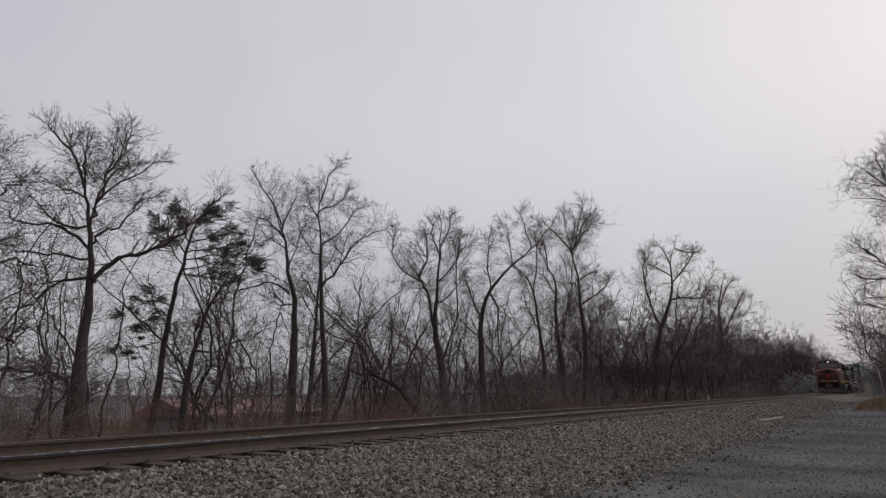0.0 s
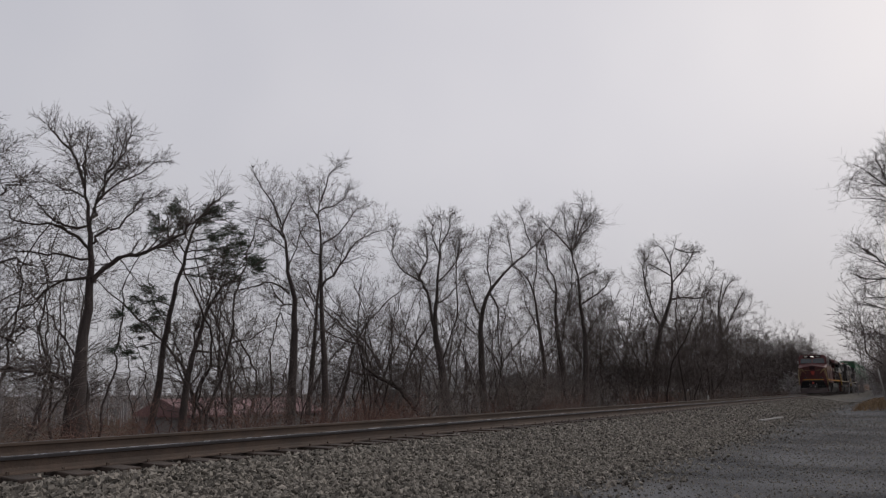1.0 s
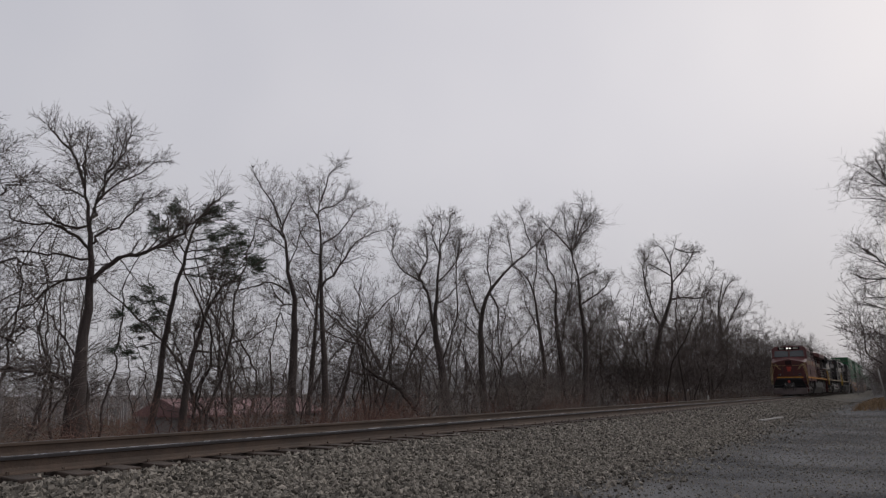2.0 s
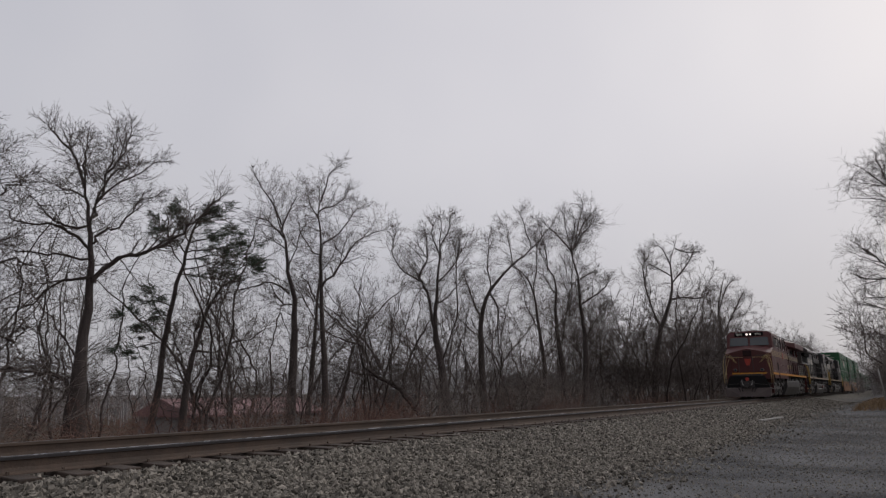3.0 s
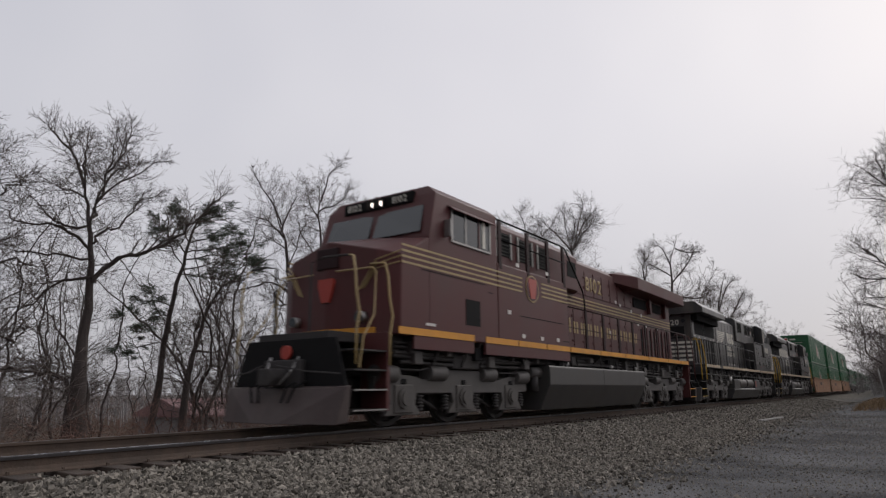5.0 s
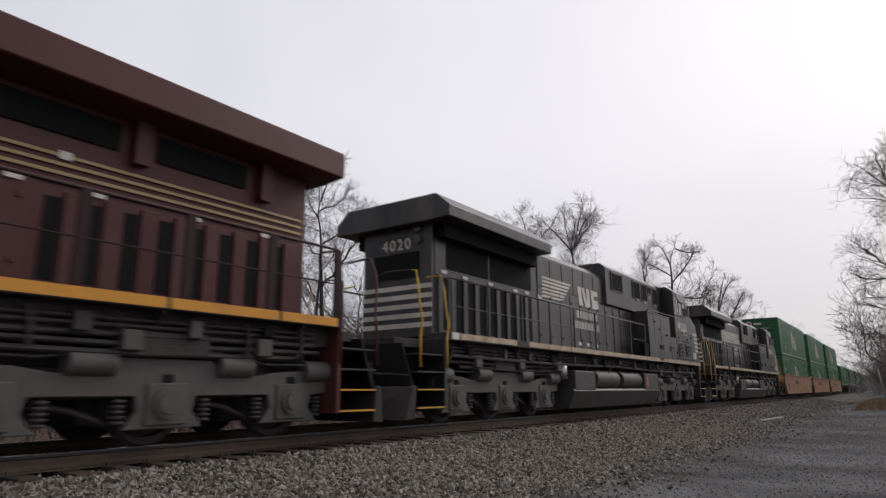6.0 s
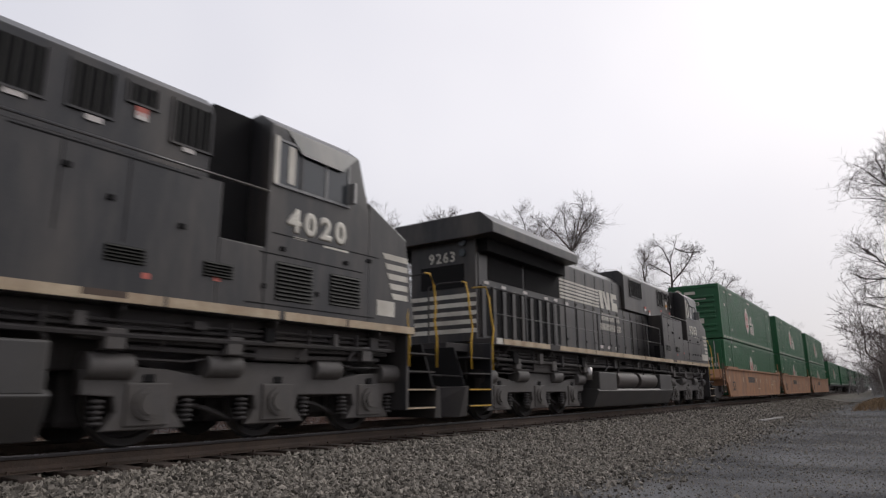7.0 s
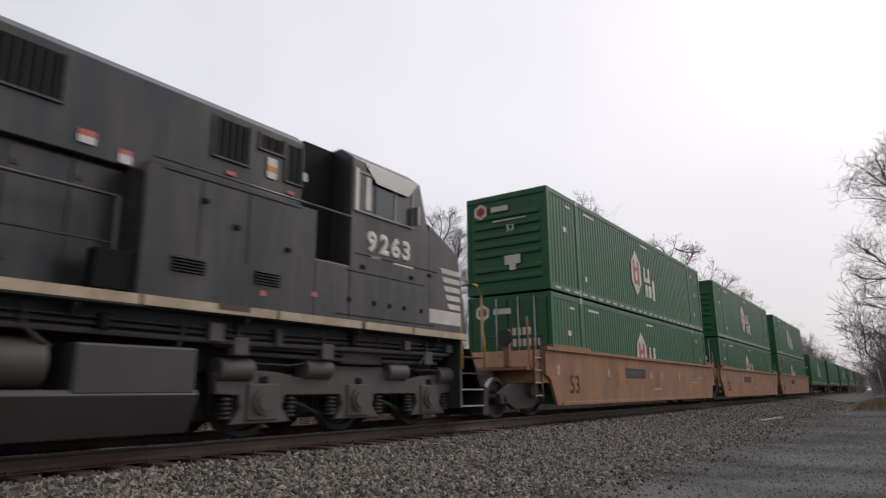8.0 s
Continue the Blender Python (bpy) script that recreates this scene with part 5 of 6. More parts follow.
def maroon_locomotive(y, turn):
    ob = mover("locomotive", "maroon diesel locomotive with gold pinstripes and yellow sill", "locomotive", y, turn, "locomotives of the train")
    P = M_MAROON
    part("underframe", mesh_of(box, -1.22, 1.22, -9.52, 9.55, 1.3, 1.6, 0.01), M_UNDER, ob)
    under_gear(ob)
    deck_clutter(ob, 51)
    cab_and_nose(ob, P, (1, -1), M_STEEL)
    headlights(ob, -8.2, 4.47, True, "8102")
    part("lower_body", mesh_of(box, -1.498, 1.498, -5.88, -2.2, 1.6, 3.42, 0.02), P, ob)
    part("auxiliary_hood", mesh_of(hull, both([(1.26, -5.88, 3.4), (1.26, -5.88, 4.36), (1.0, -5.88, 4.58), (1.26, -0.9, 3.4), (1.26, -0.9, 4.36), (1.0, -0.9, 4.58), (0.96, -0.45, 3.4), (0.96, -0.45, 4.36), (0.8, -0.45, 4.58)]), 0.015), P, ob)
    part("engine_hood", mesh_of(hull, both([(0.95, -0.44, 1.6), (0.95, -0.44, 4.38), (0.7, -0.44, 4.58), (0.95, 9.2, 1.6), (0.95, 9.2, 4.38), (0.7, 9.2, 4.58)]), 0.015), P, ob)
    part("lower_hood", mesh_of(box, -0.948, 0.948, -2.2, -0.44, 1.6, 3.45, 0.01), P, ob)
    rad = [(-0.9, 4.68), (0.9, 4.68), (1.52, 4.44), (1.52, 4.02), (1.0, 3.98), (-1.0, 3.98), (-1.52, 4.02), (-1.52, 4.44)]
    part("radiator_wing", mesh_of(prism, rad, "y", 3.7, 9.5, 0.02), P, ob)
    part("wing_end", mesh_of(hull, [(x, 3.69, z) for x, z in rad] + [(x * 0.62, 2.8, 4.5 if z > 4.2 else 4.2) for x, z in rad], 0.01), P, ob)
    for s in (1, -1):
        # skirts and the yellow sill line
        part("skirt", mesh_of(box, min(s * 1.44, s * 1.5), max(s * 1.44, s * 1.5), -8.9, -6.9, 1.36, 1.6, 0.006), P, ob)
        part("skirt", mesh_of(box, min(s * 1.44, s * 1.5), max(s * 1.44, s * 1.5), -6.45, -2.2, 1.36, 1.6, 0.006), P, ob)
        for a, b in ((-9.35, -6.9), (-6.45, -5.05), (-5.0, -3.6), (-3.55, -2.2), (-2.15, -0.1), (-0.05, 2.0), (2.05, 4.3), (4.35, 6.6), (6.65, 8.3), (8.35, 9.45)):
            plate("sill_stripe", ob, s, 1.5, a, b, 1.605, 1.735, M_YELLOW, 0.01, "yellow sill stripe")
        part("walkway_edge", mesh_of(box, min(s * 1.2, s * 1.5), max(s * 1.2, s * 1.5), -2.2, 9.5, 1.59, 1.735, 0.004), M_UNDER, ob)
        # pinstripes: wide body, then hood
        for i in range(4):
            z = 2.88 + 0.105 * i
            for a, b in ((-9.28, -4.75), (-3.75, -2.22)):
                plate("pinstripe", ob, s, 1.499, a, b, z, z + 0.04, M_GOLD, 0.006)
            plate("pinstripe", ob, s, 0.974, -2.15, 9.1, z + 0.08, z + 0.12, M_GOLD, 0.006)
        part("keystone_badge", mesh_of(tube, [(s * 1.5, -4.25, 3.02), (s * 1.512, -4.25, 3.02)], 0.33, 28), M_GOLD, ob, "round gold-rimmed badge")
        part("badge_field", mesh_of(tube, [(s * 1.511, -4.25, 3.02), (s * 1.518, -4.25, 3.02)], 0.3, 28), P, ob)
        part("keystone", mesh_of(prism, [(-0.2, 0.24), (0.2, 0.24), (0.21, 0.12), (0.11, -0.24), (-0.11, -0.24), (-0.21, 0.12)], "x", min(s * 1.518, s * 1.526), max(s * 1.518, s * 1.526)), M_RED, ob, "red keystone shape").matrix_basis = pose(0, -4.25, 3.02)
        # Near-black plate on the body side, nothing cut open.
        plate("body_door", ob, s, 1.5, -7.2, -6.65, 1.92, 2.45, M_DARK, 0.006, "dark flat plate on the vent door")
        for a, b, z in ((-4.9, -2.5, 2.3), (-6.3, -6.1, 2.68), (-2.6, -2.25, 2.86), (-2.6, -2.25, 1.85)):
            plate("panel_seam", ob, s, 1.499, a, b, z, z + 0.018, M_DARK, 0.005)
        for yy, z in ((-8.4, 1.83), (-5.4, 2.35), (-4.75, 1.85), (-3.8, 1.85), (-2.9, 1.87), (-4.95, 3.5), (-3.4, 3.52)):
            placard(ob, s, 1.5, yy, z, 0.3 if yy == -8.4 else 0.15, 0.05 if yy == -8.4 else 0.09)
        for a, b in ((-5.55, -4.85), (-4.5, -3.75), (-3.45, -2.95)):
            screen(ob, s, 1.262, a, b, 3.7, 4.27, M_STEEL)
        plate("hatch", ob, s, 1.262, -1.6, -1.0, 3.75, 4.2, M_DARK, 0.006)
        for yy in (-5.75, -4.4, -3.3, -2.35):
            part("roof_post", mesh_of(box, s * 1.48 - 0.025, s * 1.48 + 0.025, yy - 0.07, yy + 0.07, 3.3, 4.4, 0.01), M_DARKRED, ob)
        part("roof_rail", mesh_of(tube, [(s * 1.48, -5.9, 4.43), (s * 1.48, -2.5, 4.43), (s * 1.48, -2.2, 4.4), (s * 1.48, -1.1, 3.35), (s * 1.48, -1.02, 3.1), (s * 1.48, -1.0, 2.82)], 0.022, 8), M_DARK, ob)
        part("roof_rail", mesh_of(tube, [(s * 1.48, -5.9, 3.98), (s * 1.48, -2.2, 3.98)], 0.018, 8), M_DARK, ob)
        hood_doors(ob, s, 0.951, -0.4, 4.5, 7, 3.45, 4.2, P)
        hood_doors(ob, s, 0.951, -2.15, 5.2, 10, 1.78, 2.95, P)
        for i in range(8):
            yy = 5.35 + 0.46 * i
            # Flat plates: the dark inside of each slot is only colour.
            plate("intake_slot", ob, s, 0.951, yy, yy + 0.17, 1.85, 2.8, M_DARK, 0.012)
            part("slot_rib", mesh_of(box, min(s * 0.95, s * 0.99), max(s * 0.95, s * 0.99), yy + 0.2, yy + 0.42, 1.8, 2.88, 0.008), P, ob)
        for a, b in ((4.7, 6.1), (6.6, 8.0)):
            plate("intake_screen", ob, s, 0.974, a, b, 3.55, 3.9, M_DARK, 0.01)
        for yy in (5.0, 5.9, 7.2, 8.4):
            placard(ob, s, 1.0, yy, 2.92, 0.18, 0.06)
        plate("wing_stay", ob, s, 0.974, 6.25, 6.45, 3.42, 4.0, P, 0.12)
        plate("wing_stay", ob, s, 0.974, 8.2, 8.4, 3.42, 4.0, P, 0.12)
        handrail(ob, s, 1.47, -2.25, 9.45, 10, 0.065, 2.82, M_DARKRED, 1.6)
        # name on the hood: twelve upright gold bars in place of the lettering
        for i in range(12):
            h = 0.42 if i == 0 else 0.34
            a = -1.2 + 0.52 * i
            for k in ((0.0, 0.1), (0.2, 0.3)):
                part("name_bar", mesh_of(box, min(s * 0.974, s * 0.982), max(s * 0.974, s * 0.982), a + k[0], a + k[1], 2.24, 2.24 + h), M_GOLD, ob)
        lettering("road_digit", "8102", 0.6, side_text(1.0, 3.62, 0.977, s < 0), M_GOLD, ob, 1.3, 0.022)
        for yy, z in ((-1.9, 2.7), (2.2, 2.45), (2.9, 3.52), (3.3, 3.45), (5.5, 3.3), (4.4, 3.35)):
            placard(ob, s, 0.976, yy, z, 0.14, 0.1)
    # fuel tank with a folded lower side
    tank = [(-1.48, 1.22), (1.48, 1.22), (1.5, 1.18), (1.5, 0.76), (1.2, 0.15), (-1.2, 0.15), (-1.5, 0.76), (-1.5, 1.18)]
    part("fuel_tank", mesh_of(prism, tank, "y", -3.45, 3.8, 0.015), M_TANK, ob, "dark grey fuel tank with a folded side")
    for s in (1, -1):
        for yy in (-2.2, 1.0, 3.2):
            part("tank_filler", mesh_of(tube, [(s * 1.35, yy, 1.2), (s * 1.42, yy, 1.34)], 0.05, 8), M_STEEL, ob)
        part("tank_band", mesh_of(box, min(s * 1.498, s * 1.506), max(s * 1.498, s * 1.506), 0.1, 0.16, 0.77, 1.2), M_TANK, ob)
        part("air_reservoir", mesh_of(tube, [(s * 1.2, -4.05, 1.05), (s * 1.2, -3.5, 1.05)], 0.13, 14), M_TRUCK, ob)
        part("air_filter", mesh_of(tube, [(s * 1.2, -3.75, 0.6), (s * 1.2, -3.75, 0.95)], 0.11, 12), M_UNDER, ob)
    for yy in (-6.88, 6.88):
        loco_truck(ob, yy, 1)
    steps_at(ob, -1, M_GOLD, M_STEEL, P, M_PLOW)
    steps_at(ob, 1, P, M_YELLOW, P, M_UNDER)
    # nose details
    part("nose_stripe", mesh_of(hull, both([(0.02, -9.67, 1.63), (0.02, -9.67, 1.73), (1.1, -9.53, 1.63), (1.1, -9.53, 1.73), (1.1, -9.48, 1.63), (1.1, -9.48, 1.73)])), M_YELLOW, ob, "yellow stripe across the nose")
    for s in (1, -1):
        part("ditch_light", mesh_of(tube, [(s * 0.85, -9.5, 1.92), (s * 0.85, -9.68, 1.92)], 0.1, 16), M_STEEL, ob)
        part("ditch_lens", mesh_of(tube, [(s * 0.85, -9.68, 1.92), (s * 0.85, -9.695, 1.92)], 0.085, 16), M_GLASS, ob)
        for i in range(3):
            part("nose_wing_stripe", mesh_of(tube, [(s * 1.495, -9.3, 2.9 + 0.1 * i), (s * 1.1, -9.51, 2.78 + 0.08 * i), (s * (0.85 - 0.06 * i), -9.545 - 0.008 * i, 2.45 - 0.02 * i)], 0.012, 5), M_GOLD, ob)
        part("nose_grab_rail", mesh_of(tube, [(s * 0.3, -9.7, 2.78), (s * 1.12, -9.62, 2.78), (s * 1.2, -9.62, 2.7), (s * 1.42, -9.9, 1.9), (s * 1.46, -10.2, 1.5), (s * 1.47, -10.3, 1.0)], 0.015, 6), M_GOLD, ob)
    part("nose_keystone", mesh_of(prism, [(-0.18, 0.22), (0.18, 0.22), (0.2, 0.11), (0.1, -0.22), (-0.1, -0.22), (-0.2, 0.11)], "y", -9.675, -9.61), M_RED, ob, "red keystone on the nose").matrix_basis = pose(0, 0, 2.45)
    part("nose_door", mesh_of(box, -0.28, 0.28, -9.66, -9.6, 2.86, 3.26, 0.02), M_DARKRED, ob)
    part("marker_lamp", mesh_of(tube, [(0.0, -10.5, 1.28), (0.0, -10.56, 1.28)], 0.12, 14), M_RED, ob, "red marker lamp")
    for s in (1, -1):
        part("lifting_chain", mesh_of(tube, [(s * 0.35, -10.56, 1.2), (s * 0.3, -10.68, 0.95), (s * 0.12, -10.78, 0.75), (0.0, -10.84, 0.72)], 0.022, 6), M_STEEL, ob)
    part("hood_end", mesh_of(box, -0.9, 0.9, 9.2, 9.24, 1.7, 4.2, 0.01), P, ob)
    return ob


def black_locomotive(y, number, newer):
    """Runs hood first: its cab trails."""
    ob = mover("locomotive", "weathered black diesel locomotive with white stripes, running hood first", "locomotive", y, 180, "locomotives of the train")
    P = M_BLACK
    part("underframe", mesh_of(box, -1.22, 1.22, -9.52, 9.55, 1.3, 1.6, 0.01), M_UNDER, ob)
    under_gear(ob)
    deck_clutter(ob, 52 + newer)
    cab_and_nose(ob, P, (1, -1), M_FRAME, -0.2, -6.3, True)
    headlights(ob, -8.2, 4.47, False)
    part("cab_base", mesh_of(box, -1.497, 1.497, -6.29, -5.55, 1.6, 2.6, 0.01), P, ob)
    # Recessed wall coloured near-black, with the alcove's shade in the colour.
    part("cab_back", mesh_of(box, -1.06, 1.06, -6.29, -5.61, 2.6, 4.64, 0.01), M_DARK, ob)
    part("lower_body", mesh_of(box, -1.497, 1.497, -5.55, -2.8, 1.6, 3.36, 0.02), P, ob)
    part("auxiliary_hood", mesh_of(hull, both([(1.08, -5.6, 3.34), (1.08, -5.6, 4.56), (0.9, -5.6, 4.72), (1.08, -0.1, 3.34), (1.08, -0.1, 4.56), (0.9, -0.1, 4.72)]), 0.015), P, ob)
    part("engine_hood", mesh_of(hull, both([(0.95, -2.9, 1.6), (0.95, -2.9, 4.2), (0.7, -2.9, 4.42), (0.95, 9.2, 1.6), (0.95, 9.2, 4.2), (0.7, 9.2, 4.42)]), 0.015), P, ob)
    rad = [(-1.22, 4.6), (1.22, 4.6), (1.56, 4.31), (1.56, 4.07), (1.0, 4.05), (-1.0, 4.05), (-1.56, 4.07), (-1.56, 4.31)]
    part("radiator_wing", mesh_of(prism, rad, "y", 4.9, 9.55, 0.015), P, ob)
    part("radiator_core", mesh_of(box, -1.2, 1.2, 5.0, 9.2, 3.75, 4.07, 0.01), M_DARK, ob)
    part("exhaust_stack", mesh_of(tube, [(0, 4.1, 4.35), (0, 4.1, 4.62), (0, 4.1, 4.66), (0, 4.1, 4.7)], 0.38, 18), P, ob)
    for yy in (1.9, 2.15):
        part("roof_cap", mesh_of(tube, [(0.5, yy, 4.4), (0.5, yy, 4.55)], 0.09, 10), M_UNDER, ob)
    for s in (1, -1):
        part("walkway_edge", mesh_of(box, min(s * 0.95, s * 1.5), max(s * 0.95, s * 1.5), -2.9, 9.5, 1.59, 1.735, 0.004), M_UNDER, ob)
        for a, b in ((-9.7, -8.0), (-7.95, -6.7), (-6.6, -4.9), (-4.85, -2.9), (-2.85, -0.6), (-0.55, 1.6), (1.65, 3.8), (3.85, 6.2), (6.8, 9.1)):
            plate("sill_stripe", ob, s, 1.5, a, b, 1.615, 1.735, M_CREAM, 0.01, "worn cream sill stripe")
        plate("end_marker", ob, s, 1.5, 9.15, 9.4, 1.61, 1.74, M_WHITE, 0.012)
        # nose stripes
        for i in range(5):
            z = 2.96 - 0.17 * i
            part("nose_stripe", mesh_of(prism, [(-9.48, z), (-8.8 - 0.06 * i, z), (-8.86 - 0.06 * i, z - 0.1), (-9.49, z - 0.1)], "x", min(s * 1.499, s * 1.506), max(s * 1.499, s * 1.506)), M_WHITE, ob)
        plate("nose_plate", ob, s, 1.499, -9.13 if newer else -9.5, -8.67 if newer else -8.45, 1.87, 2.13, M_WHITE, 0.006)
        lettering("road_digit", number, 0.46, side_text(-7.27, 2.93, 1.503, s < 0), M_WHITE, ob, 1.0, 0.032)
        for a, b, z in ((-7.05, -6.8, 2.82), (-7.95, -7.4, 2.8)):
            plate("data_bar", ob, s, 1.5, a, b, z, z + 0.035, M_WHITE, 0.005)
        for a, b, z in ((-8.3, -6.2, 2.52), (-8.6, -6.0, 1.8), (-5.2, -3.0, 3.3)):
            plate("panel_seam", ob, s, 1.498, a, b, z, z + 0.018, M_DARK, 0.005)
        if newer:
            louvers(ob, s, 1.499, -8.23, -7.57, 1.92, 2.42, 9, M_SCREEN)
            louvers(ob, s, 1.499, -7.19, -6.51, 1.88, 2.44, 10, M_SCREEN)
        for a, b in ((-5.78, -5.35), (-4.57, -4.1)) if newer else ((-4.88, -4.45), (-3.67, -3.21)):
            louvers(ob, s, 1.498, a, b, 2.06, 2.26, 5, M_SCREEN)
        # Solid near-black block beside the walkway at the body's end.
        part("step_well", mesh_of(box, min(s * 1.3, s * 1.503), max(s * 1.3, s * 1.503), -2.81, -2.3, 1.75, 2.2, 0.01), M_DARK, ob)
        rows = ((-3.42, -2.7, 3.86), (-4.2, -3.7, 3.88), (-4.76, -4.39, 4.2), (-5.57, -5.01, 3.86), (-1.6, -0.6, 3.88)) if newer else ((-1.92, -0.7, 3.88), (-4.52, -3.94, 3.87), (-5.16, -4.73, 4.22), (-5.55, -5.24, 3.84))
        for a, b, z in rows:
            screen(ob, s, 1.082, a, b, z, 4.45, P, False, 0)
            n = max(3, int((b - a) / 0.11))
            for i in range(n):
                yy = a + (b - a) * (i + 0.5) / n
                plate("screen_rib", ob, s, 1.088, yy - 0.012, yy + 0.012, z, 4.45, M_SCREEN, 0.014)
            for yy in (a - 0.03, b):
                plate("screen_edge", ob, s, 1.081, yy, yy + 0.03, z - 0.03, 4.48, P, 0.03)
            plate("screen_edge", ob, s, 1.081, a - 0.03, b + 0.03, z - 0.03, z, P, 0.035)
        if newer:
            marks = ((-3.15, 3.8, 0.22, 0.07, M_LABEL), (-4.0, 3.8, 0.2, 0.07, M_LABEL), (-4.57, 4.1, 0.16, 0.12, M_PINK), (-4.57, 4.04, 0.16, 0.1, M_LABEL), (-5.25, 3.8, 0.18, 0.07, M_LABEL))
        else:
            marks = ((-2.25, 3.6, 0.2, 0.08, M_PINK), (-2.25, 3.52, 0.2, 0.09, M_LABEL), (-2.72, 3.5, 0.16, 0.08, M_PINK), (-2.72, 3.42, 0.16, 0.12, M_LABEL), (-4.96, 4.05, 0.18, 0.13, M_LABEL), (-4.96, 3.94, 0.18, 0.09, M_YELLOW), (-4.96, 3.84, 0.18, 0.1, M_LABEL), (-4.24, 3.67, 0.16, 0.06, M_PINK), (-5.35, 3.66, 0.14, 0.06, M_PINK), (-5.62, 4.0, 0.1, 0.14, M_LABEL))
        for yy, z, w, h, m in marks:
            placard(ob, s, 1.1, yy, z, w, h, m)
        hood_doors(ob, s, 0.951, -2.85, 4.6, 11, 1.8, 3.3, P)
        hood_doors(ob, s, 0.951, 0.0, 4.6, 6, 3.35, 4.15, P, False)
        for i in range(9):
            yy = 4.95 + 0.47 * i
            # No slot is cut; its inner shade is the plate's near-black.
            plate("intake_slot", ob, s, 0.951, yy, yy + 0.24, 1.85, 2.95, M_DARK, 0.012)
            part("slot_rib", mesh_of(box, min(s * 0.95, s * 1.0), max(s * 0.95, s * 1.0), yy + 0.27, yy + 0.43, 1.8, 3.0, 0.008), P, ob)
        plate("intake_screen", ob, s, 0.952, 4.95, 7.0, 3.15, 3.95, M_DARK, 0.012)
        plate("intake_screen", ob, s, 0.952, 7.1, 8.8, 3.15, 3.95, M_DARK, 0.012)
        for yy, z in ((5.2, 3.07), (5.8, 3.05), (7.0, 3.06), (8.1, 3.05), (8.9, 3.07)):
            placard(ob, s, 0.965, yy, z, 0.2, 0.07)
        for yy, z in ((1.4, 1.95), (0.7, 1.95), (2.0, 1.95), (4.5, 3.05)):
            placard(ob, s, 0.98, yy, z, 0.2, 0.1)
        # white flowing stripes and a plain emblem
        first, last, top = (2.45, 4.3, 3.64) if newer else (2.0, 4.9, 3.74)
        for i in range(6):
            z = top - 0.1 * i
            e = first + (0.11 * i if newer else 0.0)
            part("emblem_stripe", mesh_of(prism, [(e, z), (last, z), (last + 0.06, z - 0.06), (e + 0.06, z - 0.06)], "x", min(s * 0.974, s * 0.98), max(s * 0.974, s * 0.98)), M_WHITE, ob)
        zt, zb = top + 0.02, top - 0.55
        for pts in ([(1.98, zt), (1.72, zt), (1.62, zb), (1.88, zb)], [(1.7, zt), (1.5, zt), (1.22, zb), (1.42, zb)], [(1.34, zt), (1.12, zt), (1.05, zb), (1.27, zb)], [(0.98, zt), (0.45, zt), (0.42, zt - 0.16), (0.95, zt - 0.16)], [(0.98, zt - 0.16), (0.76, zt - 0.16), (0.74, zt - 0.3), (0.95, zt - 0.3)], [(0.9, zb + 0.28), (0.42, zb + 0.28), (0.36, zb), (0.9, zb)]):
            part("emblem", mesh_of(prism, pts, "x", min(s * 0.974, s * 0.981), max(s * 0.974, s * 0.981)), M_WHITE, ob)
        for row, (n, z, at) in enumerate(((7, top - 0.93, 0.55), (8, top - 1.25, 0.45))):
            for i in range(n):
                a = at - (0.0 if newer else 0.25) + 0.235 * i
                for k in ((0.0, 0.055), (0.1, 0.155)):
                    plate("name_bar", ob, s, 0.974, a + k[0], a + k[1], z, z + 0.22, M_WHITE, 0.006)
        handrail(ob, s, 1.47, -2.5, 9.45, 9, 0.022, 2.82, P, 1.6)
        part("body_rail", mesh_of(tube, [(s * 1.51, -6.3, 3.42), (s * 1.52, -2.85, 3.42), (s * 1.52, -2.78, 3.3), (s * 1.52, -2.76, 1.8)], 0.018, 8), P, ob)
        # two air reservoirs over the fuel tank
        for a, b in ((-2.0, -0.25), (0.05, 1.85)):
            part("air_reservoir", mesh_of(tube, [(s * 1.15, a, 0.93), (s * 1.15, a + 0.06, 0.93), (s * 1.15, b - 0.06, 0.93), (s * 1.15, b, 0.93)], 0.27, 18), M_RESERVOIR, ob)
        part("tank_block", mesh_of(box, min(s * 0.7, s * 1.44), max(s * 0.7, s * 1.44), -3.7, -2.25, 0.6, 1.16, 0.03), M_TANK, ob)
        part("tank_block", mesh_of(box, min(s * 0.7, s * 1.44), max(s * 0.7, s * 1.44), 2.1, 3.5, 0.6, 1.14, 0.03), M_TANK, ob)
        if newer:
            placard(ob, s, 1.44, -2.5, 0.9, 0.16, 0.34, M_PINK)
        for yy in (-8.2, -7.7, -7.3, -6.9, -6.3):
            plate("bolt", ob, s, 1.5, yy - 0.03, yy + 0.03, 2.02, 2.09, M_DARK, 0.02)
        for yy, z in ((-8.45, 2.72), (-6.6, 2.6), (-7.9, 2.6), (-4.1, 2.75), (-3.6, 3.0), (-5.0, 2.6)):
            plate("latch", ob, s, 1.5, yy - 0.04, yy + 0.04, z, z + 0.06, M_DARK, 0.03)
        for yy, z in ((-5.55, 2.05), (-4.6, 1.95)):
            placard(ob, s, 1.498, yy, z, 0.1, 0.07, M_PINK)
        for yy in (-4.3, -3.55):
            plate("panel_seam", ob, s, 1.497, yy, yy + 0.014, 2.3, 3.3, M_DARK, 0.004)
        plate("body_sill_rust", ob, s, 1.5, -4.4, -3.9, 1.66, 1.735, M_RUST, 0.012)
        part("air_filter", mesh_of(tube, [(s * 1.3, 4.0, 0.9), (s * 1.3, 4.0, 1.25)], 0.12, 12), M_STEEL, ob)
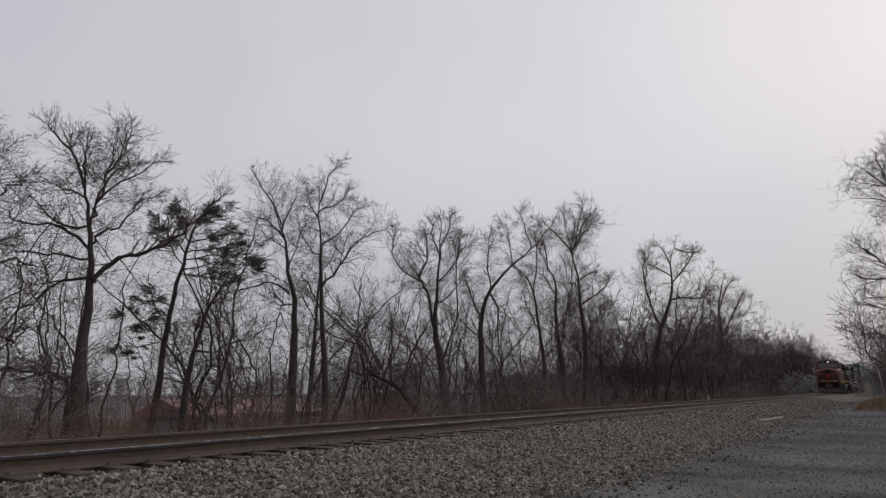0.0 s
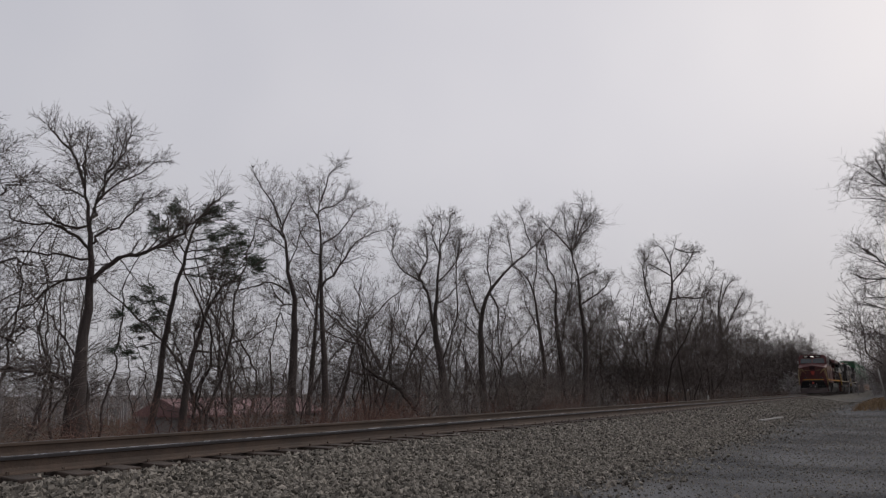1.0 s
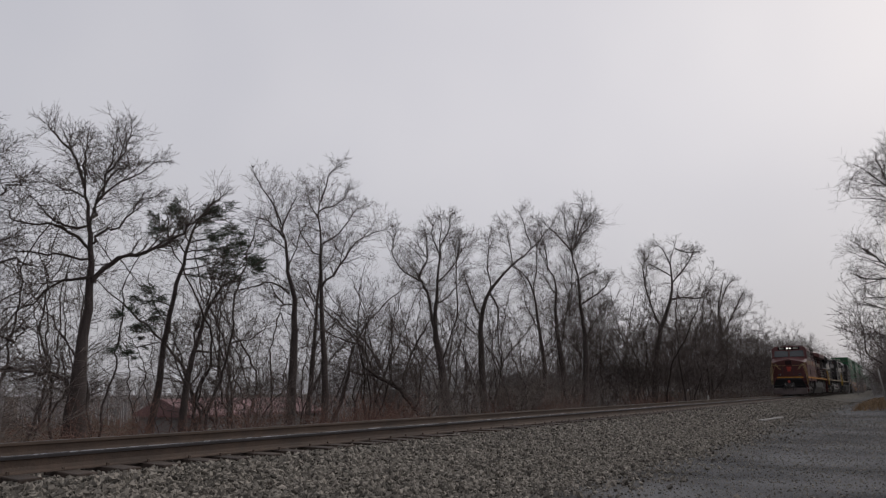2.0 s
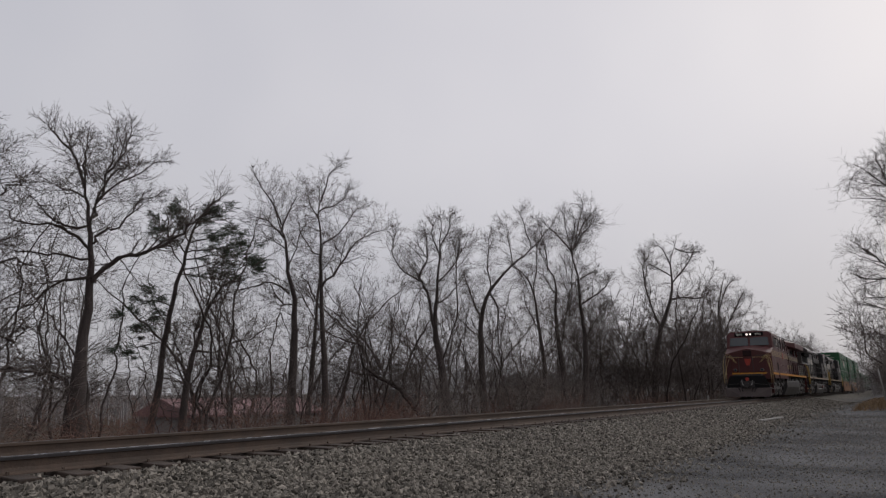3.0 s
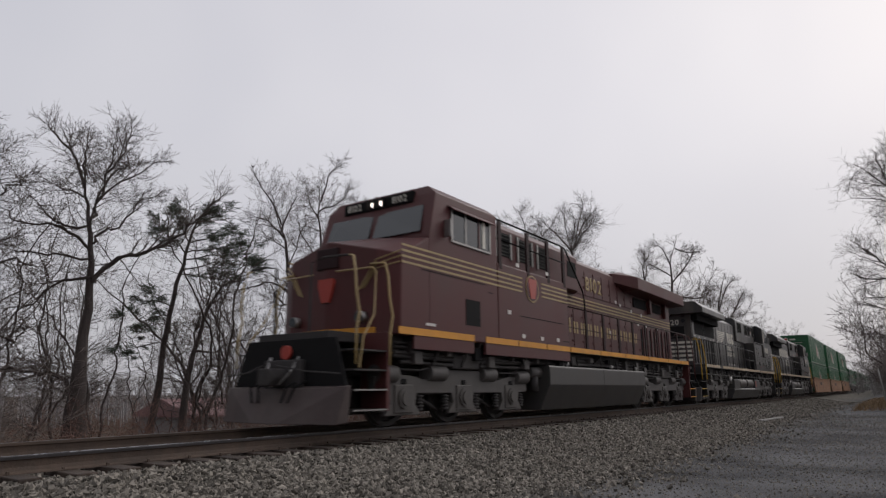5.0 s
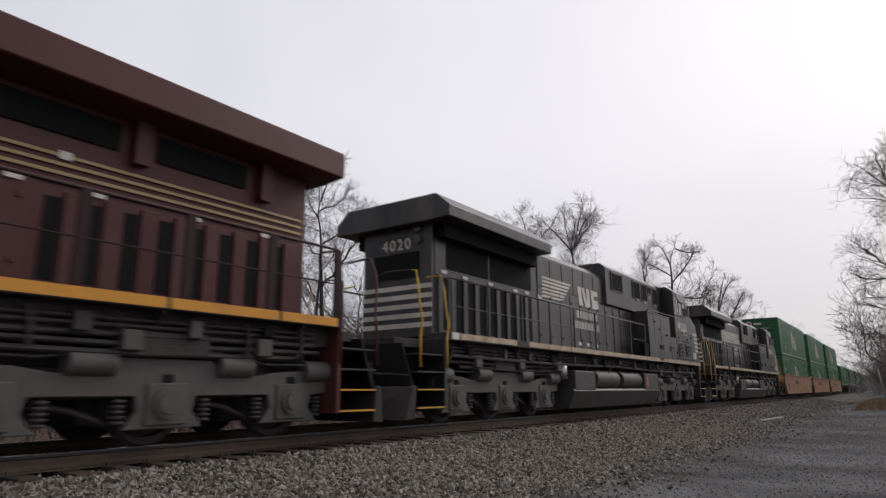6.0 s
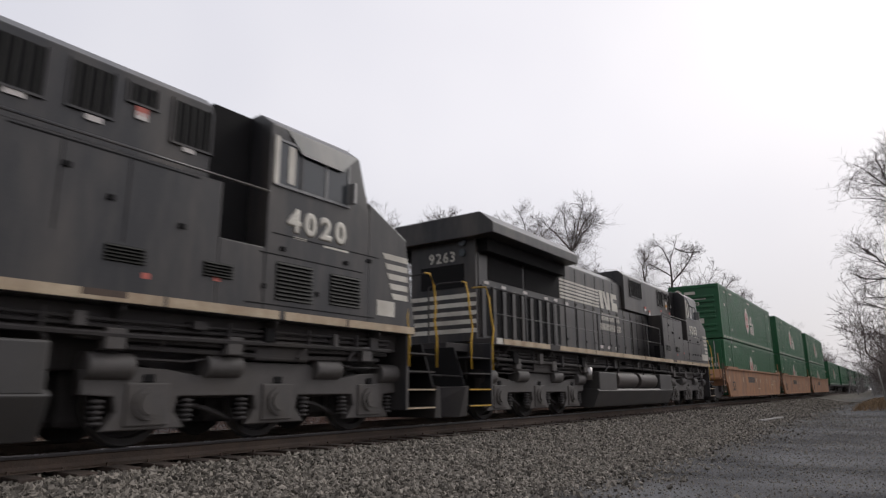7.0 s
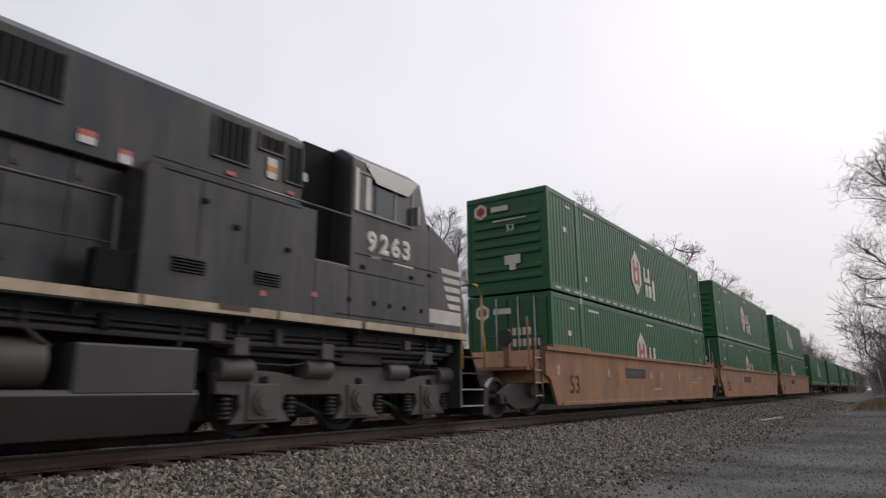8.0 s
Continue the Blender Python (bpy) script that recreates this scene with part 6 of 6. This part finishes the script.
    tank = [(-1.4, 0.66), (1.4, 0.66), (1.45, 0.6), (1.25, 0.14), (-1.25, 0.14), (-1.45, 0.6)]
    part("fuel_tank", mesh_of(prism, tank, "y", -3.75, 3.6, 0.015), M_TANK, ob, "black fuel tank")
    part("hood_end", mesh_of(box, -0.93, 0.93, 9.2, 9.3, 1.7, 4.3, 0.02), P, ob)
    part("end_door", mesh_of(box, -0.62, 0.62, 9.3, 9.315, 2.95, 3.5), M_DARK, ob)
    for i in range(5):
        z = 2.8 - 0.2 * i
        part("end_stripe", mesh_of(box, -0.93, 0.93, 9.3, 9.308, z - 0.1, z), M_WHITE, ob)
    lettering("end_digit", number, 0.34, pose(0, 9.312, 3.58, 90, 0, 180), M_WHITE, ob, 1.1)
    for z in (3.75, 4.0):
        part("end_headlight", mesh_of(tube, [(-0.6, 9.3, z), (-0.6, 9.36, z)], 0.09, 14), M_GLASS, ob)
    for yy in (-6.88, 6.88):
        loco_truck(ob, yy, -1)
    steps_at(ob, -1, M_SAFETY, M_CREAM, P, M_UNDER)
    steps_at(ob, 1, M_SAFETY, M_SAFETY, P, M_UNDER)
    return ob


maroon_locomotive(11.85, 0)
black_locomotive(33.85, "4020", True)
black_locomotive(55.85, "9263", False)


def car_truck(parent, y):
    tr = part("truck", mesh_of(box, -0.9, 0.9, -0.2, 0.2, 0.4, 0.65, 0.03), M_UNDER, parent)
    tr.matrix_basis = pose(0, y, 0)
    prof = [(-1.15, 0.55), (-1.1, 0.32), (-0.72, 0.32), (-0.45, 0.2), (0.45, 0.2), (0.72, 0.32), (1.1, 0.32), (1.15, 0.55), (0.6, 0.78), (-0.6, 0.78)]
    for s in (1, -1):
        shared("car_sideframe", lambda: mesh_of(prism, prof, "x", 0.92, 1.06, 0.015), M_UNDER, "sideframe", tr, pose(0, 0, 0, 0, 0, 0 if s > 0 else 180))
    for a in (-0.88, 0.88):
        w = shared("car_wheelset", lambda: wheel_mesh(0.457), [M_UNDER, M_STEEL], "wheelset", tr, pose(0, a, 0.457))
        AXLES.append((w, 0.457, a, 0.457, 1))


def well_side(bm):
    """A deep side sill with cut-away ends, a flared top chord and a bottom chord."""
    side = [(-8.75, 1.62), (8.75, 1.62), (8.75, 1.0), (8.5, 0.9), (8.16, 0.25), (-8.16, 0.25), (-8.5, 0.9), (-8.75, 1.0)]
    prism(bm, side, "x", 1.32, 1.4)
    box(bm, 1.3, 1.46, -8.75, 8.75, 1.6, 1.69, 0.01)
    box(bm, 1.2, 1.43, -7.85, 7.85, 0.24, 0.33, 0.01)


def well_body(ob):
    shared("wellfloor", lambda: mesh_of(box, -1.3, 1.3, -7.8, 7.8, 0.27, 0.33), M_ORANGE, "well_floor", ob)
    for s in (1, -1):
        turn = pose(0, 0, 0, 0, 0, 0 if s > 0 else 180)
        shared("wellside", lambda: mesh_of(well_side), M_ORANGE, "well_side", ob, turn)
        shared("wellend", lambda: mesh_of(prism, [(8.1, 1.62), (8.75, 1.62), (9.2, 1.15), (9.2, 0.8), (8.2, 0.8)], "x", -1.318, 1.318), M_ORANGE, "well_end", ob, turn)


def well_car(y, first, last):
    ob = mover("well_car", "faded orange steel well car carrying stacked containers", "well car", y, 0, "well cars of the train")
    well_body(ob)
    for s in (1, -1):
        for a, b in ((-8.4, -6.0), (7.4, 8.75)):
            plate("top_guide", ob, s, 1.3, a, b, 1.69, 1.77, M_ORANGE, 0.16)
        plate("number_panel", ob, s, 1.402, -3.05, -1.1, 0.98, 1.3, M_UNDER, 0.004)
        for i in range(9):
            plate("number_bar", ob, s, 1.406, -2.95 + 0.2 * i, -2.83 + 0.2 * i, 1.06, 1.22, M_RUST, 0.003)
        lettering("size_digit", "53", 0.66, side_text(-7.05, 0.55, 1.402, s < 0), M_UNDER, ob, 1.0)
        for a in (-8.1, -4.6, -0.6, 0.7, 3.0):
            plate("data_panel", ob, s, 1.402, a, a + 0.14, 1.0, 1.25, M_CREAM, 0.003)
        for k, (a, z, w, h) in enumerate(((4.7, 0.55, 0.03, 0.7), (5.0, 0.6, 0.03, 0.75), (5.35, 0.5, 0.03, 0.7), (5.8, 0.55, 0.03, 0.65), (6.3, 0.6, 0.03, 0.6), (4.8, 0.9, 0.9, 0.03), (5.9, 1.1, 0.8, 0.03), (-0.2, 0.62, 0.7, 0.05))):
            plate("chalk_mark", ob, s, 1.402, a, a + w, z, z + h, M_CREAM, 0.003)
        part("brake_rail", mesh_of(tube, [(s * 1.2, -9.3, 2.4), (s * 1.25, -9.3, 1.2), (s * 1.25, -9.0, 1.0)], 0.03, 6), M_ORANGE, ob)
        for yy in (-9.3, -8.9):
            part("ladder_rail", mesh_of(tube, [(s * 1.36, yy, 0.45), (s * 1.36, yy, 1.9)], 0.025, 6), M_RUST, ob)
        for z in (0.5, 0.8, 1.1, 1.4):
            part("ladder_rung", mesh_of(tube, [(s * 1.36, -9.3, z), (s * 1.36, -8.9, z)], 0.016, 6), M_CREAM, ob)
    part("end_platform", mesh_of(box, -1.25, 1.25, -9.45, -8.8, 1.1, 1.2, 0.01), M_ORANGE, ob)
    part("end_bulkhead", mesh_of(box, -1.2, 1.2, -9.15, -8.78, 0.5, 1.1, 0.02), M_UNDER, ob)
    part("brake_wheel", mesh_of(tube, [(0.7, -9.5, 1.9), (0.7, -9.54, 1.9)], 0.2, 18), M_UNDER, ob)
    part("brake_stand", mesh_of(box, 0.62, 0.78, -9.48, -9.36, 1.2, 2.1, 0.01), M_ORANGE, ob)
    part("draft_sill", mesh_of(box, -0.25, 0.25, -10.6 if first else -9.7, -8.8, 0.75, 1.12, 0.02), M_RUST, ob)
    part("draft_sill", mesh_of(box, -0.25, 0.25, 8.8, 10.4 if last else 9.7, 0.75, 1.12, 0.02), M_RUST, ob)
    car_truck(ob, -9.3)
    if last:
        car_truck(ob, 9.3)
    return ob


BOX_H, BOX_W, BOX_L = 2.86, 1.295, 8.075


def corrugated(bm):
    """One continuous ribbed side sheet of a 53-foot box."""
    n = 78
    pts = [(BOX_W - 0.06, -BOX_L + 0.1)]
    for i in range(n):
        y = -BOX_L + 0.2 + (2 * BOX_L - 0.4) * (i + 0.5) / n
        pts += [(BOX_W - 0.03, y - 0.09), (BOX_W - 0.012, y - 0.06), (BOX_W - 0.012, y + 0.06), (BOX_W - 0.03, y + 0.09)]
    pts.append((BOX_W - 0.06, BOX_L - 0.1))
    prism(bm, pts, "z", 0.18, BOX_H - 0.12)


def container_body(ob):
    """Core, ribbed sides, side and end rails and posts."""
    h, w, l = BOX_H, BOX_W, BOX_L
    shared("boxcore", lambda: mesh_of(box, -w + 0.05, w - 0.05, -l + 0.03, l - 0.03, 0.05, h - 0.012), M_GREEN, "shell", ob)
    for s in (1, -1):
        turn = pose(0, 0, 0, 0, 0, 0 if s > 0 else 180)
        shared("boxside", lambda: mesh_of(corrugated), M_GREEN, "side_panel", ob, turn)
        for k, (z0, z1) in enumerate(((0.0, 0.2), (h - 0.14, h))):
            shared(("boxrail", k), lambda: mesh_of(box, w - 0.09, w, -l, l, z0, z1, 0.006), M_GREEN, "side_rail", ob, turn)
        for k, y in enumerate((-l, -6.2, 6.04, l - 0.16)):
            shared(("boxpost", k), lambda: mesh_of(box, w - 0.1, w + 0.004, y, y + 0.16, 0.0, h, 0.006), M_GREEN, "side_post", ob, turn)
        for k, (z0, z1) in enumerate(((0.0, 0.18), (h - 0.16, h))):
            shared(("boxend", k), lambda: mesh_of(box, -w, w, l - 0.1, l + 0.002, z0, z1, 0.006), M_GREEN, "end_rail", ob, turn)


def container(y, z, doors, emblem):
    ob = mover("shipping_container", "green ribbed 53-foot shipping container with a white emblem", "container", y, 0, "green containers of the train")
    LIFT[ob.name] = z
    container_body(ob)
    e = -8.075
    if doors:
        for k, (a, b) in enumerate(((-1.15, -0.02), (0.02, 1.15))):
            d = shared(("cdoor", k), lambda: mesh_of(box, a, b, e - 0.03, e + 0.02, 0.16, 2.74, 0.01), M_GREEN, "door", ob)
            for xx in (a + 0.32, b - 0.32):
                shared(("bar", round(xx, 2)), lambda: mesh_of(tube, [(xx, e - 0.06, 0.12), (xx, e - 0.06, 2.78)], 0.02, 8), M_STEEL, "lock_bar", d)
            for zz in (0.9, 1.7):
                shared(("rib", k, zz), lambda: mesh_of(box, a + 0.05, b - 0.05, e - 0.045, e - 0.03, zz, zz + 0.07, 0.01), M_GREEN, "door_rib", d)
        for i, (z0, n) in enumerate(((1.75, 4), (1.45, 6))):
            for j in range(n):
                shared(("idbar", i, j), lambda: mesh_of(box, 0.15 + 0.15 * j, 0.25 + 0.15 * j, e - 0.05, e - 0.045, z0, z0 + 0.2), M_WHITE, "identity_bar", ob)
    else:
        for zz in (0.35, 0.62, 1.05, 1.32, 1.6, 1.88, 2.15):
            shared(("endrib", zz), lambda: mesh_of(box, -1.05, 1.05, e - 0.02, e + 0.04, zz, zz + 0.12, 0.02), M_GREEN, "end_rib", ob)
        lettering("size_digit", "53", 0.26, pose(0.15, e - 0.026, 1.74, 90, 0, 0), M_WHITE, ob, 1.1)
        shared("endplate", lambda: mesh_of(box, -0.05, 0.45, e - 0.026, e - 0.02, 0.78, 1.04), M_WHITE, "data_plate", ob)
        shared("endtag", lambda: mesh_of(box, 0.1, 0.3, e - 0.026, e - 0.02, 0.62, 0.78), M_WHITE, "data_plate", ob)
        shared("enddash", lambda: mesh_of(box, -0.4, 0.65, e - 0.03, e - 0.024, 2.05, 2.09), M_WHITE, "data_bar", ob)
    hexa = [(0.24 * math.cos(t), 0.24 * math.sin(t)) for t in [math.pi / 3 * i + math.pi / 6 for i in range(6)]]
    shared("endhex", lambda: mesh_of(prism, hexa, "y", e - 0.034, e - 0.03), M_WHITE, "emblem", ob, pose(-0.8, 0, 2.42))
    shared("endhexred", lambda: mesh_of(prism, [(a * 0.6, b * 0.6) for a, b in hexa], "y", e - 0.037, e - 0.034), M_RED, "emblem", ob, pose(-0.8, 0, 2.42))
    shared("endname", lambda: mesh_of(box, -0.45, 0.1, e - 0.034, e - 0.03, 2.35, 2.5), M_WHITE, "name_bar", ob)
    for s in (1, -1):
        turn = pose(0, 0, 0, 0, 0, 0 if s > 0 else 180)
        if emblem:
            tall = [(-0.5, -0.36), (0.0, -0.82), (0.5, -0.36), (0.5, 0.36), (0.0, 0.82), (-0.5, 0.36)]
            shared("sidehex", lambda: mesh_of(prism, tall, "x", 1.3, 1.304), M_WHITE, "emblem", ob, turn @ pose(0, -1.0 * s, 1.45))
            for k, (a, b, c, d) in enumerate(((-0.3, -0.14, -0.44, 0.44), (0.14, 0.3, -0.44, 0.44), (-0.14, 0.14, 0.06, 0.2), (-0.14, 0.14, -0.4, -0.26))):
                shared(("hexred", k), lambda: mesh_of(box, 1.304, 1.308, a, b, c, d), M_RED, "emblem", ob, turn @ pose(0, -1.0 * s, 1.45))
            for k, (a, b, c, d) in enumerate(((0.0, 0.2, -0.2, 0.34), (0.5, 0.7, -0.2, 0.34), (0.2, 0.5, -0.2, -0.04), (0.1, 0.4, -0.75, -0.3), (0.5, 0.8, -0.75, -0.3), (0.95, 1.2, -0.8, -0.05))):
                shared(("namebar", k), lambda: mesh_of(box, 1.3, 1.304, a, b, c, d), M_WHITE, "name_bar", ob, turn @ pose(0, -1.0 * s + 0.8, 1.45))
        for k, (a, zz, wd) in enumerate(((-6.9, 2.5, 0.3), (-5.6, 2.55, 0.8), (-0.3, 2.55, 0.7), (-7.1, 1.75, 0.2), (-5.7, 0.5, 0.16), (6.5, 2.3, 0.12), (7.0, 1.5, 0.12), (6.6, 0.6, 0.12))):
            shared(("tag", k), lambda: mesh_of(box, 1.3, 1.303, a, a + wd, zz, zz + (0.06 if wd > 0.25 else 0.14)), M_WHITE, "data_bar", ob, turn)
        for k in range(26):
            shared("reflector", lambda: mesh_of(box, 1.298, 1.301, -0.16, 0.16, 0.06, 0.12), M_WHITE, "reflector_strip", ob, turn @ pose(0, -7.6 + 0.61 * k, 0))
        for yy in (-6.12, 6.08):
            for zz in (0.0, 2.7):
                shared("casting", lambda: mesh_of(box, 1.2, 1.31, -0.09, 0.09, 0.0, 0.18, 0.012), M_STEEL, "corner_fitting", ob, turn @ pose(0, yy * s, zz))
    return ob


LIFT = {}
REAR = 2.7 * SPEED
for i in range(3):
    yc = 15.15 + 8.075 + REAR + 19.1 * i
    well_car(yc, i == 0, i == 2)
    container(yc, 0.32, True, True)
    container(yc, 3.25, False, True)


def flat_car(y):
    ob = mover("flat_car", "low dark steel flat car under one container", "flat car", y, 0, "flat cars of the train")
    shared("flat", lambda: mesh_of(box, -1.3, 1.3, -9.2, 9.2, 0.95, 1.14, 0.02), M_UNDER, "deck", ob)
    for s in (1, -1):
        shared("flatsill", lambda: mesh_of(prism, [(-6.5, 0.95), (6.5, 0.95), (4.5, 0.55), (-4.5, 0.55)], "x", 0.5, 0.6), M_UNDER, "side_sill", ob, pose(0, 0, 0, 0, 0, 0 if s > 0 else 180))
    for e in (-9.55, 9.2):
        part("draft_sill", mesh_of(box, -0.2, 0.2, e, e + 0.36, 0.72, 1.05, 0.02), M_UNDER, ob)
    car_truck(ob, -7.6)
    car_truck(ob, 7.6)


for i in range(7):
    yc = 74.0 + 8.6 + REAR + 19.2 * i
    flat_car(yc)
    container(yc, 1.145, True, i % 3 != 1)



def motions():
    for ob, y in MOVERS:
        walk(ob, [(0.0, pose(0, y + SPEED * 5.3, LIFT.get(ob.name, 0.0), 0, 0, ob["turn"])), (8.0, pose(0, y - SPEED * 2.7, LIFT.get(ob.name, 0.0), 0, 0, ob["turn"]))])
    for wheel, radius, y, z, sign in AXLES:
        rate = math.degrees(SPEED / radius) * sign
        walk(wheel, [(i / 30, pose(0, y, z, rate * i / 30, 0, 0)) for i in range(241)])


motions()
